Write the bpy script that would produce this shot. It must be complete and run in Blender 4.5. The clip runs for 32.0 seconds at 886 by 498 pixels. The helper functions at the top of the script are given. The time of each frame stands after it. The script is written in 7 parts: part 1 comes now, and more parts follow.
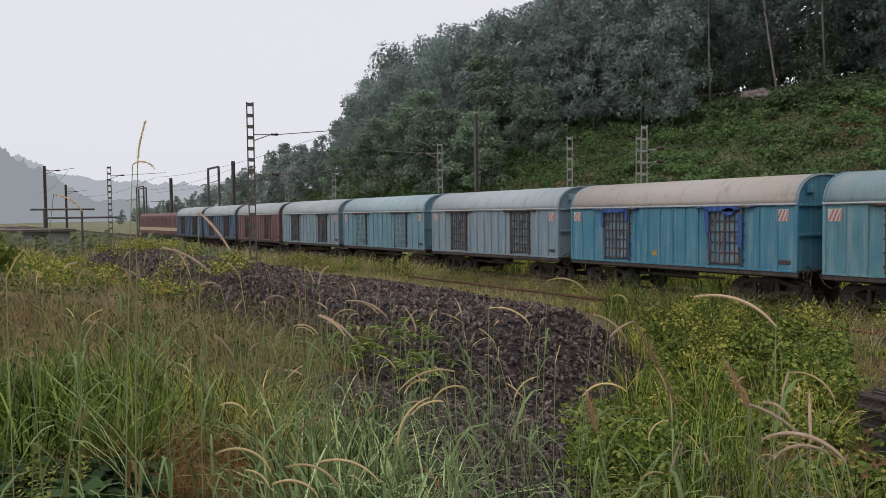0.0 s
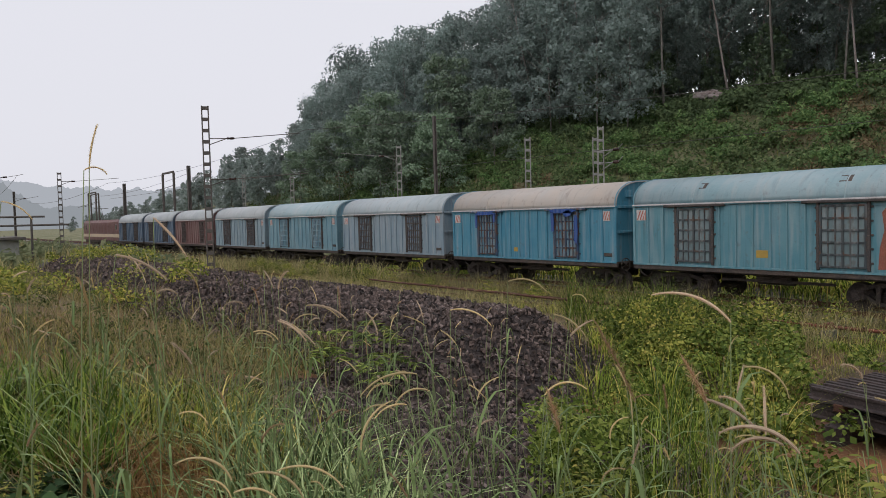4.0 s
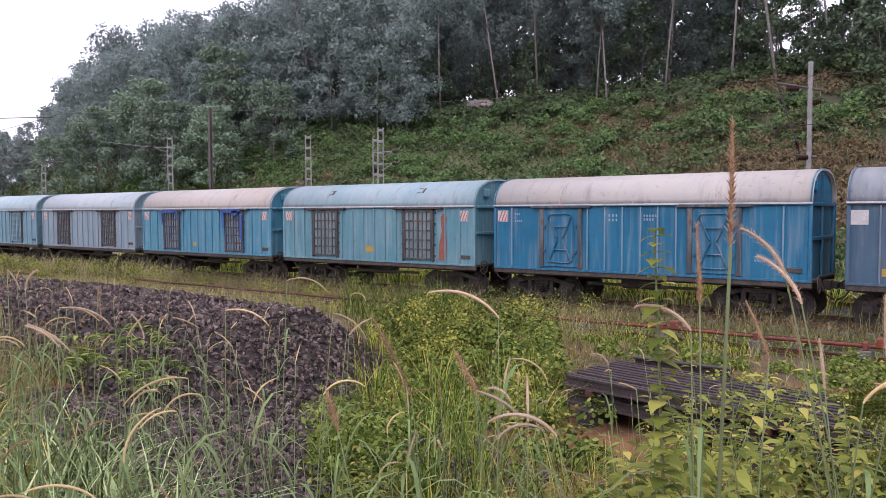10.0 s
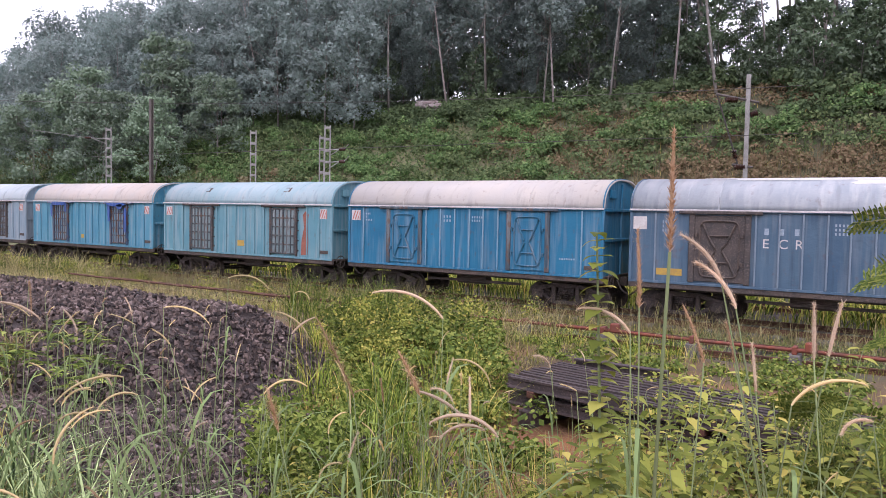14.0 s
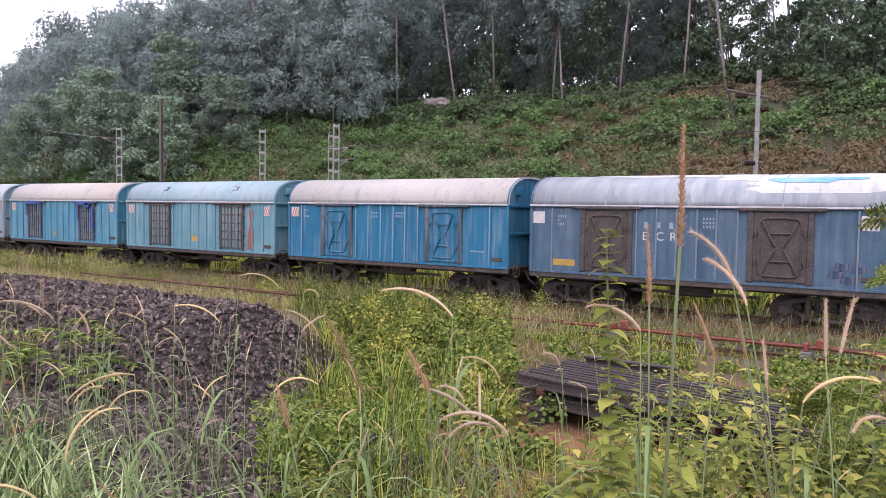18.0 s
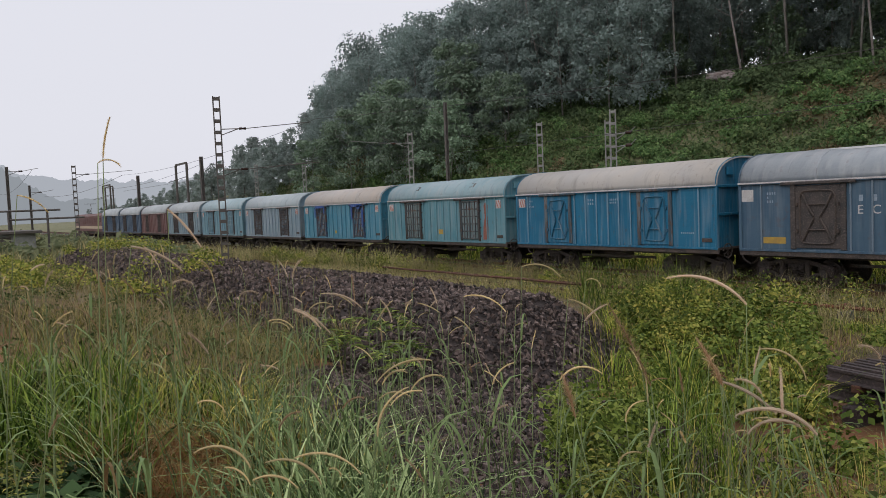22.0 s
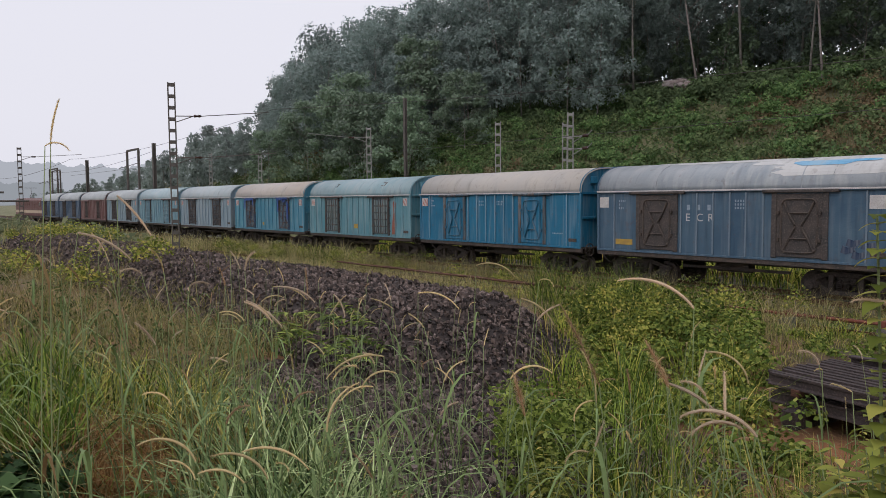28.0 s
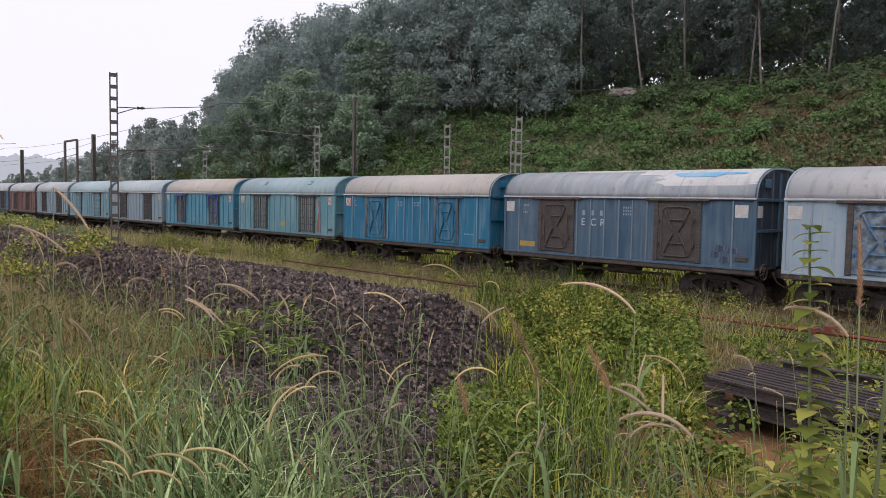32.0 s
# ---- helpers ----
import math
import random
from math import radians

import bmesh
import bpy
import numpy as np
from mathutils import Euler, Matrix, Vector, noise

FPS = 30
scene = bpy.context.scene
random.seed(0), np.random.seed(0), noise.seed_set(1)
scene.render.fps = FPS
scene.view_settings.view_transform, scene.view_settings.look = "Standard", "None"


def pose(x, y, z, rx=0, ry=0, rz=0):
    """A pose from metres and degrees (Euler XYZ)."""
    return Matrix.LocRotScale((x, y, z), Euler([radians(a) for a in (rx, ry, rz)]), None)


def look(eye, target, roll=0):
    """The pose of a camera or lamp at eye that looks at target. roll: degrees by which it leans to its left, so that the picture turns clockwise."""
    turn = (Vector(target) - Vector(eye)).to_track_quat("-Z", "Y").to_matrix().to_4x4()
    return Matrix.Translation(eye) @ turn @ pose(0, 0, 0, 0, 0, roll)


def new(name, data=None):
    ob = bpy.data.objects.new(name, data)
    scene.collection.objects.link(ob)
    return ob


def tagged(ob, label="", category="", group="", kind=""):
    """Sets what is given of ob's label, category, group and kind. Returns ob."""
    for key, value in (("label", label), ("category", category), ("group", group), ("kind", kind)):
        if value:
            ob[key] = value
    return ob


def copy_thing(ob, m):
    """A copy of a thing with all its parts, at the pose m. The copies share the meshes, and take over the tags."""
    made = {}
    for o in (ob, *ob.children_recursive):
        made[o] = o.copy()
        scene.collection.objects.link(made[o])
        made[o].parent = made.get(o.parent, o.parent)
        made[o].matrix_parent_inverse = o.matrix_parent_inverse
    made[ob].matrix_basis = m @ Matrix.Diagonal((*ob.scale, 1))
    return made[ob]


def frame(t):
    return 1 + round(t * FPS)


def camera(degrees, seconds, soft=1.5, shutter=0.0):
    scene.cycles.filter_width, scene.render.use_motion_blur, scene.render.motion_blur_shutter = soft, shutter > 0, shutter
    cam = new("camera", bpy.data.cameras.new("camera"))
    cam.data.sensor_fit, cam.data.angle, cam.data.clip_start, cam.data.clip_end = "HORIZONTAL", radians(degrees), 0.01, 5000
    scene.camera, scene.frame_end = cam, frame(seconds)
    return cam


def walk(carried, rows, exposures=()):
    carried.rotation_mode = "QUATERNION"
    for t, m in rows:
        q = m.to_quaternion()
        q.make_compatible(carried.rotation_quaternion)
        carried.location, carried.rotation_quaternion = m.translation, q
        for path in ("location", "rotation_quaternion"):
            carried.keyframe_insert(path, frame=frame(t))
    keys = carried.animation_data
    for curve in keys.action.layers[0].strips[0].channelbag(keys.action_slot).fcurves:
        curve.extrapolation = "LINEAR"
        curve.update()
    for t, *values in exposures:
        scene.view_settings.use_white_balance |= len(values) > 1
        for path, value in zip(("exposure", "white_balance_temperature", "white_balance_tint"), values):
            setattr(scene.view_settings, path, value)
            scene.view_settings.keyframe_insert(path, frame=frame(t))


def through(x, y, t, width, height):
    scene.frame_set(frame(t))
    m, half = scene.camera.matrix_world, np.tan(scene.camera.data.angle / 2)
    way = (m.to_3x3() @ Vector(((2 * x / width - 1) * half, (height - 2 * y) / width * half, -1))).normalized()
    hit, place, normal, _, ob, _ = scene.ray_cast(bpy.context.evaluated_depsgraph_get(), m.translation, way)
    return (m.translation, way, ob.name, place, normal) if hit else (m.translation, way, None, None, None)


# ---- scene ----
# The camera stands on a bench of ground beside the line and pans by hand.
EYE = (0.0, 0.0, 3.12)
cam = camera(61.14, 32.0, soft=0.8)
PATH = [  # seconds, yaw, pitch, roll
    (0.0, 56.64, -2.62, -0.69),
    (0.5, 56.26, -2.74, -0.83),
    (1.0, 56.42, -2.96, -0.96),
    (1.5, 56.06, -2.89, -1.06),
    (2.0, 55.82, -2.55, -1.20),
    (2.5, 55.62, -2.57, -1.20),
    (4.5, 51.77, -2.50, -1.36),
    (5.0, 49.32, -2.52, -1.07),
    (5.5, 47.16, -2.42, -0.88),
    (6.0, 44.80, -2.39, -0.63),
    (6.5, 42.72, -2.18, -0.28),
    (7.0, 40.81, -2.55, -0.45),
    (7.5, 40.50, -2.70, -0.23),
    (8.0, 40.23, -2.67, -0.35),
    (8.5, 39.58, -2.73, -0.14),
    (9.0, 39.02, -2.68, -0.11),
    (9.5, 38.30, -2.51, -0.45),
    (10.0, 36.90, -2.83, -0.20),
    (10.5, 36.09, -2.87, 0.31),
    (11.0, 34.64, -2.84, 0.54),
    (11.5, 33.54, -2.89, 0.96),
    (12.0, 33.27, -2.78, 1.02),
    (12.5, 33.13, -2.85, 0.89),
    (13.0, 33.15, -2.63, 0.96),
    (13.5, 33.07, -2.65, 1.08),
    (14.0, 32.74, -2.77, 1.13),
    (14.5, 32.53, -2.70, 0.98),
    (16.5, 32.91, -2.57, 0.85),
    (17.0, 32.84, -2.65, 0.91),
    (17.5, 32.85, -2.77, 0.93),
    (18.0, 33.44, -2.96, 0.87),
    (18.5, 35.69, -2.85, 0.42),
    (19.0, 39.55, -2.87, -0.05),
    (19.5, 42.76, -2.83, -0.24),
    (20.0, 45.79, -2.70, -0.86),
    (20.5, 48.90, -2.77, -1.17),
    (21.0, 53.18, -3.34, -1.80),
    (21.5, 54.73, -3.41, -2.35),
    (22.0, 54.64, -3.49, -2.43),
    (22.5, 54.40, -3.49, -2.29),
    (23.0, 53.91, -3.34, -2.05),
    (23.5, 53.62, -3.22, -1.81),
    (24.0, 54.11, -3.04, -1.61),
    (24.5, 53.98, -3.12, -1.48),
    (25.0, 53.86, -3.16, -1.42),
    (25.5, 53.81, -3.21, -1.44),
    (27.5, 51.53, -3.56, -0.85),
    (28.0, 51.24, -3.82, -0.47),
    (28.5, 50.89, -3.86, -0.39),
    (29.0, 49.50, -3.95, 0.39),
    (29.5, 47.90, -3.78, 0.79),
    (30.0, 47.28, -3.76, 0.79),
    (30.5, 47.15, -3.90, 0.97),
    (31.0, 47.13, -3.71, 1.09),
    (31.5, 47.07, -3.78, 1.07),
    (32.0, 47.19, -3.71, 1.01),
]
EXPOSURE = [(0.0, -0.42, 6350, 12), (5.0, -0.42, 6350, 12), (6.0, -0.28, 6320, 13), (6.5, -0.15, 6300, 15), (7.0, 0.1, 6200, 19), (7.5, 0.15, 6100, 21), (9.0, 0.24, 6030, 26), (11.0, 0.46, 6030, 27), (13.0, 0.6, 6030, 27), (17.0, 0.68, 6030, 27), (19.0, 0.66, 6030, 26), (20.0, 0.4, 6150, 22), (21.0, -0.32, 6300, 14), (22.0, -0.44, 6300, 12), (25.0, -0.42, 6300, 12), (28.0, -0.38, 6300, 14), (29.5, -0.2, 6300, 16), (32.0, -0.12, 6300, 17)]
walk(cam, [(t, pose(*EYE, 90 + p, 0, y) @ pose(0, 0, 0, 0, 0, r)) for t, y, p, r in PATH], EXPOSURE)

# ---- sky and sun: a bright, misty, overcast morning ----
world = bpy.data.worlds.new("world")
scene.world = world
world.use_nodes = True
wn, wl = world.node_tree.nodes, world.node_tree.links
wn.clear()
sky = wn.new("ShaderNodeTexSky")
sky.sky_type, sky.sun_disc = "NISHITA", False
sky.sun_elevation, sky.sun_rotation = radians(48), radians(150)
sky.dust_density, sky.air_density = 4.0, 1.5
grey = wn.new("ShaderNodeHueSaturation")
grey.inputs["Saturation"].default_value = 0.25
cloud = wn.new("ShaderNodeMix")
cloud.data_type = "RGBA"
cloud.inputs["Factor"].default_value = 0.85
cloud.inputs["B"].default_value = (11.6, 11.6, 12.2, 1)
back = wn.new("ShaderNodeBackground")
back.inputs["Strength"].default_value = 0.1
wout = wn.new("ShaderNodeOutputWorld")
wl.new(sky.outputs[0], grey.inputs["Color"])
wl.new(grey.outputs[0], cloud.inputs["A"])
wl.new(cloud.outputs["Result"], back.inputs["Color"])
wl.new(back.outputs[0], wout.inputs[0])
sun = new("sun", bpy.data.lights.new("sun", "SUN"))
sun.data.energy, sun.data.angle, sun.data.color = 0.9, radians(25), (1.0, 0.96, 0.9)
sun.matrix_world = look((0, 0, 60), (-22, 40, 0))


# ---- materials ----
def nodes_of(name):
    m = bpy.data.materials.new(name)
    m.use_nodes = True
    nt = m.node_tree
    return m, nt, nt.nodes["Principled BSDF"]


def noise_fac(nt, scale, detail=4.0, stretch=(1, 1, 1), lo=0.35, hi=0.65, offset=(0, 0, 0)):
    co = nt.nodes.new("ShaderNodeTexCoord")
    mp = nt.nodes.new("ShaderNodeMapping")
    mp.inputs["Scale"].default_value = stretch
    mp.inputs["Location"].default_value = offset
    tx = nt.nodes.new("ShaderNodeTexNoise")
    tx.inputs["Scale"].default_value, tx.inputs["Detail"].default_value = scale, detail
    rp = nt.nodes.new("ShaderNodeMapRange")
    rp.inputs["From Min"].default_value, rp.inputs["From Max"].default_value = lo, hi
    nt.links.new(co.outputs["Object"], mp.inputs[0])
    nt.links.new(mp.outputs[0], tx.inputs["Vector"])
    nt.links.new(tx.outputs["Fac"], rp.inputs["Value"])
    return rp.outputs[0]


def mix(nt, fac, a, b):
    n = nt.nodes.new("ShaderNodeMix")
    n.data_type = "RGBA"
    for key, value in (("Factor", fac), ("A", a), ("B", b)):
        if hasattr(value, "is_linked"):
            nt.links.new(value, n.inputs[key])
        elif key == "Factor":
            n.inputs[key].default_value = value
        else:
            n.inputs[key].default_value = (*value, 1)
    return n.outputs["Result"]


def times(nt, a, b):
    n = nt.nodes.new("ShaderNodeMath")
    n.operation = "MULTIPLY"
    for i, v in enumerate((a, b)):
        if hasattr(v, "is_linked"):
            nt.links.new(v, n.inputs[i])
        else:
            n.inputs[i].default_value = v
    return n.outputs[0]


def bump(nt, bsdf, fac, dist, strength=0.6):
    b = nt.nodes.new("ShaderNodeBump")
    b.inputs["Distance"].default_value, b.inputs["Strength"].default_value = dist, strength
    nt.links.new(fac, b.inputs["Height"])
    nt.links.new(b.outputs[0], bsdf.inputs["Normal"])


def surface(name, a, b, c, scale=3.0, rough=0.85, metal=0.0, relief=0.01, fine=40.0):
    """Two colours in broad patches, a third in fine grain."""
    m, nt, bs = nodes_of(name)
    col = mix(nt, noise_fac(nt, scale), a, b)
    grain = noise_fac(nt, fine, 3.0, lo=0.5, hi=0.75)
    col = mix(nt, grain, col, c)
    nt.links.new(col, bs.inputs["Base Color"])
    bs.inputs["Roughness"].default_value, bs.inputs["Metallic"].default_value = rough, metal
    bump(nt, bs, grain, relief)
    return m


def paint(name, base, worn, dust=(0.45, 0.44, 0.42), rust=(0.12, 0.06, 0.035), dirt=0.45, rusty=0.25, rough=0.5, seed=0.0, run=(3.2, 3.2, 0.22), bare=0.62):
    """Old wagon paint: chalky fading, streaks that run down, specks of rust."""
    m, nt, bs = nodes_of(name)
    off = (seed, seed * 1.7, seed * 0.6)
    col = mix(nt, noise_fac(nt, 0.9, 5.0, lo=0.3, hi=0.7, offset=off), base, worn)
    streak = noise_fac(nt, 2.2, 5.0, run, 0.48, 0.78, off)
    col = mix(nt, times(nt, streak, dirt), col, dust)
    dark = noise_fac(nt, 3.1, 4.0, tuple(0.8 * k for k in run), 0.55, 0.8, (off[0] + 7, off[1], off[2]))
    col = mix(nt, times(nt, dark, 0.5), col, tuple(x * 0.35 for x in base))
    spots = noise_fac(nt, 5.0, 6.0, (1, 1, 0.7), bare, bare + 0.08, (off[0] + 3, off[1], off[2]))
    col = mix(nt, times(nt, spots, rusty), col, rust)
    nt.links.new(col, bs.inputs["Base Color"])
    bs.inputs["Roughness"].default_value = rough
    bs.inputs["Specular IOR Level"].default_value = 0.35
    bump(nt, bs, noise_fac(nt, 9.0, 3.0), 0.006, 0.5)
    return m


def leafy(name, *colours, rough=0.6, through=0.25, gloss=0.08, wax=0.0, haze_sheen=0.0):
    """Leaves and blades: each island takes its own tone; some light comes through."""
    m, nt, bs = nodes_of(name)
    geo = nt.nodes.new("ShaderNodeNewGeometry")
    info = nt.nodes.new("ShaderNodeObjectInfo")
    ramp = nt.nodes.new("ShaderNodeValToRGB")
    el = ramp.color_ramp.elements
    for i, c in enumerate(colours):
        p = i / max(1, len(colours) - 1)
        e = el[i] if i < 2 else el.new(p)
        e.position, e.color = p, (*c, 1)
    for i, c in enumerate(colours):
        el[i].position, el[i].color = i / max(1, len(colours) - 1), (*c, 1)
    nt.links.new(geo.outputs["Random Per Island"], ramp.inputs[0])
    hsv = nt.nodes.new("ShaderNodeHueSaturation")
    val = nt.nodes.new("ShaderNodeMapRange")
    val.inputs["To Min"].default_value, val.inputs["To Max"].default_value = 0.72, 1.25
    nt.links.new(info.outputs["Random"], val.inputs["Value"])
    nt.links.new(val.outputs[0], hsv.inputs["Value"])
    nt.links.new(ramp.outputs[0], hsv.inputs["Color"])
    nt.links.new(hsv.outputs[0], bs.inputs["Base Color"])
    bs.inputs["Roughness"].default_value = rough
    bs.inputs["Specular IOR Level"].default_value = gloss
    bs.inputs["Coat Weight"].default_value, bs.inputs["Coat Roughness"].default_value = wax, 0.45
    # sheen here lifts far leaves towards a haze tone
    bs.inputs["Sheen Weight"].default_value, bs.inputs["Sheen Roughness"].default_value = haze_sheen, 0.6
    if through:
        tr = nt.nodes.new("ShaderNodeBsdfTranslucent")
        nt.links.new(hsv.outputs[0], tr.inputs["Color"])
        ms = nt.nodes.new("ShaderNodeMixShader")
        ms.inputs[0].default_value = through
        nt.links.new(bs.outputs[0], ms.inputs[1])
        nt.links.new(tr.outputs[0], ms.inputs[2])
        nt.links.new(ms.outputs[0], nt.nodes["Material Output"].inputs[0])
    return m


def earth():
    """Red laterite soil by the line, dark leaf litter up the hill."""
    m, nt, bs = nodes_of("earth")
    near = mix(nt, noise_fac(nt, 0.7), (0.06, 0.038, 0.018), (0.26, 0.11, 0.045))
    hill = mix(nt, noise_fac(nt, 0.5), (0.05, 0.06, 0.028), (0.085, 0.075, 0.042))
    co = nt.nodes.new("ShaderNodeTexCoord")
    xyz = nt.nodes.new("ShaderNodeSeparateXYZ")
    nt.links.new(co.outputs["Object"], xyz.inputs[0])
    up = nt.nodes.new("ShaderNodeMapRange")
    up.inputs["From Min"].default_value, up.inputs["From Max"].default_value = 10, 20
    nt.links.new(xyz.outputs["Y"], up.inputs["Value"])
    along = nt.nodes.new("ShaderNodeMapRange")
    along.inputs["From Min"].default_value, along.inputs["From Max"].default_value = -12, -40
    nt.links.new(xyz.outputs["X"], along.inputs["Value"])
    field = mix(nt, noise_fac(nt, 0.15), (0.13, 0.14, 0.065), (0.22, 0.2, 0.11))
    grain = noise_fac(nt, 18, 3.0, lo=0.5, hi=0.75)
    col = mix(nt, up.outputs[0], mix(nt, times(nt, grain, 0.6), near, (0.3, 0.165, 0.085)), hill)
    col = mix(nt, along.outputs[0], col, field)
    nt.links.new(col, bs.inputs["Base Color"])
    bs.inputs["Roughness"].default_value = 0.95
    bump(nt, bs, grain, 0.03)
    return m


SOIL = earth()
# Darker than the loose stones: gap shade of the heap is in this colour.
STONE = surface("ballast_and_gap_shade", (0.03, 0.023, 0.021), (0.052, 0.039, 0.035), (0.085, 0.064, 0.056), 6.0, 0.85, 0, 0.004, 60)
RUST = surface("rusty_steel", (0.10, 0.045, 0.03), (0.16, 0.07, 0.045), (0.05, 0.03, 0.025), 3.0, 0.75, 0.3, 0.003, 50)
RED_RUST = surface("red_oxide_rodding", (0.24, 0.062, 0.034), (0.14, 0.05, 0.034), (0.09, 0.045, 0.035), 4.0, 0.8, 0.1, 0.003, 50)
DARK_STEEL = surface("greasy_steel", (0.045, 0.04, 0.038), (0.10, 0.075, 0.06), (0.16, 0.12, 0.1), 3.5, 0.7, 0.25, 0.004, 30)
SLEEPER_STEEL = surface("old_rail_steel", (0.035, 0.027, 0.027), (0.066, 0.048, 0.045), (0.11, 0.08, 0.073), 3.0, 0.75, 0.15, 0.003, 40)
CONCRETE = surface("weathered_concrete", (0.33, 0.33, 0.31), (0.22, 0.22, 0.2), (0.42, 0.41, 0.38), 1.5, 0.9, 0, 0.003, 40)
GALV = surface("galvanised_steel", (0.30, 0.295, 0.275), (0.2, 0.19, 0.175), (0.37, 0.36, 0.335), 2.5, 0.7, 0.1, 0.002, 30)
MAST_DARK = surface("weathered_mast_steel", (0.085, 0.08, 0.075), (0.13, 0.11, 0.095), (0.17, 0.14, 0.12), 2.0, 0.75, 0.3, 0.002, 30)
PORCELAIN = surface("brown_porcelain", (0.05, 0.025, 0.02), (0.07, 0.035, 0.025), (0.1, 0.06, 0.05), 5, 0.25, 0, 0.001, 30)
WIRE = surface("copper_wire", (0.06, 0.055, 0.05), (0.09, 0.08, 0.07), (0.1, 0.09, 0.08), 5, 0.6, 0.5, 0.001, 30)
BARK = surface("rubber_tree_bark", (0.16, 0.145, 0.125), (0.28, 0.26, 0.235), (0.09, 0.08, 0.07), 1.4, 0.9, 0, 0.02, 14)
PALE_BARK = surface("pale_bark", (0.33, 0.29, 0.27), (0.24, 0.2, 0.185), (0.15, 0.12, 0.105), 1.4, 0.9, 0, 0.02, 14)
LATERITE = surface("laterite_rock", (0.32, 0.28, 0.27), (0.2, 0.15, 0.14), (0.4, 0.36, 0.34), 1.5, 0.95, 0, 0.05, 8)
# Haze over the far wood is put into these leaves: raised albedo and sheen.
LEAF_FAR_HAZE = leafy("hazed_wood_leaf", (0.139, 0.190, 0.168), (0.177, 0.236, 0.210), (0.214, 0.282, 0.252), (0.262, 0.339, 0.306), gloss=0.6, through=0.5, wax=0.8, haze_sheen=0.4)
LEAF_MIST = leafy("misted_far_leaf", (0.186, 0.235, 0.210), (0.228, 0.280, 0.250), (0.270, 0.325, 0.290), gloss=0.5, through=0.5, wax=0.8, haze_sheen=0.4)
LEAF_BRIGHT = leafy("bright_foliage", (0.10, 0.17, 0.095), (0.15, 0.23, 0.13), (0.21, 0.295, 0.175), gloss=0.4, wax=0.5, haze_sheen=0.3)
LEAF_BANK = leafy("bank_scrub_foliage", (0.05, 0.08, 0.032), (0.08, 0.12, 0.048), (0.12, 0.165, 0.068), (0.18, 0.215, 0.09), through=0.3, gloss=0.12)
LEAF_MOUND = leafy("bank_shrub_leaf", (0.055, 0.11, 0.04), (0.09, 0.16, 0.055), (0.135, 0.215, 0.075), (0.19, 0.27, 0.10), through=0.3, gloss=0.12)
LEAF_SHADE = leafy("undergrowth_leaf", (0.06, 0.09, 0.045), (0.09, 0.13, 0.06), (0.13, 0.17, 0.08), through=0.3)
LEAF_UNDER = leafy("understorey_leaf", (0.07, 0.11, 0.06), (0.10, 0.15, 0.08), (0.14, 0.195, 0.105), through=0.35, gloss=0.4, wax=0.5)
LEAF_IVY = leafy("dark_ivy_leaf", (0.022, 0.05, 0.016), (0.04, 0.08, 0.026), (0.07, 0.125, 0.04), through=0.2, gloss=0.2)
LEAF_OLIVE = leafy("olive_weed_leaf", (0.045, 0.065, 0.02), (0.09, 0.125, 0.04), (0.16, 0.19, 0.065), (0.26, 0.22, 0.1), through=0.25)
LEAF_DRY = leafy("dry_scrub", (0.17, 0.12, 0.068), (0.25, 0.175, 0.105), (0.13, 0.125, 0.055), (0.32, 0.235, 0.14), through=0.2)
LEAF_WEED = leafy("weed_leaf", (0.072, 0.096, 0.016), (0.129, 0.159, 0.028), (0.216, 0.247, 0.046), (0.340, 0.352, 0.075), (0.515, 0.419, 0.112), through=0.3, gloss=0.12)
LEAF_LUSH = leafy("creeper_leaf", (0.045, 0.075, 0.014), (0.084, 0.125, 0.023), (0.129, 0.175, 0.032), (0.190, 0.235, 0.048), (0.291, 0.300, 0.070), through=0.25, gloss=0.12)
BLADE = leafy("grass_blade", (0.026, 0.034, 0.007), (0.084, 0.103, 0.021), (0.188, 0.204, 0.045), (0.376, 0.340, 0.091), (0.716, 0.567, 0.190), through=0.2)
BLADE_BLUE = leafy("glaucous_grass_blade", (0.022, 0.040, 0.014), (0.080, 0.123, 0.044), (0.210, 0.286, 0.111), (0.539, 0.621, 0.310), through=0.16, gloss=0.12)
BLADE_FRESH = leafy("fresh_grass_blade", (0.015, 0.032, 0.003), (0.064, 0.108, 0.013), (0.181, 0.247, 0.031), (0.433, 0.461, 0.075), (0.737, 0.567, 0.178), through=0.2)
BLADE_LUSH = leafy("lush_grass_blade", (0.017, 0.036, 0.005), (0.059, 0.103, 0.015), (0.146, 0.216, 0.035), (0.324, 0.392, 0.076), through=0.2)
BLADE_DRY = leafy("dry_grass_blade", (0.25, 0.19, 0.09), (0.36, 0.28, 0.14), (0.2, 0.12, 0.05), (0.42, 0.35, 0.2))
BLADE_PALE = leafy("seeding_field_grass", (0.120, 0.116, 0.047), (0.231, 0.207, 0.094), (0.367, 0.316, 0.157), (0.505, 0.410, 0.212), (0.208, 0.246, 0.075), through=0.3)
LEAF_FIELD = leafy("far_field_scrub", (0.13, 0.155, 0.085), (0.18, 0.205, 0.11), (0.25, 0.26, 0.145), through=0.4)
LEAF_SMALL = leafy("small_leaved_weed", (0.044, 0.071, 0.012), (0.117, 0.172, 0.032), (0.246, 0.317, 0.063), (0.421, 0.482, 0.125), through=0.35)
PLUME = leafy("seed_head_straw", (0.62, 0.49, 0.24), (0.74, 0.61, 0.34), (0.68, 0.53, 0.3), through=0.35)
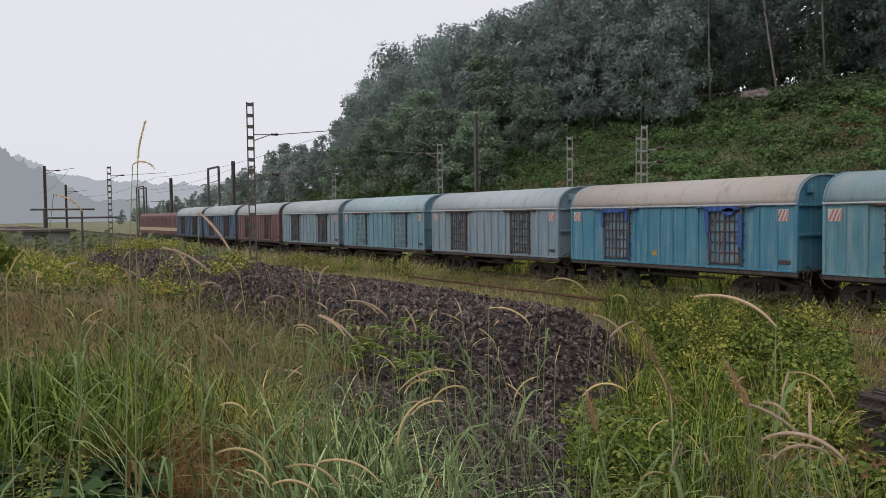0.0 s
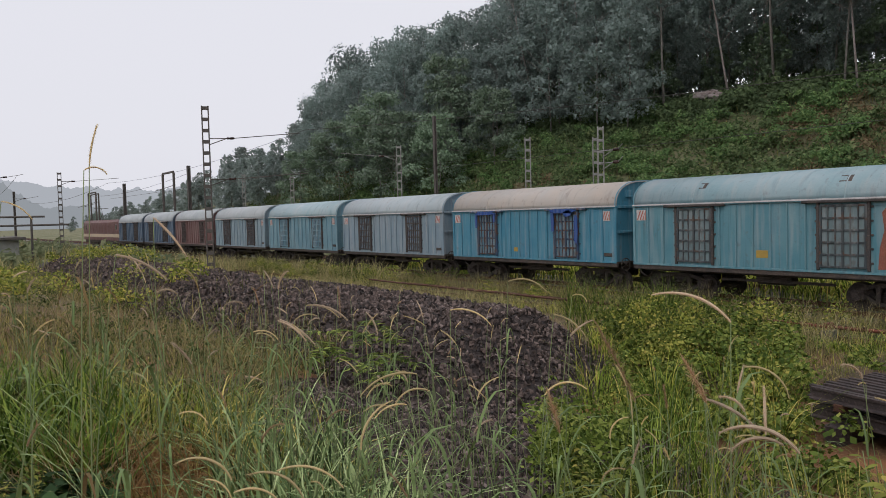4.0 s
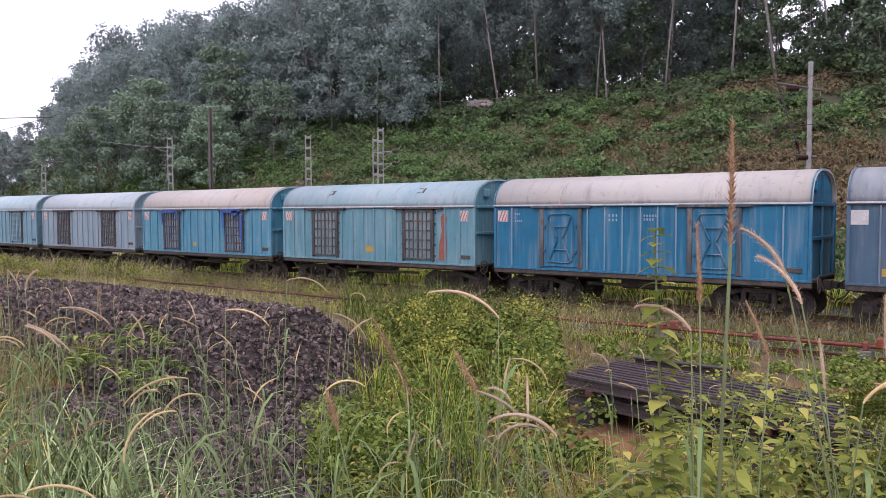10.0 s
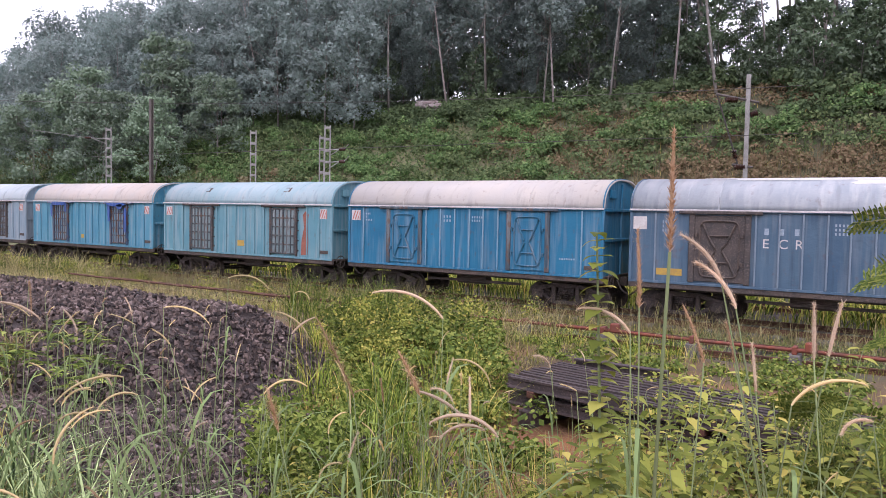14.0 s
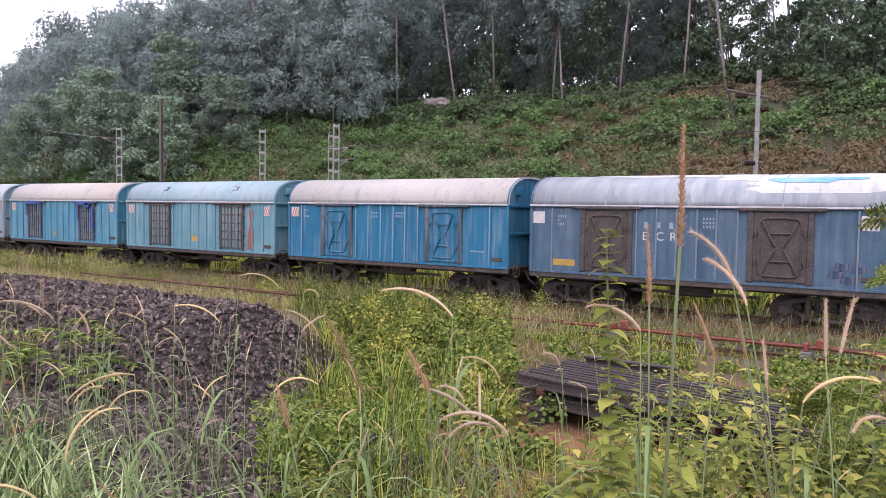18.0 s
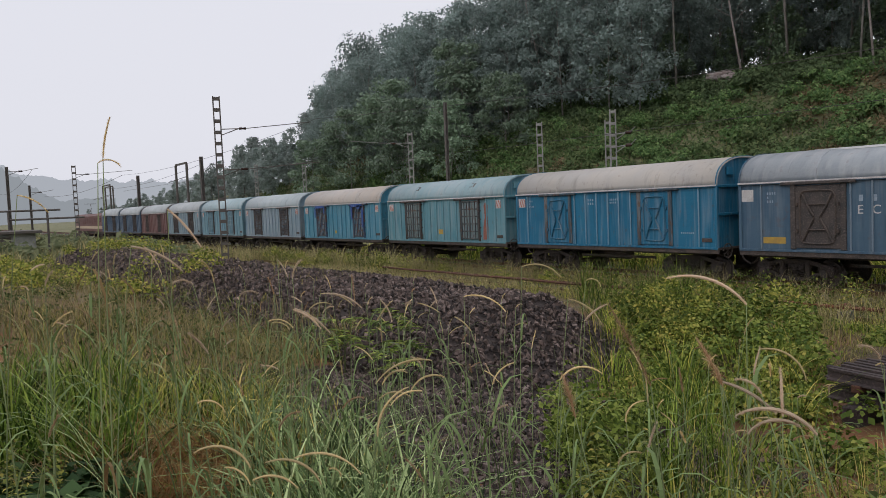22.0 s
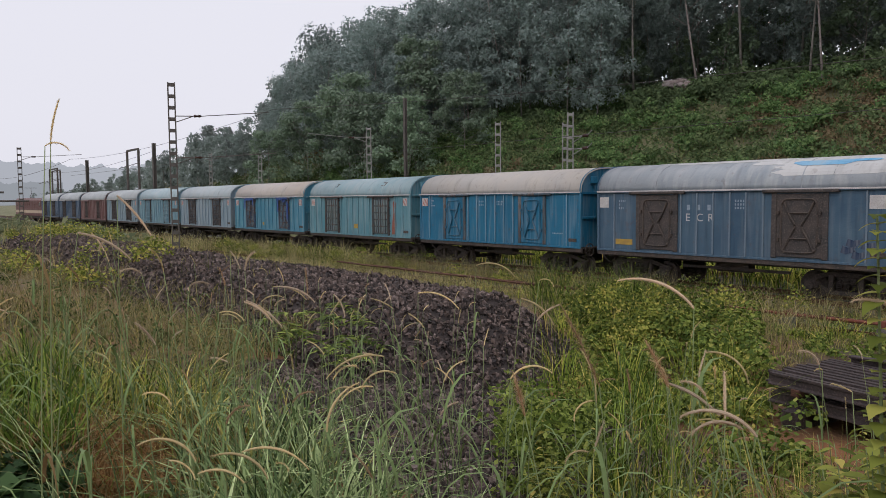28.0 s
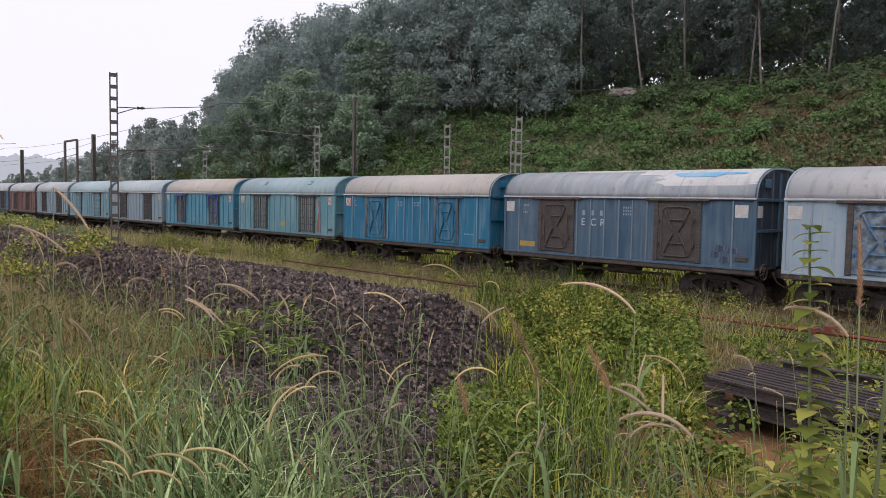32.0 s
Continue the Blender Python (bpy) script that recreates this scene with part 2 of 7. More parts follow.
PLUME_RED = leafy("seed_head_russet", (0.36, 0.225, 0.125), (0.5, 0.33, 0.2), (0.58, 0.42, 0.28), through=0.35)
PLUME_PINK = leafy("seed_head_pinkish", (0.52, 0.38, 0.26), (0.66, 0.52, 0.38), (0.72, 0.6, 0.46), through=0.35)


# ---- mesh helpers ----
class M:
    """A mesh in the making: plain lists, quick to add to."""

    def __init__(self):
        self.v, self.f = [], []

    def add(self, v, f):
        n = len(self.v)
        self.v += v
        self.f += [tuple(i + n for i in q) for q in f]
        return self

    def box(self, x0, x1, y0, y1, z0, z1, c=0.0):
        if c <= 0:
            v = [(x, y, z) for z in (z0, z1) for y in (y0, y1) for x in (x0, x1)]
            return self.add(v, [(0, 2, 3, 1), (4, 5, 7, 6), (0, 1, 5, 4), (2, 6, 7, 3), (0, 4, 6, 2), (1, 3, 7, 5)])
        c = min(c, (x1 - x0) * 0.45, (y1 - y0) * 0.45, (z1 - z0) * 0.45)
        v, at = [], {}
        for i in (0, 1):
            for j in (0, 1):
                for k in (0, 1):
                    X, Y, Z = (x0, x1)[i], (y0, y1)[j], (z0, z1)[k]
                    dx, dy, dz = c * (1 - 2 * i), c * (1 - 2 * j), c * (1 - 2 * k)
                    for a, p in enumerate(((X, Y + dy, Z + dz), (X + dx, Y, Z + dz), (X + dx, Y + dy, Z))):
                        at[i, j, k, a] = len(v)
                        v.append(p)
        f = []
        for i in (0, 1):
            f.append([at[i, j, k, 0] for j, k in ((0, 0), (1, 0), (1, 1), (0, 1))][:: 1 if i else -1])
            f.append([at[j, i, k, 1] for j, k in ((0, 0), (1, 0), (1, 1), (0, 1))][:: -1 if i else 1])
            f.append([at[j, k, i, 2] for j, k in ((0, 0), (1, 0), (1, 1), (0, 1))][:: 1 if i else -1])
        for p in (0, 1):
            for q in (0, 1):
                f.append([at[p, q, 0, 0], at[p, q, 1, 0], at[p, q, 1, 1], at[p, q, 0, 1]][:: 1 if p == q else -1])
                f.append([at[p, 0, q, 0], at[p, 1, q, 0], at[p, 1, q, 2], at[p, 0, q, 2]][:: -1 if p == q else 1])
                f.append([at[0, p, q, 1], at[1, p, q, 1], at[1, p, q, 2], at[0, p, q, 2]][:: 1 if p == q else -1])
        for i in (0, 1):
            for j in (0, 1):
                for k in (0, 1):
                    f.append([at[i, j, k, 0], at[i, j, k, 1], at[i, j, k, 2]][:: 1 if (i + j + k) % 2 else -1])
        return self.add(v, f)

    def tube(self, pts, r, n=6, cap=True):
        """A round bar along points; r is one radius or one for each point."""
        pts = [Vector(p) for p in pts]
        rs = r if isinstance(r, (list, tuple)) else [r] * len(pts)
        v = []
        for i, p in enumerate(pts):
            d = (pts[min(i + 1, len(pts) - 1)] - pts[max(i - 1, 0)]).normalized()
            a = d.orthogonal().normalized() if abs(d.z) > 0.95 else d.cross(Vector((0, 0, 1))).normalized()
            b = d.cross(a)
            for k in range(n):
                w = 2 * math.pi * k / n
                v.append(tuple(p + rs[i] * (math.cos(w) * a + math.sin(w) * b)))
        f = [(i * n + k, i * n + (k + 1) % n, (i + 1) * n + (k + 1) % n, (i + 1) * n + k) for i in range(len(pts) - 1) for k in range(n)]
        if cap:
            f += [tuple(range(n - 1, -1, -1)), tuple(range((len(pts) - 1) * n, len(pts) * n))]
        return self.add(v, f)

    def prism(self, outline, axis, lo, hi):
        """An outline in the plane across axis 0, 1 or 2, drawn out from lo to hi."""
        n, v = len(outline), []
        for h in (lo, hi):
            for a, b in outline:
                v.append({0: (h, a, b), 1: (a, h, b), 2: (a, b, h)}[axis])
        f = [tuple(range(n - 1, -1, -1)), tuple(range(n, 2 * n))]
        f += [(i, (i + 1) % n, n + (i + 1) % n, n + i) for i in range(n)]
        return self.add(v, f)

    def bar(self, a, b, w, h):
        """A square bar from a to b."""
        a, b = Vector(a), Vector(b)
        d = (b - a).normalized()
        s = d.orthogonal().normalized() if abs(d.z) > 0.99 else d.cross(Vector((0, 0, 1))).normalized()
        u = s.cross(d)
        v = [tuple(p + s * w / 2 * i + u * h / 2 * j) for p in (a, b) for i, j in ((-1, -1), (1, -1), (1, 1), (-1, 1))]
        return self.add(v, [(0, 3, 2, 1), (4, 5, 6, 7), (0, 1, 5, 4), (1, 2, 6, 5), (2, 3, 7, 6), (3, 0, 4, 7)])

    def mesh(self, name, material, smooth=False):
        me = bpy.data.meshes.new(name)
        me.from_pydata(self.v, [], self.f)
        if material:
            me.materials.append(material)
        if smooth:
            me.polygons.foreach_set("use_smooth", [len(q) <= 8 for q in self.f])
        me.update()
        return me


def part(name, m, material, parent=None, label="", at=None, smooth=False):
    """Links a mesh as one object under a thing or a part."""
    me = m.mesh(name, material, smooth) if isinstance(m, M) else m
    ob = new(name, me)
    if parent:
        ob.parent = parent
    if at:
        ob.matrix_basis = at
    return tagged(ob, label)


def thing(name, at=None, label="", category="", group="", kind=""):
    ob = new(name)
    ob.empty_display_size = 0.2
    if at:
        ob.matrix_basis = at
    return tagged(ob, label, category, group, kind)


def arrays(name, verts, tri, material, smooth=False):
    """A mesh straight from number arrays; all faces have the same count of corners."""
    me = bpy.data.meshes.new(name)
    nf, k = tri.shape
    me.vertices.add(len(verts))
    me.vertices.foreach_set("co", np.asarray(verts, np.float32).ravel())
    me.loops.add(nf * k)
    me.loops.foreach_set("vertex_index", np.asarray(tri, np.int32).ravel())
    me.polygons.add(nf)
    me.polygons.foreach_set("loop_start", np.arange(0, nf * k, k, dtype=np.int32))
    me.polygons.foreach_set("use_smooth", np.full(nf, smooth))
    me.update(calc_edges=True)
    me.materials.append(material)
    return me


def smooth01(a, b, x):
    t = min(1.0, max(0.0, (x - a) / (b - a)))
    return t * t * (3 - 2 * t)


# ---- the lie of the land ----
def hill_part(x):
    """How high the hill stands at x, as a share of its full height."""
    return 0.03 + 0.62 * smooth01(-330, -150, x) + 0.35 * smooth01(-150, -100, x)


def ground_z(x, y):
    z = 1.55 - 1.5 * smooth01(-1.0, 9.0, y) if y > -1 else 1.55
    h = hill_part(x)
    if y > 37:
        bank = 13.6 * smooth01(35, 68, y) + 14.0 * smooth01(55, 150, y)
        z += h * bank
    if abs(x) < 150 and y < 150:
        z += 0.10 * noise.noise((x * 0.45, y * 0.45, 0.3)) * smooth01(1.0, 4.0, abs(x) + abs(y))
        z += 0.9 * smooth01(38, 50, y) * noise.noise((x * 0.12, y * 0.12, 5.0))
    if 16.9 < y < 33:
        flat = smooth01(16.9, 18, y) * (1 - smooth01(31.5, 33, y))
        z = z * (1 - flat) - 0.28 * flat
    return z


def build_ground():
    xs = np.concatenate([-np.geomspace(60, 2500, 34)[::-1], np.arange(-58, 30.1, 0.8), np.geomspace(32, 2500, 30)])
    ys = np.concatenate([-np.geomspace(5, 2500, 18)[::-1], np.arange(-4, 38, 0.6), np.arange(38, 110, 2.0), np.geomspace(112, 2500, 22)])
    v = [(x, y, ground_z(x, y)) for y in ys for x in xs]
    n = len(xs)
    f = [(j * n + i, j * n + i + 1, (j + 1) * n + i + 1, (j + 1) * n + i) for j in range(len(ys) - 1) for i in range(n - 1)]
    me = bpy.data.meshes.new("ground")
    me.from_pydata(v, [], f)
    me.materials.append(SOIL)
    me.polygons.foreach_set("use_smooth", [True] * len(f))
    tagged(new("ground", me), "weedy railway land rising to a wooded hill", "ground", kind="structure")


build_ground()

# ---- the goods train ----
PITCH, HALF, SIDE, FLOOR, EAVE, CROWN = 10.963, 5.08, 1.725, 1.22, 3.32, 4.305
TRACK_Y = 23.79
ROOF_RUN = (1.8, 0.3, 0.45)


def roof_outline(grow=0.0, n=26):
    """Half ellipse from the near eave over the crown to the far eave."""
    pts = []
    for i in range(n + 1):
        a = math.pi * i / n
        y = -(SIDE + 0.03 + grow) * math.copysign(abs(math.cos(a)) ** 0.8, math.cos(a))
        pts.append((y, EAVE + (CROWN - EAVE + grow) * max(0.0, math.sin(a)) ** 0.85))
    return pts


def roof_mesh():
    out, inn = roof_outline(), roof_outline(-0.04)
    return M().prism(out + inn[::-1], 0, -HALF, HALF)


def seam_mesh(grow):
    a, b = roof_outline(grow), roof_outline(-0.02)
    return M().prism(a + b[::-1], 0, -0.02, 0.02)


def gutter_mesh():
    m = M()
    m.box(-HALF, HALF, -SIDE - 0.07, -SIDE + 0.02, EAVE - 0.05, EAVE + 0.03, 0.015)
    m.box(-HALF, HALF, SIDE - 0.02, SIDE + 0.07, EAVE - 0.05, EAVE + 0.03, 0.015)
    return m


def side_mesh(sign):
    m = M()
    y0, y1 = (-SIDE, -SIDE + 0.05) if sign < 0 else (SIDE - 0.05, SIDE)
    m.box(-HALF, HALF, y0, y1, FLOOR, EAVE - 0.051, 0.008)
    return m


def end_mesh():
    """An end wall with its arched top."""
    arch = roof_outline(-0.045)
    return M().prism([(-SIDE + 0.06, FLOOR)] + [(max(-SIDE + 0.06, min(SIDE - 0.06, y)), z) for y, z in arch] + [(SIDE - 0.06, FLOOR)], 0, -0.03, 0.03)


def grid_door(w):
    """Two leaves of lattice bars over plate, in a ragged dark frame under a sliding rail."""
    plate, bars, frame_ = M(), [], M()
    plate.box(-w, w, -0.04, 0.0, 0.06, 1.92, 0.008)
    for i in range(7):
        x = -w + 0.04 + i * (2 * w - 0.08) / 6
        t = 0.075 if i in (0, 3, 6) else 0.034
        bars.append(M().box(x - t / 2, x + t / 2, -0.085, -0.04, 0.08, 1.9, 0.008))
    for k in range(6):
        z = 0.1 + k * 0.355
        bars.append(M().box(-w + 0.03, w - 0.03, -0.075, -0.042, z - 0.03, z + 0.03, 0.006))
    for sx in (-1, 1):
        frame_.box(min(sx * w, sx * (w + 0.075)), max(sx * w, sx * (w + 0.075)), -0.1, 0.0, 0.0, 2.0, 0.015)
        for k in range(5):
            z = 0.2 + k * 0.4
            frame_.box(min(sx * (w + 0.075), sx * (w + 0.14)), max(sx * (w + 0.075), sx * (w + 0.14)), -0.05, 0.0, z, z + 0.06, 0.008)
    frame_.box(-w - 0.5, w + 0.5, -0.15, 0.0, 1.96, 2.05, 0.02)
    return plate, bars, frame_


def smear(w, h, seed, ragged=0.35):
    """A ragged flake of old paint or torn sheet, w wide and h high."""
    rng = random.Random(seed)
    pts = []
    for k in range(18):
        a = 2 * math.pi * k / 18
        q = 1 - ragged * rng.random()
        c, d = math.cos(a), math.sin(a)
        pts.append((w / 2 * math.copysign(abs(c) ** 0.5, c) * q, h / 2 * math.copysign(abs(d) ** 0.5, d) * q))
    return pts


def braced_door(w):
    """A single pressed door with a rounded rim and a bent cross brace."""
    plate, bars, frame_ = M(), [], M()
    plate.box(-w, w, -0.045, 0.0, 0.04, 1.93, 0.012)
    rim = []
    for k in range(20):
        a = 2 * math.pi * k / 20
        c, s = math.cos(a), math.sin(a)
        rim.append(((w - 0.14) * math.copysign(abs(c) ** 0.3, c), -0.06, 0.98 + 0.8 * math.copysign(abs(s) ** 0.3, s)))
    bars.append(M().tube(rim + rim[:1], 0.03, 6, False))
    q = w - 0.24
    for sx in (-1, 1):
        bars.append(M().tube([(sx * q, -0.07, 1.68), (sx * q * 0.62, -0.08, 1.3), (sx * 0.1, -0.09, 1.02), (sx * 0.1, -0.09, 0.92), (sx * q * 0.62, -0.08, 0.62), (sx * q, -0.07, 0.26)], 0.032, 6))
        bars.append(M().box(sx * (w - 0.06) - 0.03, sx * (w - 0.06) + 0.03, -0.12, -0.04, 0.5, 0.62, 0.01))
        bars.append(M().box(sx * (w - 0.06) - 0.03, sx * (w - 0.06) + 0.03, -0.12, -0.04, 1.3, 1.42, 0.01))
    for z in (1.36, 0.6):
        bars.append(M().tube([(-q * 0.7, -0.085, z), (q * 0.7, -0.085, z)], 0.024, 6))
    frame_.box(-w - 0.16, -w, -0.07, 0.0, 0.0, 2.0, 0.015)
    frame_.box(w, w + 0.16, -0.07, 0.0, 0.0, 2.0, 0.015)
    frame_.box(-w - 0.45, w + 0.45, -0.12, 0.0, 1.96, 2.06, 0.02)
    return plate, bars, frame_


def wheel_mesh():
    m = M()
    for y in (-0.84, 0.84):
        s = 1 if y > 0 else -1
        m.tube([(0, y - s * 0.07, 0), (0, y - s * 0.045, 0)], [0.46, 0.46], 24)
        m.tube([(0, y - s * 0.045, 0), (0, y + s * 0.075, 0)], [0.43, 0.42], 24)
        for k in range(6):
            a = k * math.pi / 3
            m.tube([(0.27 * math.cos(a), y + s * 0.07, 0.27 * math.sin(a)), (0.27 * math.cos(a), y + s * 0.085, 0.27 * math.sin(a))], 0.05, 8)
    m.tube([(0, -1.1, 0), (0, 1.1, 0)], 0.085, 10)
    return m


def side_frame_mesh():
    """A cast three piece bogie side: arched top, sagging bottom, open windows."""
    m = M()
    top = [(-1.25, 0.62), (-0.9, 0.70), (-0.45, 0.82), (0.45, 0.82), (0.9, 0.70), (1.25, 0.62)]
    for a, b in zip(top, top[1:]):
        m.bar((a[0], 0, a[1]), (b[0], 0, b[1]), 0.14, 0.13)
    low = [(-1.2, 0.52), (-0.75, 0.46), (-0.42, 0.27), (0.42, 0.27), (0.75, 0.46), (1.2, 0.52)]
    for a, b in zip(low, low[1:]):
        m.bar((a[0], 0, a[1]), (b[0], 0, b[1]), 0.14, 0.11)
    for x in (-0.42, 0.42):
        m.box(x - 0.07, x + 0.07, -0.09, 0.07, 0.27, 0.82, 0.02)
    for x in (-1.0, 1.0):
        m.box(x - 0.2, x + 0.2, -0.12, 0.08, 0.34, 0.64, 0.05)
        m.tube([(x, -0.17, 0.46), (x, -0.1, 0.46)], 0.12, 12)
    return m


def spring_mesh():
    m = M()
    for x in (-0.22, 0.0, 0.22):
        pts = [(x + 0.075 * math.cos(a), 0.075 * math.sin(a), 0.33 + 0.3 * a / (10 * math.pi)) for a in np.linspace(0, 10 * math.pi, 41)]
        m.tube(pts, 0.016, 5)
    return m


def build_bogie(wagon, x, spin):
    bogie = part("bogie", M().box(-0.3, 0.3, -1.05, 1.05, 0.5, 0.78, 0.05).box(-0.15, 0.15, -0.3, 0.3, 0.78, 0.95, 0.03), BOGIE_MAT, wagon, "dark cast steel bogie", pose(x, 0, 0))
    part("side_frame", SIDE_FRAME, BOGIE_MAT, bogie, "", pose(0, -1.06, 0))
    part("side_frame", SIDE_FRAME, BOGIE_MAT, bogie, "", pose(0, 1.06, 0))
    part("spring", SPRING, BOGIE_MAT, bogie, "", pose(0, -1.06, 0))
    for dx in (-1.0, 1.0):
        w = part("wheelset", WHEEL, BOGIE_MAT, bogie, "worn steel wheelset", pose(dx, 0, 0.43))
        if spin:
            WHEELS.append((w, dx))


def hazard_mesh():
    m = M()
    m.box(0, 0.42, -0.008, 0, 0, 0.38, 0.003)
    return m


def stripe_mesh():
    """Slanted stripes, clipped to the plate."""
    m = M()
    for k in range(4):
        u = 0.02 + k * 0.12
        pts = [(u, 0.02), (u + 0.05, 0.02), (min(0.41, u + 0.19), 0.36), (min(0.40, u + 0.14), 0.36)]
        m.prism(pts, 1, -0.012, -0.0085)
    return m


def letters(text, size, parent, x, z, material, name="lettering"):
    cu = bpy.data.curves.new(name, "FONT")
    cu.body, cu.size, cu.extrude, cu.space_character = text, size, 0.002, 1.7
    tmp = bpy.data.objects.new(name, cu)
    scene.collection.objects.link(tmp)
    me = bpy.data.meshes.new_from_object(tmp.evaluated_get(bpy.context.evaluated_depsgraph_get()))
    bpy.data.objects.remove(tmp)
    me.materials.clear()
    me.materials.append(material)
    ob = part(name, me, material, parent, "white stencilled lettering", pose(x, -SIDE - 0.006, z, 90, 0, 0))
    return ob


def stencil(wagon, x, z, rows, w, h, gap):
    """Plain bars in place of small stencilled figures."""
    for r in range(len(rows)):
        for k in range(rows[r]):
            part("figure", M().box(0, w, -0.005, 0, 0, h), FAINT_MARK, wagon, "faint white stencilled figure", pose(x + k * (w + gap), -SIDE - 0.001, z - r * h * 1.7))


DOOR_X = (-2.48, 2.48)
RIBS_PLAIN = (-1.52, -0.92, -0.33, 0.26, 0.8, 1.37)
BOGIE_MAT = surface("bogie_steel", (0.035, 0.03, 0.028), (0.07, 0.054, 0.046), (0.14, 0.105, 0.09), 4.0, 0.85, 0.1, 0.005, 25)
RUSTY_DOOR = surface("rusty_door_steel", (0.045, 0.042, 0.042), (0.085, 0.068, 0.06), (0.15, 0.12, 0.105), 2.5, 0.8, 0.1, 0.004, 20)
SCRIBBLE = surface("scraped_door_paint", (0.07, 0.065, 0.06), (0.24, 0.30, 0.34), (0.05, 0.14, 0.28), 5.0, 0.8, 0.0, 0.004, 9)
WHITE_MARK = surface("faded_white_paint", (0.62, 0.6, 0.58), (0.5, 0.47, 0.45), (0.4, 0.36, 0.34), 4, 0.8, 0, 0.001, 40)
FAINT_MARK = surface("worn_stencil_paint", (0.30, 0.36, 0.42), (0.22, 0.29, 0.36), (0.4, 0.44, 0.48), 6, 0.8, 0, 0.001, 40)
RED_MARK = surface("faded_red_paint", (0.45, 0.10, 0.07), (0.4, 0.16, 0.12), (0.5, 0.25, 0.2), 4, 0.8, 0, 0.001, 40)
YELLOW_MARK = surface("faded_yellow_paint", (0.5, 0.33, 0.05), (0.38, 0.24, 0.06), (0.3, 0.2, 0.08), 4, 0.8, 0, 0.001, 40)
RUST_PATCH = surface("bare_rust_patch", (0.30, 0.10, 0.065), (0.22, 0.08, 0.055), (0.35, 0.15, 0.11), 3, 0.9, 0, 0.002, 30)
ROOF, GUTTER, WHEEL, SIDE_FRAME, SPRING = roof_mesh(), gutter_mesh(), wheel_mesh().mesh("wheelset", BOGIE_MAT, False), side_frame_mesh().mesh("side_frame", BOGIE_MAT), spring_mesh().mesh("spring", BOGIE_MAT, True)
WHEELS, TRAIN = [], []


def build_wagon(k, side, roof, door, ribs, label, braced, door_w, hazards, spin=False, rib_highlight_paint=None):
    """One covered bogie wagon; k counts wagons from the bright blue one."""
    wagon = thing("covered_wagon", pose(3.42 + PITCH * k, TRACK_Y, 0), label, "goods wagon", "wagons of the train")
    part("body_side", side_mesh(-1), side, wagon)
    part("body_side", side_mesh(1), side, wagon)
    part("roof", ROOF, roof, wagon, "curved sheet roof bleached by the sun", smooth=True)
    for k in range(5):
        part("roof_seam", seam_mesh(0.006 if 0 < k < 4 else 0.02), roof if 0 < k < 4 else side, wagon, "", pose(-HALF + 0.04 + k * (2 * HALF - 0.08) / 4, 0, 0))
    part("gutter", GUTTER, side, wagon)
    for sx in (-1, 1):
        end = part("end_wall", end_mesh(), side, wagon, "", pose(sx * (HALF - 0.14), 0, 0, 0, 0, 0 if sx > 0 else 180))
        for z in (2.35, EAVE - 0.02):
            part("end_rail", M().box(0.03, 0.11, -SIDE + 0.05, SIDE - 0.05, z - 0.05, z + 0.05, 0.012), side, end)
        for y in (-SIDE + 0.09, 0.0, SIDE - 0.09):
            part("end_post", M().box(0.03, 0.10, y - 0.05, y + 0.05, FLOOR, EAVE - 0.08 if abs(y) > 1 else EAVE + 0.82, 0.012), side, end)
        part("vent_box", M().box(0.03, 0.12, -1.1, -0.75, EAVE + 0.35, EAVE + 0.62, 0.015), side, end)
    wheel_ = [(0.0, 0.24 * math.cos(a), 0.24 * math.sin(a)) for a in np.linspace(0, 2 * math.pi, 17)]
    hand = part("hand_brake_wheel", M().tube(wheel_, 0.02, 6, False), DARK_STEEL, wagon, "rusty hand brake wheel", pose(HALF + 0.12, -SIDE + 0.35, 1.12))
    for a in (0.0, 60.0, 120.0):
        part("spoke", M().tube([(0, 0, -0.24), (0, 0, 0.24)], 0.012, 5), DARK_STEEL, hand, "", pose(0, 0, 0, a, 0, 0))
    part("label_box", M().box(4.45, 4.85, -SIDE - 0.03, -SIDE, 1.42, 1.55, 0.01), DARK_STEEL, wagon, "dark label holder")
    part("rain_strip", M().box(-HALF, HALF, -SIDE - 0.085, -SIDE - 0.07, EAVE - 0.015, EAVE + 0.035, 0.004), WHITE_MARK, wagon, "white strip along the gutter edge")
    for kx in range(3):
        x = -3.4 + kx * 3.4
        part("roof_crease", M().prism(roof_outline(0.004)[2:10] + [(y, z - 0.006) for y, z in roof_outline(0.004)[2:10][::-1]], 0, x - 0.012, x + 0.012), DARK_STEEL if kx == 1 else roof, wagon, "dark crease in the roof sheet")
    under = M()
    under.box(-HALF, HALF, -SIDE - 0.02, -SIDE + 0.1, FLOOR - 0.2, FLOOR, 0.012)
    under.box(-HALF, HALF, SIDE - 0.1, SIDE + 0.02, FLOOR - 0.2, FLOOR, 0.012)
    under.box(-HALF, HALF, -0.25, 0.25, FLOOR - 0.35, FLOOR, 0.012)
    under.box(-HALF, HALF, -SIDE + 0.1, SIDE - 0.1, FLOOR - 0.06, FLOOR)
    part("underframe", under, DARK_STEEL, wagon, "rusty black steel underframe")
    part("sole_angle", M().box(-HALF, HALF, -SIDE - 0.05, -SIDE - 0.021, FLOOR - 0.05, FLOOR + 0.02, 0.006), side, wagon)
    rib = M()
    rib.box(-0.022, 0.022, -0.055, 0.0, FLOOR + 0.02, EAVE - 0.06, 0.012)
    # a paler rib colour carries both chalking and painted edge highlights
    rib_me = rib.mesh("rib", rib_highlight_paint or side)
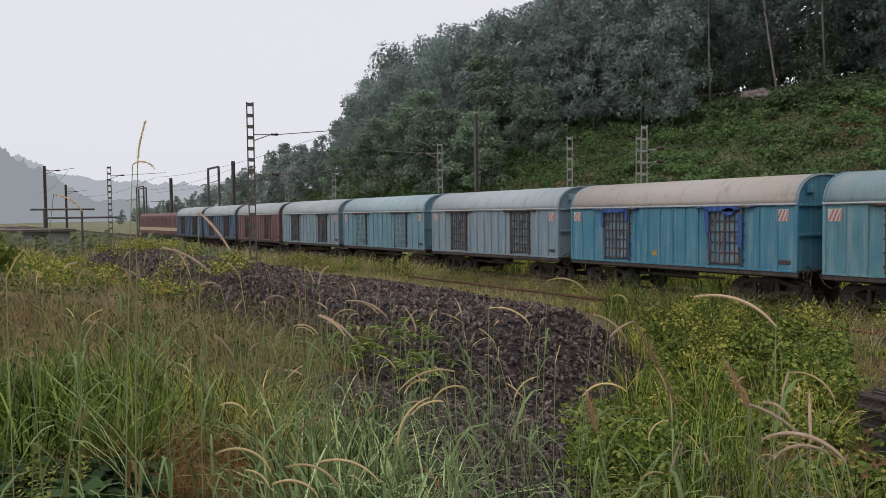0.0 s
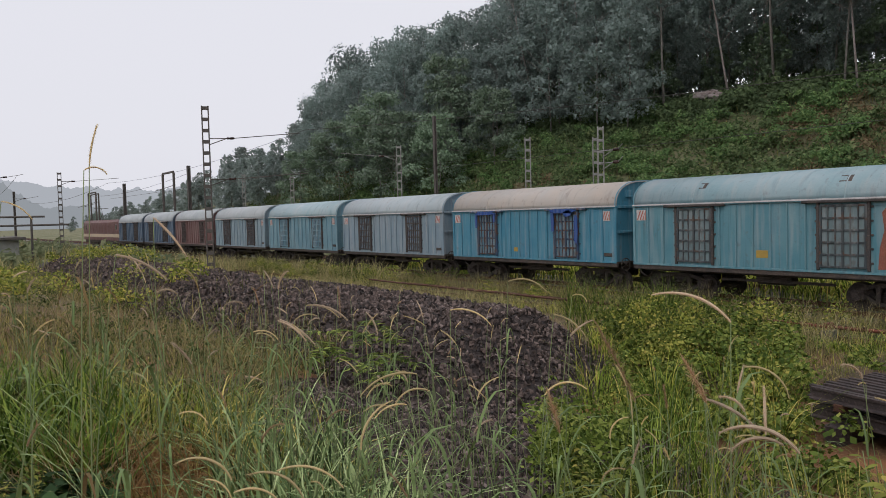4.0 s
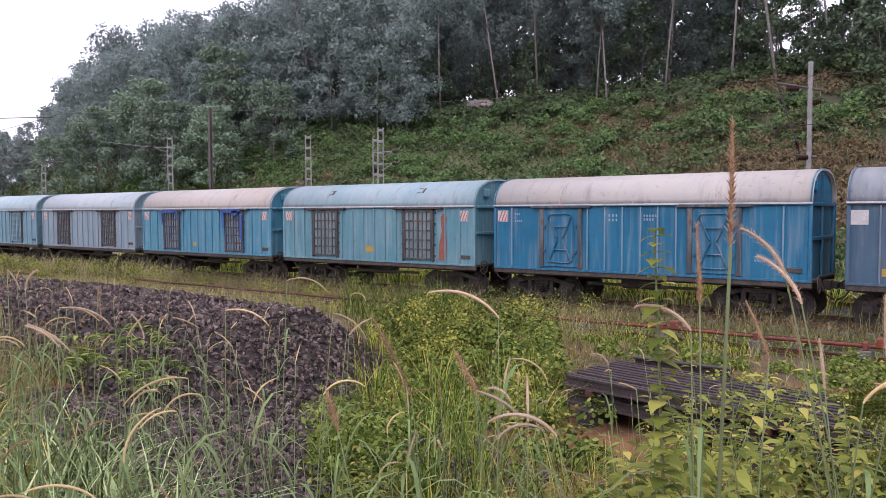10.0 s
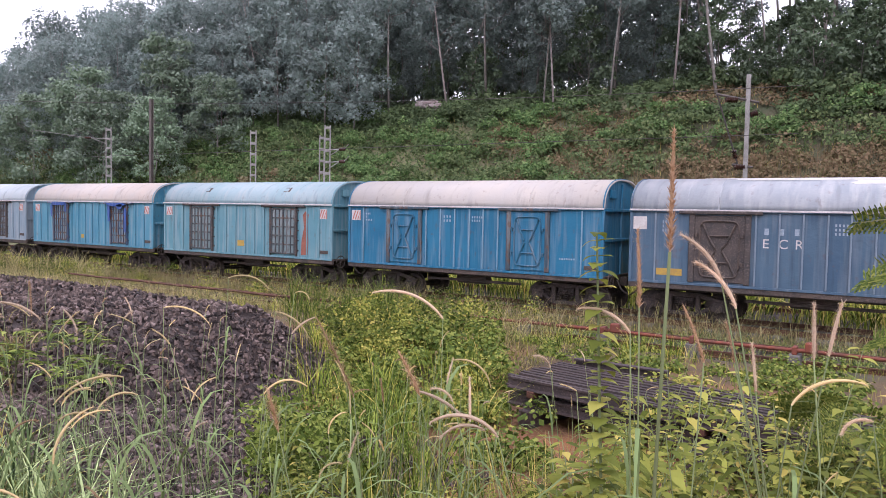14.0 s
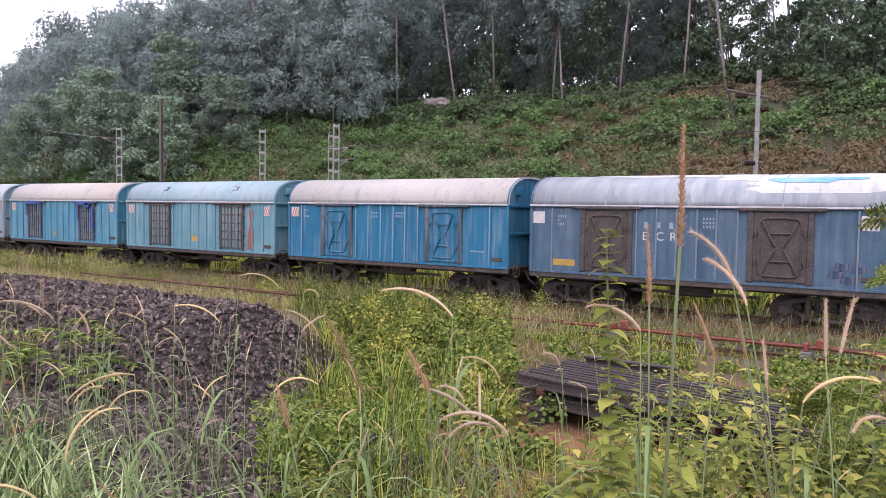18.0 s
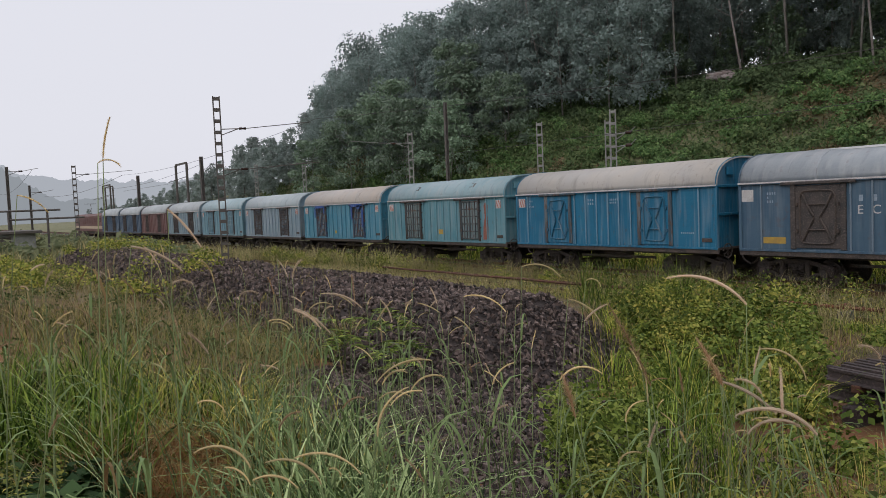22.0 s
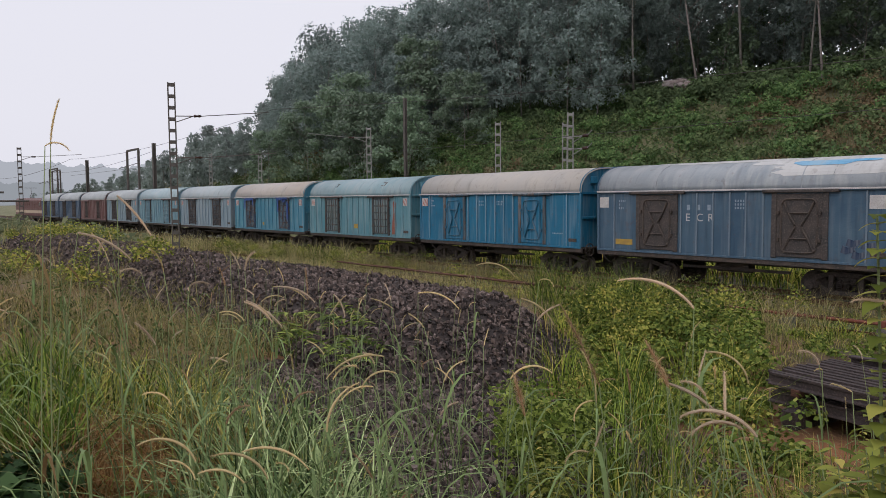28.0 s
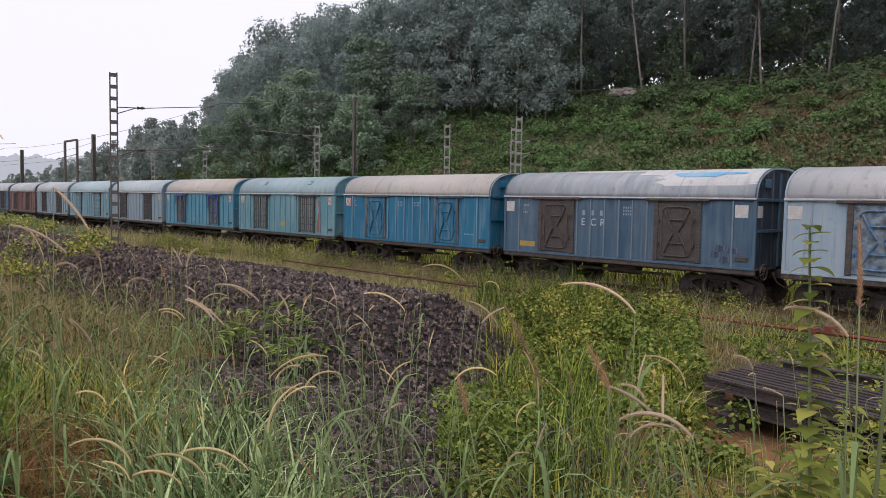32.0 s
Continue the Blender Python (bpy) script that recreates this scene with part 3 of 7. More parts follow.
    for x in ribs:
        part("rib", rib_me, None, wagon, "", pose(x, -SIDE, 0))
    for x in (-HALF + 0.05, HALF - 0.05):
        part("corner_post", M().box(-0.05, 0.05, -0.05, 0.02, FLOOR, EAVE - 0.051, 0.015), side, wagon, "", pose(x, -SIDE, 0))
    for x in DOOR_X:
        plate, bars, fr = braced_door(door_w) if braced else grid_door(door_w)
        d = part("door", plate, door[0], wagon, "closed steel door", pose(x, -SIDE, FLOOR + 0.04))
        part("door_frame", fr, door[2], d, "rust stained door frame")
        for bar in bars:
            part("door_bar", bar, door[1], d)
    for x, z, kind in hazards:
        pl = part("warning_plate", hazard_mesh(), WHITE_MARK, wagon, "white plate with slanted red stripes", pose(x, -SIDE - 0.003, z))
        if kind:
            part("stripe", stripe_mesh(), RED_MARK, pl)
    for sx in (-1, 1):
        build_bogie(wagon, sx * 3.58, spin)
    for sx in (-1, 1):
        cp = part("coupler", M().box(min(sx * HALF, sx * 5.3), max(sx * HALF, sx * 5.3), -0.16, 0.16, 0.86, 1.14, 0.02), DARK_STEEL, wagon, "black knuckle coupler")
        part("knuckle", M().box(min(sx * 5.3, sx * 5.47), max(sx * 5.3, sx * 5.47), -0.11, 0.2, 0.9, 1.1, 0.03), DARK_STEEL, cp)
        part("brake_hose", M().tube([(sx * HALF, -0.5, 1.05), (sx * 5.25, -0.5, 0.75), (sx * 5.45, -0.45, 0.62)], 0.03, 6), DARK_STEEL, wagon, "black brake hose")
    br = M()
    br.tube([(-0.7, -0.75, 0.82), (0.5, -0.75, 0.82)], 0.2, 14)
    part("brake_cylinder", br, DARK_STEEL, wagon, "dirty brake cylinder")
    part("brake_pipe", M().tube([(-HALF + 0.1, -1.2, 0.95), (HALF - 0.1, -1.2, 0.95)], 0.022, 6), DARK_STEEL, wagon)
    part("brake_rod", M().bar((-1.9, -1.0, 0.75), (1.9, -1.0, 0.75), 0.05, 0.09), DARK_STEEL, wagon)
    TRAIN.append(wagon)
    return wagon


def build_train():
    grey_roof = paint("roof_grey", (0.34, 0.37, 0.38), (0.44, 0.46, 0.46), rusty=0.1, seed=2, run=ROOF_RUN)
    plain = (-4.4, -3.75) + RIBS_PLAIN + (3.75, 4.4)
    rd = (SCRIBBLE, RUSTY_DOOR, RUSTY_DOOR)
    h4 = ((-4.93, 2.78, True), (4.35, 2.78, True))
    bluegrey = paint("paint_slate_far", (0.07, 0.11, 0.17), (0.11, 0.15, 0.2), seed=1)
    for k in (-8, -7):
        build_wagon(k, bluegrey, grey_roof, rd, plain, "slate blue covered bogie wagon with a grey roof", False, 0.62, ())
    red = paint("paint_oxide", (0.15, 0.07, 0.065), (0.2, 0.11, 0.1), seed=4)
    build_wagon(-6, red, grey_roof, (red, RUSTY_DOOR, red), plain, "faded oxide red covered bogie wagon", False, 0.62, ())
    pale = paint("paint_pale_grey", (0.20, 0.28, 0.33), (0.27, 0.34, 0.37), seed=5)
    build_wagon(-5, pale, grey_roof, rd, plain, "pale grey-blue covered bogie wagon with dark lattice doors", False, 0.62, h4[1:])
    sky_ = paint("paint_sky", (0.13, 0.26, 0.32), (0.19, 0.32, 0.37), seed=7)
    build_wagon(-4, sky_, paint("roof_pale_blue", (0.30, 0.42, 0.45), (0.38, 0.46, 0.48), seed=8, run=ROOF_RUN), (SCRIBBLE, sky_, RUSTY_DOOR), plain, "light blue covered bogie wagon with scribbled doors", False, 0.62, h4)
    gb = paint("paint_grey_blue", (0.20, 0.28, 0.33), (0.27, 0.33, 0.37), dirt=0.6, seed=9)
    build_wagon(-3, gb, paint("roof_grey_blue", (0.36, 0.42, 0.44), (0.42, 0.46, 0.47), seed=10, run=ROOF_RUN), rd, plain, "grey covered bogie wagon with rusty lattice doors", False, 0.62, h4)
    c = paint("paint_cyan", (0.045, 0.205, 0.30), (0.10, 0.27, 0.35), seed=11)
    blue_bar = paint("paint_door_blue", (0.05, 0.13, 0.26), (0.08, 0.18, 0.28), rusty=0.7, seed=3)
    w = build_wagon(-2, c, paint("roof_tan", (0.48, 0.405, 0.34), (0.42, 0.39, 0.36), dirt=0.3, seed=12, run=ROOF_RUN), (paint("lattice_plate_blue", (0.09, 0.19, 0.25), (0.16, 0.26, 0.31), rusty=0.6, dirt=0.6, seed=66, bare=0.52), paint("lattice_blue", (0.03, 0.055, 0.10), (0.06, 0.06, 0.065), rusty=0.9, seed=55, bare=0.5), paint("lattice_frame_blue", (0.035, 0.09, 0.17), (0.05, 0.06, 0.08), rusty=0.8, seed=56, bare=0.52)), plain, "sky blue covered bogie wagon with a tan bleached roof", False, 0.62, h4)
    navy = paint("torn_blue_sheet", (0.012, 0.05, 0.24), (0.03, 0.09, 0.3), dirt=0.3, rusty=0.3, seed=63)
    for n, (x, z, ww, hh) in enumerate(((-2.5, 3.2, 1.5, 0.2), (-3.15, 2.85, 0.16, 0.7), (-1.86, 3.0, 0.14, 0.5), (2.4, 3.2, 1.6, 0.22), (1.84, 2.75, 0.2, 0.9), (3.14, 2.4, 0.2, 1.3), (2.7, 3.1, 0.5, 0.3))):
        part("torn_sheet", M().prism(smear(ww, hh, 40 + n), 1, -0.175, -0.155), navy, w, "torn blue plastic sheet", pose(x, -SIDE, z))
    part("stencil_patch", M().box(-0.12, 0.12, -0.006, 0, 0, 0.18, 0.002), YELLOW_MARK, w, "yellow painted patch", pose(-0.6, -SIDE - 0.001, 1.5))
    d = paint("paint_teal", (0.085, 0.235, 0.285), (0.15, 0.30, 0.34), seed=14)
    w = build_wagon(-1, d, paint("roof_teal", (0.22, 0.34, 0.37), (0.31, 0.39, 0.41), seed=15, run=ROOF_RUN), (paint("lattice_plate_teal", (0.14, 0.2, 0.21), (0.2, 0.26, 0.265), rusty=0.35, dirt=0.7, seed=64, bare=0.56), paint("lattice_bar_teal", (0.035, 0.042, 0.045), (0.06, 0.075, 0.08), rusty=0.7, seed=65, bare=0.54), RUSTY_DOOR), plain, "faded teal covered bogie wagon with dark lattice doors", False, 0.68, h4, True)
    part("rust_patch", M().prism([(-0.2, 0), (0.16, 0.02), (0.2, 0.5), (0.15, 1.2), (0.2, 1.62), (0.02, 1.75), (-0.1, 1.6), (-0.04, 1.1), (-0.16, 0.6)], 1, -0.006, 0), RUST_PATCH, w, "bare red rust patch", pose(3.62, -SIDE - 0.002, 1.32))
    part("stencil_patch", M().box(-0.2, 0.2, -0.006, 0, 0, 0.24, 0.002), YELLOW_MARK, w, "yellow painted patch", pose(-0.33 + 0.3, -SIDE - 0.001, 1.55))
    for x, s in ((-2.2, 1.0), (2.55, 1.3)):
        part("roof_tear", M().prism(roof_outline(0.003)[4:7] + [(y, z - 0.006) for y, z in roof_outline(0.003)[4:7][::-1]], 0, x - 0.05 * s, x + 0.07 * s), DARK_STEEL, w, "dark tear in the roof paint")
        part("roof_tear", M().prism(roof_outline(0.003)[6:7] + roof_outline(0.003)[4:5] + [(y, z - 0.006) for y, z in roof_outline(0.003)[4:7]], 0, x - 0.2 * s, x + 0.05), DARK_STEEL, w, "dark tear in the roof paint")
    e = paint("paint_bright_blue", (0.010, 0.125, 0.225), (0.02, 0.165, 0.28), dirt=0.3, rusty=0.35, seed=17)
    w = build_wagon(0, e, paint("roof_bleached", (0.47, 0.425, 0.37), (0.41, 0.385, 0.36), dirt=0.3, seed=18, run=ROOF_RUN), (e, paint("door_brace_blue", (0.012, 0.09, 0.16), (0.03, 0.14, 0.22), rusty=0.6, seed=51), paint("door_frame_blue", (0.03, 0.075, 0.11), (0.07, 0.068, 0.066), rusty=0.6, seed=52, bare=0.54)), (-4.35,) + RIBS_PLAIN + (4.35,), "bright blue covered bogie wagon with a bleached roof", True, 0.62, h4[:1], True, paint("rib_blue_highlit", (0.12, 0.26, 0.36), (0.22, 0.34, 0.42), seed=53))
    stencil(w, -4.25, 3.0, (3, 1, 4), 0.05 * 0.7, 0.09 * 0.75, 0.03 + 0.05 * 0.3)
    stencil(w, -0.8, 2.95, (3, 3), 0.07 * 0.7, 0.11 * 0.75, 0.05 + 0.07 * 0.3)
    stencil(w, 0.35, 2.95, (5, 4), 0.06 * 0.7, 0.09 * 0.75, 0.03 + 0.06 * 0.3)
    stencil(w, 3.6, 1.7, (7,), 0.06 * 0.7, 0.07 * 0.75, 0.02 + 0.06 * 0.3)
    f = paint("paint_slate", (0.048, 0.097, 0.152), (0.08, 0.138, 0.192), dirt=0.2, seed=20)
    roof_f = paint("roof_blue_white", (0.25, 0.285, 0.312), (0.35, 0.37, 0.385), dust=(0.52, 0.51, 0.50), dirt=0.6, seed=22, run=ROOF_RUN)
    w = build_wagon(1, f, roof_f, (RUSTY_DOOR, DARK_STEEL, RUSTY_DOOR), (-4.3,) + RIBS_PLAIN + (4.35,), "slate blue covered bogie wagon with rusty doors", True, 0.68, ((-4.99, 2.75, False), (4.4, 2.75, False)), True, paint("rib_slate_highlit", (0.15, 0.21, 0.265), (0.24, 0.28, 0.32), seed=54))
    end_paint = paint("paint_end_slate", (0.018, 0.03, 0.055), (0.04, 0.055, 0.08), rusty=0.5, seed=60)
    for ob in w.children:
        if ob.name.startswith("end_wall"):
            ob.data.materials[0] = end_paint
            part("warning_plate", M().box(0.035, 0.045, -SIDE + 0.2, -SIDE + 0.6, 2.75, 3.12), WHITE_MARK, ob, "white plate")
    scrape = paint("paint_scraped_navy", (0.012, 0.03, 0.075), (0.02, 0.05, 0.11), seed=61)
    for x, z in ((3.66, 1.46), (3.95, 1.32), (4.2, 1.6), (3.8, 1.66)):
        part("paint_scrape", M().prism([(0, 0.05), (0.16, 0), (0.42, 0.1), (0.38, 0.17), (0.46, 0.25), (0.2, 0.2), (0.06, 0.26)], 1, -0.009, -0.004), scrape, w, "dark scrape in the blue paint", pose(x, -SIDE, z))
    white = paint("roof_whitewash", (0.56, 0.55, 0.53), (0.47, 0.47, 0.47), dirt=0.5, seed=41, run=ROOF_RUN)
    blue = paint("roof_patch_blue", (0.05, 0.33, 0.6), (0.3, 0.45, 0.55), seed=40, run=ROOF_RUN)
    # Third patch: the roof's lighter upper half put into its colour.
    for n, (x, i0, i1, half, mat, name) in enumerate(((3.45, 3, 12, 2.15, white, "whitish"), (1.35, 7, 13, 0.75, white, "whitish"), (-0.6, 9, 14, 2.6, white, "whitish"), (2.95, 6, 9, 0.95, blue, "bright blue"), (3.9, 7, 9, 0.7, blue, "bright blue"))):
        rr = random.Random(n)
        rows = roof_outline(0.004 + 0.004 * n)[i0:i1]
        q, v, f = rr.uniform(0, 9), [], []
        steps = 6 * (len(rows) - 1)
        for j in range(steps + 1):
            a = min(j // 6, len(rows) - 2)
            u = j / 6 - a
            y, z = (rows[a][k] + (rows[a + 1][k] - rows[a][k]) * u for k in (0, 1))
            bell = 0.75 + 0.25 * math.sin(math.pi * j / steps)
            lo = x - half * bell * (0.85 + 0.35 * noise.noise((j * 0.16, q, 0)) + 0.1 * noise.noise((j * 0.9, q, 3)))
            hi = x + half * bell * (0.85 + 0.35 * noise.noise((j * 0.16, q, 7)) + 0.1 * noise.noise((j * 0.9, q, 5)))
            v += [(lo, y, z), (min(hi, HALF - 0.02), y, z), (lo, y, z - 0.005), (min(hi, HALF - 0.02), y, z - 0.005)]
            if j:
                b = 4 * j
                f += [(b - 4, b - 3, b + 1, b), (b - 2, b + 2, b + 3, b - 1), (b - 4, b, b + 2, b - 2), (b - 3, b - 1, b + 3, b + 1)]
        m = M().add(v, f + [(0, 2, 3, 1), (4 * steps, 4 * steps + 1, 4 * steps + 3, 4 * steps + 2)])
        part("roof_patch", m, mat, w, name + " patch of paint on the roof")
    part("stencil_patch", M().box(0, 0.75, -0.006, 0, 0, 0.2, 0.002), YELLOW_MARK, w, "yellow painted panel", pose(-4.25, -SIDE - 0.001, 1.42))
    for k, one in enumerate("ECR"):
        letters(one, 0.36, w, -1.35 + 0.41 * k, 2.32, WHITE_MARK, "letter")
    stencil(w, -1.3, 2.68, (3,), 0.16 * 0.7, 0.24 * 0.75, 0.22 + 0.16 * 0.3)
    stencil(w, -4.1, 2.95, (4, 1, 3), 0.05 * 0.7, 0.1 * 0.75, 0.03 + 0.05 * 0.3)
    stencil(w, 0.42, 2.95, (5, 5, 5), 0.06 * 0.7, 0.09 * 0.75, 0.03 + 0.06 * 0.3)
    g = paint("paint_pale_blue", (0.25, 0.345, 0.43), (0.34, 0.42, 0.48), dirt=0.5, seed=25)
    build_wagon(2, g, paint("roof_white_grey", (0.42, 0.43, 0.45), (0.5, 0.49, 0.48), dirt=0.4, seed=26, run=ROOF_RUN), (SCRIBBLE, blue_bar, RUSTY_DOOR), (-4.3,) + RIBS_PLAIN + (4.35,), "pale grey-blue covered bogie wagon with a whitened roof", True, 0.72, ((-4.99, 2.75, False),), True)


build_train()


def build_locomotive():
    """A two-tone electric goods locomotive at the head of the train."""
    maroon = paint("paint_maroon", (0.12, 0.035, 0.03), (0.15, 0.06, 0.05), dirt=0.3, seed=31)
    cream = paint("paint_cream", (0.55, 0.42, 0.28), (0.48, 0.38, 0.28), dirt=0.4, seed=32)
    x0 = 3.42 - 8 * PITCH - PITCH / 2
    loco = thing("locomotive", pose(x0 - 10.75, TRACK_Y, 0), "maroon electric locomotive with a cream band at the train head", "locomotive")
    part("body", M().prism([(-1.5, 1.15), (-1.5, 3.4), (-1.25, 3.75), (1.25, 3.75), (1.5, 3.4), (1.5, 1.15)], 0, -10.2, 10.2), maroon, loco)
    part("band", M().box(-10.21, 10.21, -1.512, 1.512, 1.55, 1.95, 0.004), cream, loco, "cream band")
    part("underframe", M().box(-10.3, 10.3, -1.3, 1.3, 0.8, 1.15, 0.03), DARK_STEEL, loco)
    for x in (-8.6, 8.6):
        part("cab_window", M().box(x - 0.35, x + 0.35, -1.53, -1.5, 2.5, 3.1, 0.01), PORCELAIN, loco, "dark cab window")
    for i in range(8):
        lv = M()
        for j in range(7):
            lv.box(-0.5, 0.5, -1.54, -1.5, 2.3 + j * 0.12, 2.36 + j * 0.12)
        part("louvre", lv, maroon, loco, "", pose(-6.2 + i * 1.75, 0, 0))
    for x in (-5.8, 5.8):
        b = part("bogie", M().box(-2.1, 2.1, -1.1, -0.95, 0.45, 0.85, 0.03).box(-2.1, 2.1, 0.95, 1.1, 0.45, 0.85, 0.03), BOGIE_MAT, loco, "dark bogie", pose(x, 0, 0))
        for dx in (-1.7, 0, 1.7):
            part("wheelset", WHEEL, BOGIE_MAT, b, "", pose(dx, 0, 0.43))
        pt = M()
        pt.tube([(-1.0, 0, 3.95), (0.6, 0, 4.6), (0, 0, 5.35)] if x < 0 else [(-0.9, 0, 3.95), (0.9, 0, 4.15), (-0.6, 0, 4.3)], 0.04, 6)
        z = 5.38 if x < 0 else 4.33
        pt.bar((-0.1 if x < 0 else -0.6, -0.9, z), (-0.1 if x < 0 else -0.6, 0.9, z), 0.08, 0.06)
        for sx in (-0.6, 0.6):
            pt.tube([(sx, 0, 3.74), (sx, 0, 3.98)], 0.07, 8)
        part("pantograph", pt, MAST_DARK, loco, "steel pantograph", pose(x, 0, 0))
    TRAIN.append(loco)


build_locomotive()

# ---- tracks ----
DIRTY_CONCRETE = surface("oil_stained_concrete", (0.16, 0.15, 0.14), (0.1, 0.09, 0.085), (0.22, 0.2, 0.18), 2.0, 0.9, 0, 0.003, 30)

def rail_outline(y):
    return [(y - 0.068, 0.0), (y + 0.068, 0.0), (y + 0.068, 0.016), (y + 0.012, 0.03), (y + 0.012, 0.115), (y + 0.034, 0.125), (y + 0.034, 0.156), (y - 0.034, 0.156), (y - 0.034, 0.125), (y - 0.012, 0.115), (y - 0.012, 0.03), (y - 0.068, 0.016)]


def build_track(yc, x0, x1, sleepers, worn=CONCRETE):
    track = thing("railway_track", pose(0, yc, -0.156), "rusty rails on concrete sleepers in weedy ballast", "railway track", "parallel tracks", "structure")
    for y in (-0.856, 0.856):
        part("rail", M().prism(rail_outline(y), 0, x0, x1), RUST, track, "rusty steel rail")
    bed = M().prism([(-2.2, -0.32), (-1.6, -0.06), (1.6, -0.06), (2.2, -0.32)], 0, x0, x1)
    part("ballast_bed", bed, STONE, track, "grey ballast bed")
    sl = M().box(-0.13, 0.13, -1.37, 1.37, -0.14, -0.005, 0.03).mesh("sleeper", worn)
    for i in range(sleepers):
        part("sleeper", sl, worn, track, "", pose(-40 + i * 0.6, 0, 0))


build_track(TRACK_Y, -420, 200, 110, DIRTY_CONCRETE)
build_track(TRACK_Y - 4.7, -420, 200, 100, STONE)
build_track(TRACK_Y + 5.6, -420, 200, 20)


# ---- the wooded hill ----


def turn_all(n, rng):
    """n random turns as right, up, normal triples."""
    a = rng.normal(size=(n, 3))
    a /= np.linalg.norm(a, axis=1)[:, None]
    b = np.cross(a, rng.normal(size=(n, 3)))
    b /= np.linalg.norm(b, axis=1)[:, None]
    return a, b


def leaf_quads(centres, size, rng, flat=0.0, longer=1.7, far=False):
    """A pointed leaf at each centre: a kite, or a triangle for what stays far off; flat presses it level."""
    n = len(centres)
    a, b = turn_all(n, rng)
    if flat:
        a[:, 2] *= 1 - flat
        b[:, 2] *= 1 - flat
        a /= np.linalg.norm(a, axis=1)[:, None]
        b -= (a * b).sum(1)[:, None] * a
        b /= np.linalg.norm(b, axis=1)[:, None]
    s = (size * rng.uniform(0.65, 1.3, n))[:, None]
    if far:
        v = np.stack([centres - a * s * 0.6 - b * s * 0.6, centres - a * s * 0.6 + b * s * 0.6, centres + a * s * longer * 0.6], 1)
        return v.reshape(-1, 3), np.arange(3 * n).reshape(n, 3)
    v = np.stack([centres - a * s * longer / 2, centres - b * s / 2 + a * s * 0.1, centres + a * s * longer / 2, centres + b * s / 2 + a * s * 0.1], 1)
    return v.reshape(-1, 3), np.arange(4 * n).reshape(n, 4)


def leaf_shell(centres, normals, size, rng, longer=1.6, ruffle=0.45, kite=False):
    """Leaves that lie over one another like shingles, each turned roughly along its normal."""
    n = len(centres)
    w = normals + rng.normal(0, ruffle, (n, 3))
    w /= np.linalg.norm(w, axis=1)[:, None]
    a = np.cross(w, rng.normal(size=(n, 3)))
    a /= np.linalg.norm(a, axis=1)[:, None]
    a[:, 2] -= 0.25
    b = np.cross(w, a)
    s = (size * rng.uniform(0.6, 1.3, n))[:, None]
    if kite:
        v = np.stack([centres - a * s * longer / 2, centres - b * s / 2, centres + a * s * longer / 2, centres + b * s / 2], 1)
        return v.reshape(-1, 3), np.arange(4 * n).reshape(n, 4)
    v = np.stack([centres - a * s * 0.6 - b * s * 0.6, centres - a * s * 0.6 + b * s * 0.6, centres + a * s * longer * 0.6], 1)
    return v.reshape(-1, 3), np.arange(3 * n).reshape(n, 3)


def crown_mesh(name, clumps, leaves, leaf, material, rng, far=True):
    """Clumps are rows of x, y, z, radius; leaves sit mostly on the outside of each clump and hang a little."""
    pts, out = [], []
    for x, y, z, r in clumps:
        d = rng.normal(size=(leaves, 3))
        d /= np.linalg.norm(d, axis=1)[:, None]
        low = d[:, 2] < -0.7
        d[low, 2] *= -1
        k = r * (1 + 0.45 * np.array([noise.noise(q) for q in d * 1.9 + x])) * rng.uniform(0.45, 1.12, leaves) ** 0.7
        pts.append(np.array([x, y, z]) + d * k[:, None] * np.array([1, 1, 0.92]))
        out.append(d)
    pts = np.concatenate(pts)
    v, f = leaf_shell(pts, np.concatenate(out) + np.array([0, 0, 0.22]), leaf, rng, 1.5, 0.7, not far)
    return arrays(name, v, f, material)


def limb(m, a, b, r0, r1, rng, sag=0.15):
    a, b = Vector(a), Vector(b)
    k = (b - a).length * sag
    mid = (a + b) / 2 + Vector(rng.uniform(-k, k, 3))
    m.tube([a, mid, b], [r0, (r0 + r1) / 2, r1], 4)


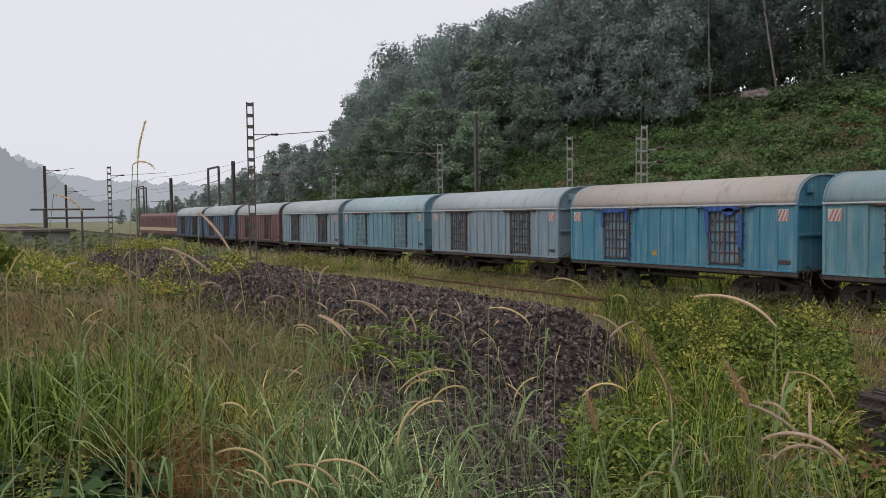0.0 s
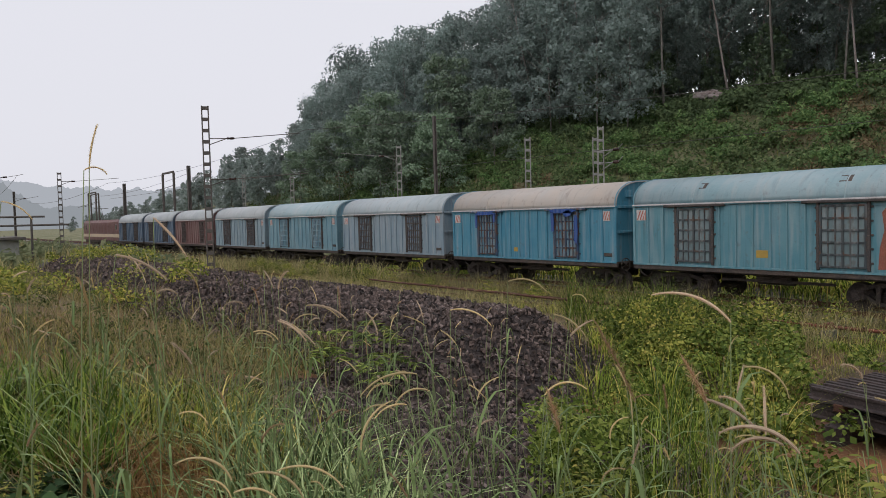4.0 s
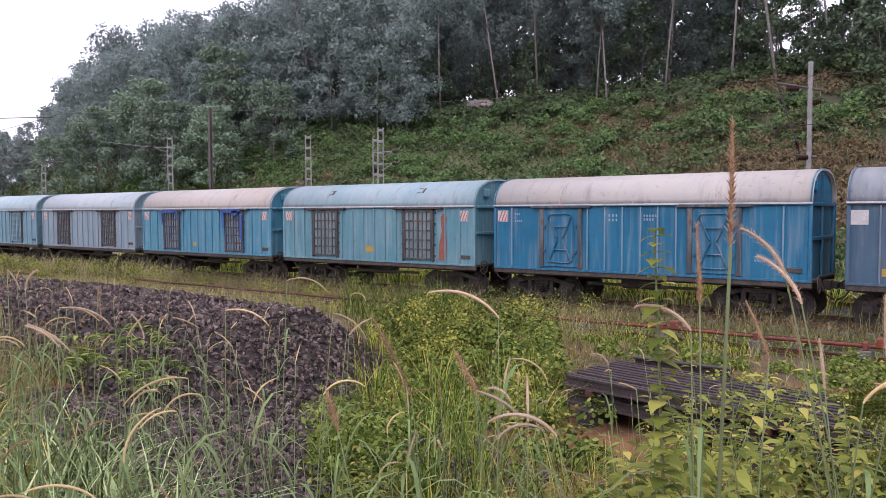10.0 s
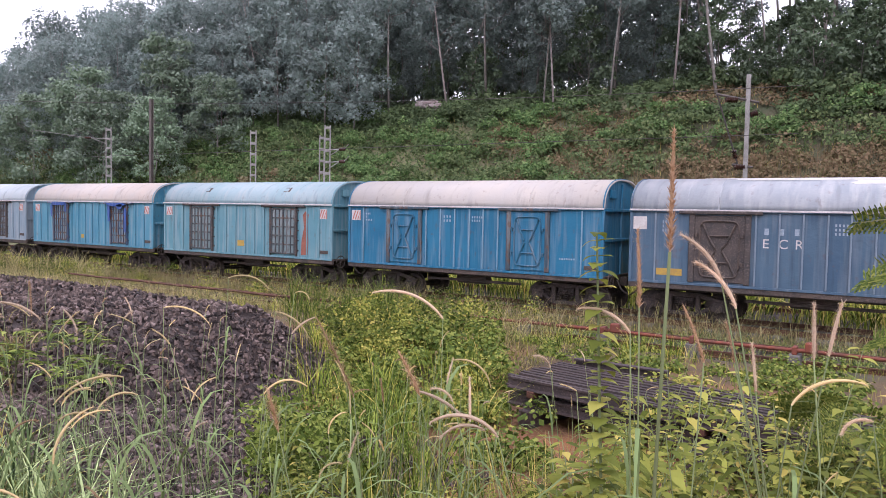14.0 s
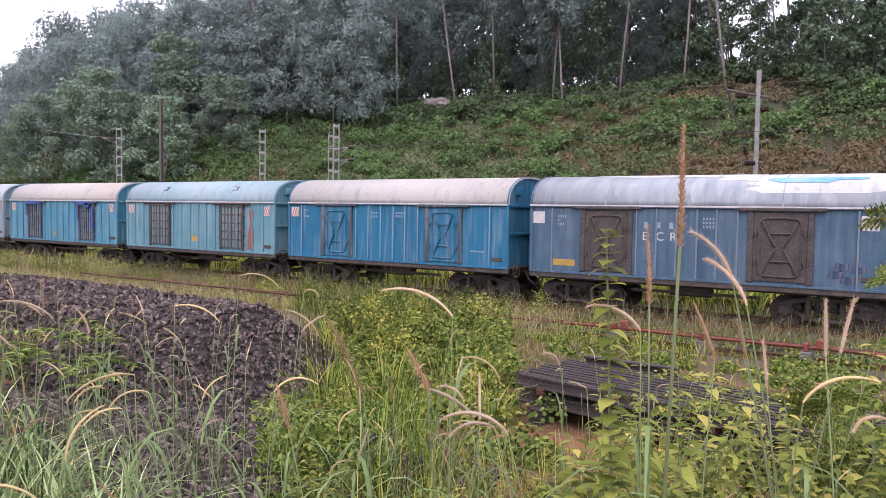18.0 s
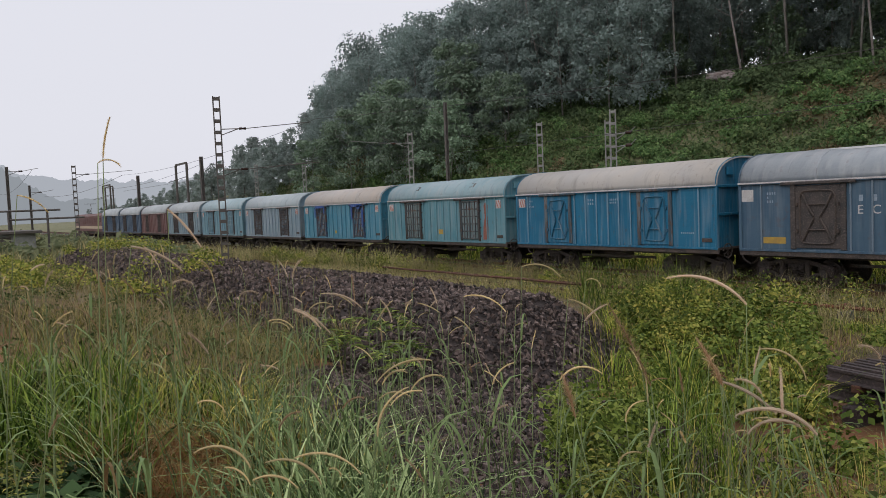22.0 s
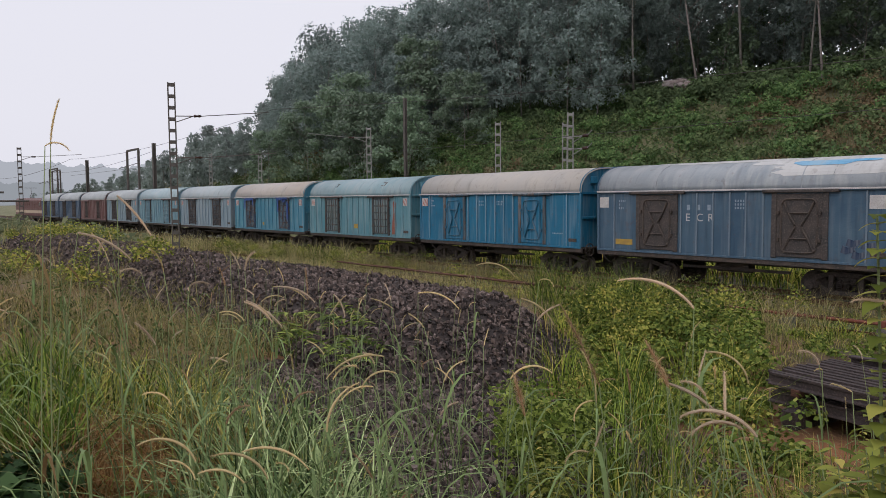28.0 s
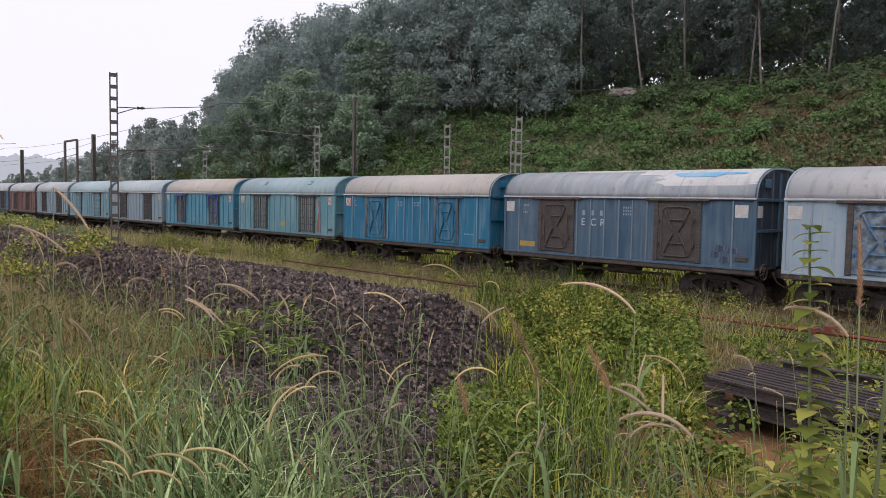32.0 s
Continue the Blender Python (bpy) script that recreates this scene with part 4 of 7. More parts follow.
def tree_kind(seed, height, clear, spread, material, bark, clumps=46, leaves=56, leaf=0.42, lean=0.05, tiers=False):
    """Trunk and crown meshes of one kind of tree."""
    rng = np.random.default_rng(seed)
    m = M()
    top = Vector((rng.normal() * lean * height, rng.normal() * lean * height, height * 0.9))
    bend = Vector((rng.normal() * 0.25, rng.normal() * 0.25, 0))
    line = [(0, 0, -0.6), tuple(top * 0.33 + bend), tuple(top * 0.66 + bend * 1.3), tuple(top)]
    r = 0.0042 * height + 0.015
    m.tube(line, [r * 1.3, r, r * 0.7, r * 0.2], 7)
    rows = []
    for i in range(clumps):
        u = rng.uniform(0, 1)
        z = clear + (height - clear) * u
        w = spread * (math.sin(math.pi * min(1, 0.18 + 0.8 * u)) ** 0.7) * math.sqrt(rng.uniform(0.08, 1))
        if tiers:
            z = clear + (height - clear) * (round(u * 5) / 5) + rng.normal() * 0.15
            w = spread * (1.05 - 0.6 * u) * math.sqrt(rng.uniform(0.1, 1))
        a = rng.uniform(0, 2 * math.pi)
        s = top * min(1, z / height)
        c = (s.x + w * math.cos(a), s.y + w * math.sin(a), z)
        rows.append((*c, rng.uniform(0.7, 1.5) * spread / 4.2 * (0.75 if tiers else 1)))
        if i % 3 == 0:
            limb(m, top * max(0.25, (z - w * 0.6) / height), c, r * 0.35, 0.03, rng)
    return m.mesh("trunk", bark, True), crown_mesh("crown", rows, leaves, leaf, material, rng)


TREE_KINDS = {
    "rubber": [tree_kind(10 + i, 17 + i * 1.2, 7.0 + (i % 3) * 1.3, 3.2 + 0.25 * i, LEAF_FAR_HAZE, (BARK, PALE_BARK)[i % 2], 44, 64, 0.25) for i in range(5)],
    "broad": [tree_kind(30 + i, 14.5 + i * 1.3, 1.8 + i * 0.4, 4.4 + 0.3 * i, LEAF_FAR_HAZE, BARK, 56, 86, 0.25) for i in range(4)],
    "slim": [tree_kind(90 + i, 17 + i * 1.4, 8.5 + i, 3.0, LEAF_FAR_HAZE, (BARK, PALE_BARK)[i % 2], 34, 72, 0.22, 0.06) for i in range(3)],
    "back": [tree_kind(60 + i, 15 + i * 1.3, 2.0, 4.6, LEAF_FAR_HAZE, BARK, 34, 40, 0.5) for i in range(2)],
    "under": [tree_kind(80 + i, 7.0 + i, 0.5, 2.9, LEAF_UNDER, BARK, 34, 60, 0.24) for i in range(3)],
    "bright": [tree_kind(50 + i, 10.5 + i, 2.5, 4.6, LEAF_BRIGHT, BARK, 64, 130, 0.19, 0.04, True) for i in range(2)],
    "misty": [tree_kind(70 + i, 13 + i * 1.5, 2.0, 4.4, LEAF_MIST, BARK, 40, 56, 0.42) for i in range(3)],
}
TREE_LABELS = {
    "slim": "slim rubber tree with a long bare trunk and thin crown",
    "back": "dark broadleaf tree deep in the wood",
    "rubber": "tall slim rubber tree with a bare pale trunk and dark crown",
    "broad": "dense dark green broadleaf tree on the hill",
    "under": "low leafy green tree at the foot of the wood",
    "bright": "lighter green tree with layered feathery crown on the slope",
    "misty": "broadleaf tree far along the line, haze in its leaf colour",
}
TREE_MODELS = {}


def plant_tree(kind, i, x, y, size=1.0, sink=0.0):
    key = (kind, i % len(TREE_KINDS[kind]))
    m = pose(x, y, ground_z(x, y) - sink, 0, 0, (x * 37 + y * 61) % 360) @ Matrix.Scale(size, 4)
    if key not in TREE_MODELS:
        t = thing("tree", None, TREE_LABELS[kind], "tree", "trees on the hill")
        trunk, crown = TREE_KINDS[kind][key[1]]
        part("trunk", trunk, None, t, "pale bare trunk" if kind == "rubber" else "")
        part("crown", crown, None, t)
        t.matrix_basis = m
        TREE_MODELS[key] = t
        return t
    t = copy_thing(TREE_MODELS[key], m)
    t.matrix_basis = m
    return t


CANOPY = ((-400, 6), (-237, 9.5), (-193, 12.6), (-170, 17), (-146, 18.8), (-129, 18.2), (-118, 25), (-108, 30), (-97, 30.5), (-84, 30), (-70, 31), (-50, 34), (60, 35))
KIND_HEIGHT = {"slim": 21, "back": 18, "rubber": 22.5, "broad": 18.5, "bright": 11, "misty": 14, "under": 8}


def canopy(x, y):
    """Height of the treetops over the rails, shaped so the skyline fits the camera's view."""
    z = np.interp(x * 60 / y, [r[0] for r in CANOPY], [r[1] for r in CANOPY])
    return 3.1 + (z - 3.1) * y / 60


def deep_wood(mass):
    """The trees deep in the wood, too many to count: one mass of crowns and trunks for each leaf kind."""
    def gathered(name, picks, which, k, material):
        vs, fs, base = [], [], 0
        for kind, i, x, y, size in picks:
            me = TREE_KINDS[kind][i % len(TREE_KINDS[kind])][which]
            v = np.empty(len(me.vertices) * 3, np.float32)
            me.vertices.foreach_get("co", v)
            v = v.reshape(-1, 3) * size
            a = math.radians((x * 37 + y * 61) % 360)
            turn = np.array([[math.cos(a), -math.sin(a), 0], [math.sin(a), math.cos(a), 0], [0, 0, 1]])
            f = [tuple(p.vertices) for p in me.polygons if len(p.vertices) == k]
            vs.append(v @ turn.T + np.array([x, y, ground_z(x, y)]))
            fs.append(np.array(f) + base)
            base += len(v)
        return arrays(name, np.concatenate(vs), np.concatenate(fs), material)

    wood = thing("deep_wood", None, "dark mass of trees deep in the wood", "wood", kind="stuff")
    part("foliage", gathered("foliage", [m for m in mass if m[0] != "under"], 1, 3, LEAF_FAR_HAZE), None, wood)
    part("low_foliage", gathered("low_foliage", [m for m in mass if m[0] == "under"], 1, 3, LEAF_UNDER), None, wood)
    part("trunks", gathered("trunks", mass, 0, 4, PALE_BARK), None, wood, "thin pale trunks")


def plant_wood():
    rng = random.Random(5)

    def grown(kind, n, x, y, lo, hi):
        room = canopy(x, y) - ground_z(x, y)
        if room > 3:
            plant_tree(kind, n, x, y, min(1.35, room / KIND_HEIGHT[kind]) * rng.uniform(lo, hi))

    n, mass = 0, []
    # the front rows of the plantation, where trunks show
    for row, (y0, step) in enumerate(((62, 4.2), (68, 4.4), (75, 4.8), (84, 5.6))):
        x = -76 + row * 1.3
        while x < 30 + row * 5:
            if not (x > -20 and row > 1 and rng.random() < 0.2):
                grown("slim" if x > -25 else "rubber", n, x + rng.uniform(-1.2, 1.2), y0 + rng.uniform(-1.8, 1.8), 0.8, 1.05)
            n += 1
            x += step * rng.uniform(0.7, 1.3)
    x = -78
    while x < -20:
        plant_tree("broad", n, x, 70 + rng.uniform(-2, 2), rng.uniform(0.5, 0.78))
        n += 1
        x += rng.uniform(2.6, 4.4)
    # leafy edge of the wood where no trunks show
    x = -80
    while x < -47:
        grown("broad", n, x, 58.5 + rng.uniform(-1.5, 1.5), 0.55, 0.86)
        n += 1
        x += rng.uniform(2.8, 4.6)
    # thick wood behind them
    for y0, step in ((89, 3.6), (102, 8.0)):
        x = -100
        while x < 40:
            tall = 0.95 if x < -24 else 0.42
            mass.append(("back", n, x + rng.uniform(-1.5, 1.5), y0 + rng.uniform(-2.5, 2.5), tall * rng.uniform(0.85, 1.25)))
            n += 1
            x += step * rng.uniform(0.7, 1.3)
    # denser trees along the shoulder of the hill, towards the bend
    for row, (y0, step) in enumerate(((54, 5.0), (60, 4.8), (66, 5.0), (73, 6.0), (82, 7.0))):
        x = -126 - row * 3
        while x < -70 + row * 2:
            grown("broad", n, x + rng.uniform(-1.5, 1.5), y0 + rng.uniform(-1.5, 1.5), 0.72 if row == 0 else 0.85, 0.86 if row == 0 else 1.02)
            n += 1
            x += step * rng.uniform(0.75, 1.3)
    # thin stand on the skyline, sky showing between
    for y0 in (94,):
        x = -34
        while x < 36:
            mass.append(("slim", n, x, y0 + rng.uniform(-2, 2), rng.uniform(0.8, 1.15)))
            n += 1
            x += rng.uniform(2.2, 4.4)
    # understorey at the foot of the plantation
    x = -78
    while x < 24:
        if rng.random() < 0.8:
            plant_tree("under", n, x, rng.uniform(60, 69), rng.uniform(0.55, 0.95))
        mass.append(("under", n + 1, x + 1, rng.uniform(72, 86), rng.uniform(0.7, 1.1)))
        n += 2
        x += rng.uniform(2.2, 4.4)
    for x, y, s in ((-72, 46, 1.0), (-79, 49, 1.05), (-66, 48, 0.85), (-86, 47, 0.9), (-93, 45, 0.8), (-70, 53, 1.1), (-61, 52, 0.8)):
        plant_tree("bright", n, x, y, s)
        n += 1
    # the far trees past the shoulder, mist painted into their leaf colour
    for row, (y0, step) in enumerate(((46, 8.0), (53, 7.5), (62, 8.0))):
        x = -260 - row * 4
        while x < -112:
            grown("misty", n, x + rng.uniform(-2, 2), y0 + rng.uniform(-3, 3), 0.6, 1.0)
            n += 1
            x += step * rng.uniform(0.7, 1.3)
    deep_wood(mass)


plant_wood()


def stuff_leaves(name, label, category, places, leaves, leaf, material, seed, flat=0.2, squash=0.75, far=False):
    """Scrub, creepers and weeds that nobody could count: one object of many clumps."""
    rng = np.random.default_rng(seed)
    pts, out = [], []
    for x, y, z, r in places:
        d = rng.normal(size=(leaves, 3))
        d /= np.linalg.norm(d, axis=1)[:, None]
        d[:, 2] = np.abs(d[:, 2]) * 1.0 - 0.1
        pts.append(np.array([x, y, z]) + d * (r * rng.uniform(0.3, 1.1, leaves) ** 0.6)[:, None] * np.array([1, 1, squash]))
        out.append(d)
    if far:
        v, f = leaf_shell(np.concatenate(pts), np.concatenate(out) + np.array([0, -0.2, 0.5]), leaf, rng, 1.7, 0.55)
    else:
        v, f = leaf_quads(np.concatenate(pts), leaf, rng, flat, 1.7, far)
    return tagged(new(name, arrays(name, v, f, material)), label, category, kind="stuff")


def clothe_bank():
    rng = random.Random(11)
    green, dry, dark = [], [], []
    for _ in range(6200):
        y = 37 + 30 * rng.random() ** 0.9
        x = rng.uniform(-130, 14)
        if rng.random() > 0.35 + 0.65 * smooth01(-150, -60, x):
            continue
        z = ground_z(x, y)
        brown = noise.noise((x * 0.055, y * 0.11, 2.0)) + 0.75 * smooth01(-27, -15, x) * (1 - smooth01(51, 55, y)) * smooth01(40, 42, y)
        r = rng.uniform(0.55, 1.4) * (0.75 if brown > 0.34 else 1)
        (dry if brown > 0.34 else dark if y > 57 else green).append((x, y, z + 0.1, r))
    mound = []
    for _ in range(340):
        x, y = rng.uniform(-85, 12), 38 + 22 * rng.random()
        if smooth01(-26, -14, x) > 0.4 and 40.5 < y < 53:
            continue
        for k in range(5):
            mound.append((x + rng.uniform(-1.1, 1.1), y + rng.uniform(-0.8, 0.8), ground_z(x, y) + rng.uniform(0.2, 1.2), rng.uniform(0.5, 1.0)))
    stuff_leaves("shrubbery", "mounded fresh green shrubs on the bank", "shrubs", mound, 70, 0.13, LEAF_MOUND, 24, 0.3, 0.85, True)
    for _ in range(300):
        x, y = rng.uniform(-90, 16), rng.uniform(41, 64)
        if x > -23 and 40.5 < y < 52.5:
            continue
        for k in range(4):
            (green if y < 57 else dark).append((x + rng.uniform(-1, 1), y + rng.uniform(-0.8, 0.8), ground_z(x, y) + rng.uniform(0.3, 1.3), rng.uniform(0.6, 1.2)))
    for _ in range(500):
        x, y = rng.uniform(-60, 20), rng.uniform(33.5, 39)
        green.append((x, y, ground_z(x, y), rng.uniform(0.35, 0.8)))
    for _ in range(260):
        x, y = rng.uniform(-26, 12), rng.uniform(42, 55)
        dry.append((x, y, ground_z(x, y) + 0.3, rng.uniform(0.4, 0.9)))
    stuff_leaves("bank_scrub", "tangled green scrub and creepers on the bank", "scrub", green, 54, 0.15, LEAF_BANK, 21, 0.3, 0.85, True)
    stuff_leaves("dry_scrub", "brown dead bracken and dry weeds on the bank", "scrub", dry, 70, 0.12, LEAF_DRY, 22, 0.0, 0.9, True)
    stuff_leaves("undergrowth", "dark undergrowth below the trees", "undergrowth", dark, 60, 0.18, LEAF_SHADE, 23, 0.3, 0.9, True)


clothe_bank()


def build_rock():
    for x, y, s in ((-43.2, 63.5, 1.0), (-41.6, 63.0, 0.7), (-44.6, 64.2, 0.6)):
        bm = bmesh.new()
        bmesh.ops.create_icosphere(bm, subdivisions=3, radius=1.0)
        for v in bm.verts:
            k = 1 + 0.35 * noise.noise(v.co * 1.3 + Vector((x, 0, 0)))
            v.co = Vector((v.co.x * 1.5, v.co.y * 0.8, v.co.z * 0.55)) * k * s
        me = bpy.data.meshes.new("rock")
        bm.to_mesh(me)
        bm.free()
        me.materials.append(LATERITE)
        ob = new("rock", me)
        ob.matrix_basis = pose(x, y, ground_z(x, y) + 0.75 * s)
        tagged(ob, "pale weathered laterite outcrop among dark scrub", "rock", "rocks on the bank")


build_rock()


def ridge(name, dist, a0, a1, level, rough, seed, glow):
    """A distant wooded ridge: a glowing sheet with the mist painted into its colour."""
    m, nt, bs = nodes_of(name + "_mist_glow")
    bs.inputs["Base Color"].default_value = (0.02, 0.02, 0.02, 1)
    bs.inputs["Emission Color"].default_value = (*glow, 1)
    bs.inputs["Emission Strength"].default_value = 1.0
    n, v, f = 900, [], []
    for i in range(n + 1):
        a = radians(a0 + (a1 - a0) * i / n)
        h = level(math.degrees(a)) * (1 + rough * noise.noise((i * 0.024, seed, 0)) + rough * 0.55 * (1 - abs(noise.noise((i * 0.06, seed, 3))) * 2) ** 2 * 0.5 + rough * 0.22 * abs(noise.noise((i * 0.22, seed, 7))) + rough * 0.1 * noise.noise((i * 0.6, seed, 9)))
        p = Vector((-math.sin(a) * dist, math.cos(a) * dist, 0))
        v += [(p.x, p.y, -4), (p.x, p.y, 3.12 + math.tan(radians(max(0.2, h))) * dist), (p.x * 1.03, p.y * 1.03, -4)]
        if i:
            k = 3 * i
            f += [(k - 3, k, k + 1, k - 2), (k - 2, k + 1, k + 2, k - 1)]
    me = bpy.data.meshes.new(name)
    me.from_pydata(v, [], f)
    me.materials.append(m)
    tagged(new(name, me), "glowing backdrop of a wooded ridge, mist painted in", "backdrop", kind="structure")


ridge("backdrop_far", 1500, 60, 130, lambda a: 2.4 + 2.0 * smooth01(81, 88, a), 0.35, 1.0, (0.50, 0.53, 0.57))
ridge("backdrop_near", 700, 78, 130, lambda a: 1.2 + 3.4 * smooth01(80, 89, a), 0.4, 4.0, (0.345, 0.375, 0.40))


# ---- the heap of ballast ----
def heap_z(x, y):
    dx = max(x + 9.55 + 0.3 * (y - 7.0), -48 - x, 0)
    dy = max(7.3 - y, y - 9.7, 0)
    d = math.hypot(dx, dy)
    z = 1.32 - 0.64 * d + 0.10 * noise.noise((x * 0.6, y * 0.6, 9.0)) + 0.05 * noise.noise((x * 2.1, y * 2.1, 4.0))
    spill = ((x + 7.2) / 3.7) ** 2 + ((y - 5.2) / 2.9) ** 2
    if spill < 1.3:
        z = max(z, ground_z(x, y) + 0.10 * (1 - spill) + 0.03 * noise.noise((x * 2.1, y * 2.1, 4.0)))
    return z


def top_z(x, y):
    return max(ground_z(x, y), heap_z(x, y)) if 2.2 < y < 14 and -52 < x < -3.4 else ground_z(x, y)


def stone_shape(seed):
    """A broken stone: an angular block with its corners pushed about."""
    rng = np.random.default_rng(seed)
    v = np.array([(x, y, z) for z in (-1, 1) for y in (-1, 1) for x in (-1, 1)], float)
    v = (v + rng.uniform(-0.5, 0.5, (8, 3))) * rng.uniform(0.55, 1.05, (8, 1)) * np.array([1.25, 0.85, 0.6])
    return v, np.array([(0, 2, 3, 1), (4, 5, 7, 6), (0, 1, 5, 4), (2, 6, 7, 3), (0, 4, 6, 2), (1, 3, 7, 5)])


def island_stone():
    m, nt, bs = nodes_of("broken_ballast")
    geo = nt.nodes.new("ShaderNodeNewGeometry")
    info = nt.nodes.new("ShaderNodeObjectInfo")
    add = nt.nodes.new("ShaderNodeMath")
    add.operation = "ADD"
    fr = nt.nodes.new("ShaderNodeMath")
    fr.operation = "FRACT"
    ramp = nt.nodes.new("ShaderNodeValToRGB")
    ramp.color_ramp.elements[0].color = (0.016, 0.012, 0.012, 1)
    ramp.color_ramp.elements[1].color = (0.29, 0.22, 0.195, 1)
    for p, c in ((0.35, (0.058, 0.041, 0.034)), (0.8, (0.17, 0.12, 0.1))):
        ramp.color_ramp.elements.new(p).color = (*c, 1)
    nt.links.new(geo.outputs["Random Per Island"], add.inputs[0])
    nt.links.new(info.outputs["Random"], add.inputs[1])
    nt.links.new(add.outputs[0], fr.inputs[0])
    nt.links.new(fr.outputs[0], ramp.inputs[0])
    col = mix(nt, times(nt, noise_fac(nt, 30, 4), 0.45), ramp.outputs[0], (0.065, 0.05, 0.046))
    nt.links.new(col, bs.inputs["Base Color"])
    bs.inputs["Roughness"].default_value = 0.8
    bump(nt, bs, noise_fac(nt, 70, 3), 0.004)
    return m


BALLAST = island_stone()


def build_heap():
    heap = thing("ballast_heap", None, "long heap of dark broken track ballast with weeds on it", "stone heap")
    xs, ys = np.arange(-52, -3.4, 0.3), np.arange(2.2, 13.6, 0.3)
    v = [(x, y, heap_z(x, y) - 0.075) for y in ys for x in xs]
    n = len(xs)
    f = []
    for j in range(len(ys) - 1):
        for i in range(n - 1):
            q = (j * n + i, j * n + i + 1, (j + 1) * n + i + 1, (j + 1) * n + i)
            if max(v[k][2] - ground_z(v[k][0], v[k][1]) for k in q) > -0.25:
                f.append(q)
    me = bpy.data.meshes.new("heap_core")
    me.from_pydata(v, [], f)
    # the dark core paints the shade in the gaps between stones
    me.materials.append(STONE)
    part("heap_core", me, None, heap, "dark core of the heap, gap shade in its colour")
    rng = np.random.default_rng(17)
    shapes = [stone_shape(s) for s in range(10)]
    meshes = [arrays("stone", a, b, BALLAST) for a, b in shapes]
    vs, fs, count, singles = [], [], 0, 0
    tries = 0
    while count < 40000 and tries < 260000:
        tries += 1
        u = rng.uniform()
        x = -3.8 - 42 * u ** 2.6
        y = rng.uniform(2.6, 12.4)
        z = heap_z(x, y)
        if z < ground_z(x, y) - 0.02:
            continue
        s = rng.uniform(0.021, 0.038) * (1 + 0.03 * max(0.0, -x - 9))
        k = int(rng.integers(10))
        e = Euler(rng.uniform(0, 6.28, 3))
        p = Vector((x, y, z + rng.uniform(-0.03, 0.03)))
        if singles < 290 and -9.0 < x < -7.0 and 4.6 < y < 6.4:
            part("stone", meshes[k], None, heap, "", Matrix.LocRotScale(p, e, (s, s, s)))
            singles += 1
        else:
            r = np.array(e.to_matrix())
            vs.append(shapes[k][0] @ r.T * s + np.array(p))
            fs.append(shapes[k][1] + 8 * count)
            count += 1
    tagged(part("stone_scatter", arrays("loose_stones", np.concatenate(vs), np.concatenate(fs), BALLAST), None, heap, "loose broken stones"), kind="stuff")


build_heap()


# ---- grass and weeds ----
def blade_mesh(name, x, y, h, w, bend, rng, material, seg=4, up=None, heading=None):
    """Blades of grass: tapering strips that bow over to one side."""
    n = len(x)
    z = np.array([top_z(a, b) for a, b in zip(x, y)]) if up is None else up
    root = np.stack([x, y, z - 0.02], 1)
    a = rng.uniform(0, 2 * math.pi, n) if heading is None else heading
    d = np.stack([np.cos(a), np.sin(a), 0 * a], 1)
    twist = a + math.pi / 2 + rng.normal(0, 0.5, n)
    side = np.stack([np.cos(twist), np.sin(twist), 0 * a], 1)
    rows = []
    for i in range(seg + 1):
        s = i / seg
        p = root + d * (h * bend * s ** 2)[:, None] + np.array([0, 0, 1]) * (h * (s - 0.42 * bend * s ** 2.4))[:, None]
        k = (w * (0.55 + 1.2 * s - 1.74 * s * s))[:, None]
        rows.append(np.stack([p - side * k / 2, p + side * k / 2], 1))
    v = np.stack(rows, 1).reshape(-1, 3)
    base = np.arange(n)[:, None] * 2 * (seg + 1)
    quads = np.array([(2 * i, 2 * i + 1, 2 * i + 3, 2 * i + 2) for i in range(seg)])
    f = (base[:, :, None] + quads[None]).reshape(-1, 4)
    return arrays(name, v, f, material)


def polar(rng, n, a0, a1, r0, r1, power=1.4):
    """Places spread over a fan round the bench; angles run from north to west."""
    a = np.radians(rng.uniform(a0, a1, n))
    r = r0 + (r1 - r0) * rng.uniform(0, 1, n) ** power
    return -np.sin(a) * r, np.cos(a) * r


def grass(name, label, x, y, h0, h1, w0, w1, bend, material, seed, seg=4):
    rng = np.random.default_rng(seed)
    # grass grows in tufts, with thin places between
    keep = np.array([noise.noise((a * 0.9, b * 0.9, seed)) + 0.5 * noise.noise((a * 2.7, b * 2.7, seed)) > -0.35 for a, b in zip(x, y)])
    x, y = x[keep], y[keep]
    n = len(x)
    h = rng.uniform(h0, h1, n) * rng.uniform(0.6, 1.1, n)
    w = rng.uniform(w0, w1, n)
    me = blade_mesh(name, x, y, h, w, rng.uniform(0.15, bend, n), rng, material, seg)
    return tagged(new(name, me), label, "grass", kind="stuff")


def off_heap(x, y, shy=0.25):
    k = np.array([not (heap_z(a, b) > ground_z(a, b) + (shy if a < -11.5 else 0.02) and a > -15) for a, b in zip(x, y)])
    # bare fan shaped to the camera's view, showing stones to the heap's foot
    a, r = np.degrees(np.arctan2(-x, y)), np.hypot(x, y)
    k &= ~((a > 45) & (a < 60) & (r > 4.6) & (r < 9.5))
    return x[k], y[k]


BLADE_RUST = leafy("rusty_dead_grass", (0.180, 0.081, 0.028), (0.262, 0.135, 0.052), (0.344, 0.216, 0.095), through=0.2)


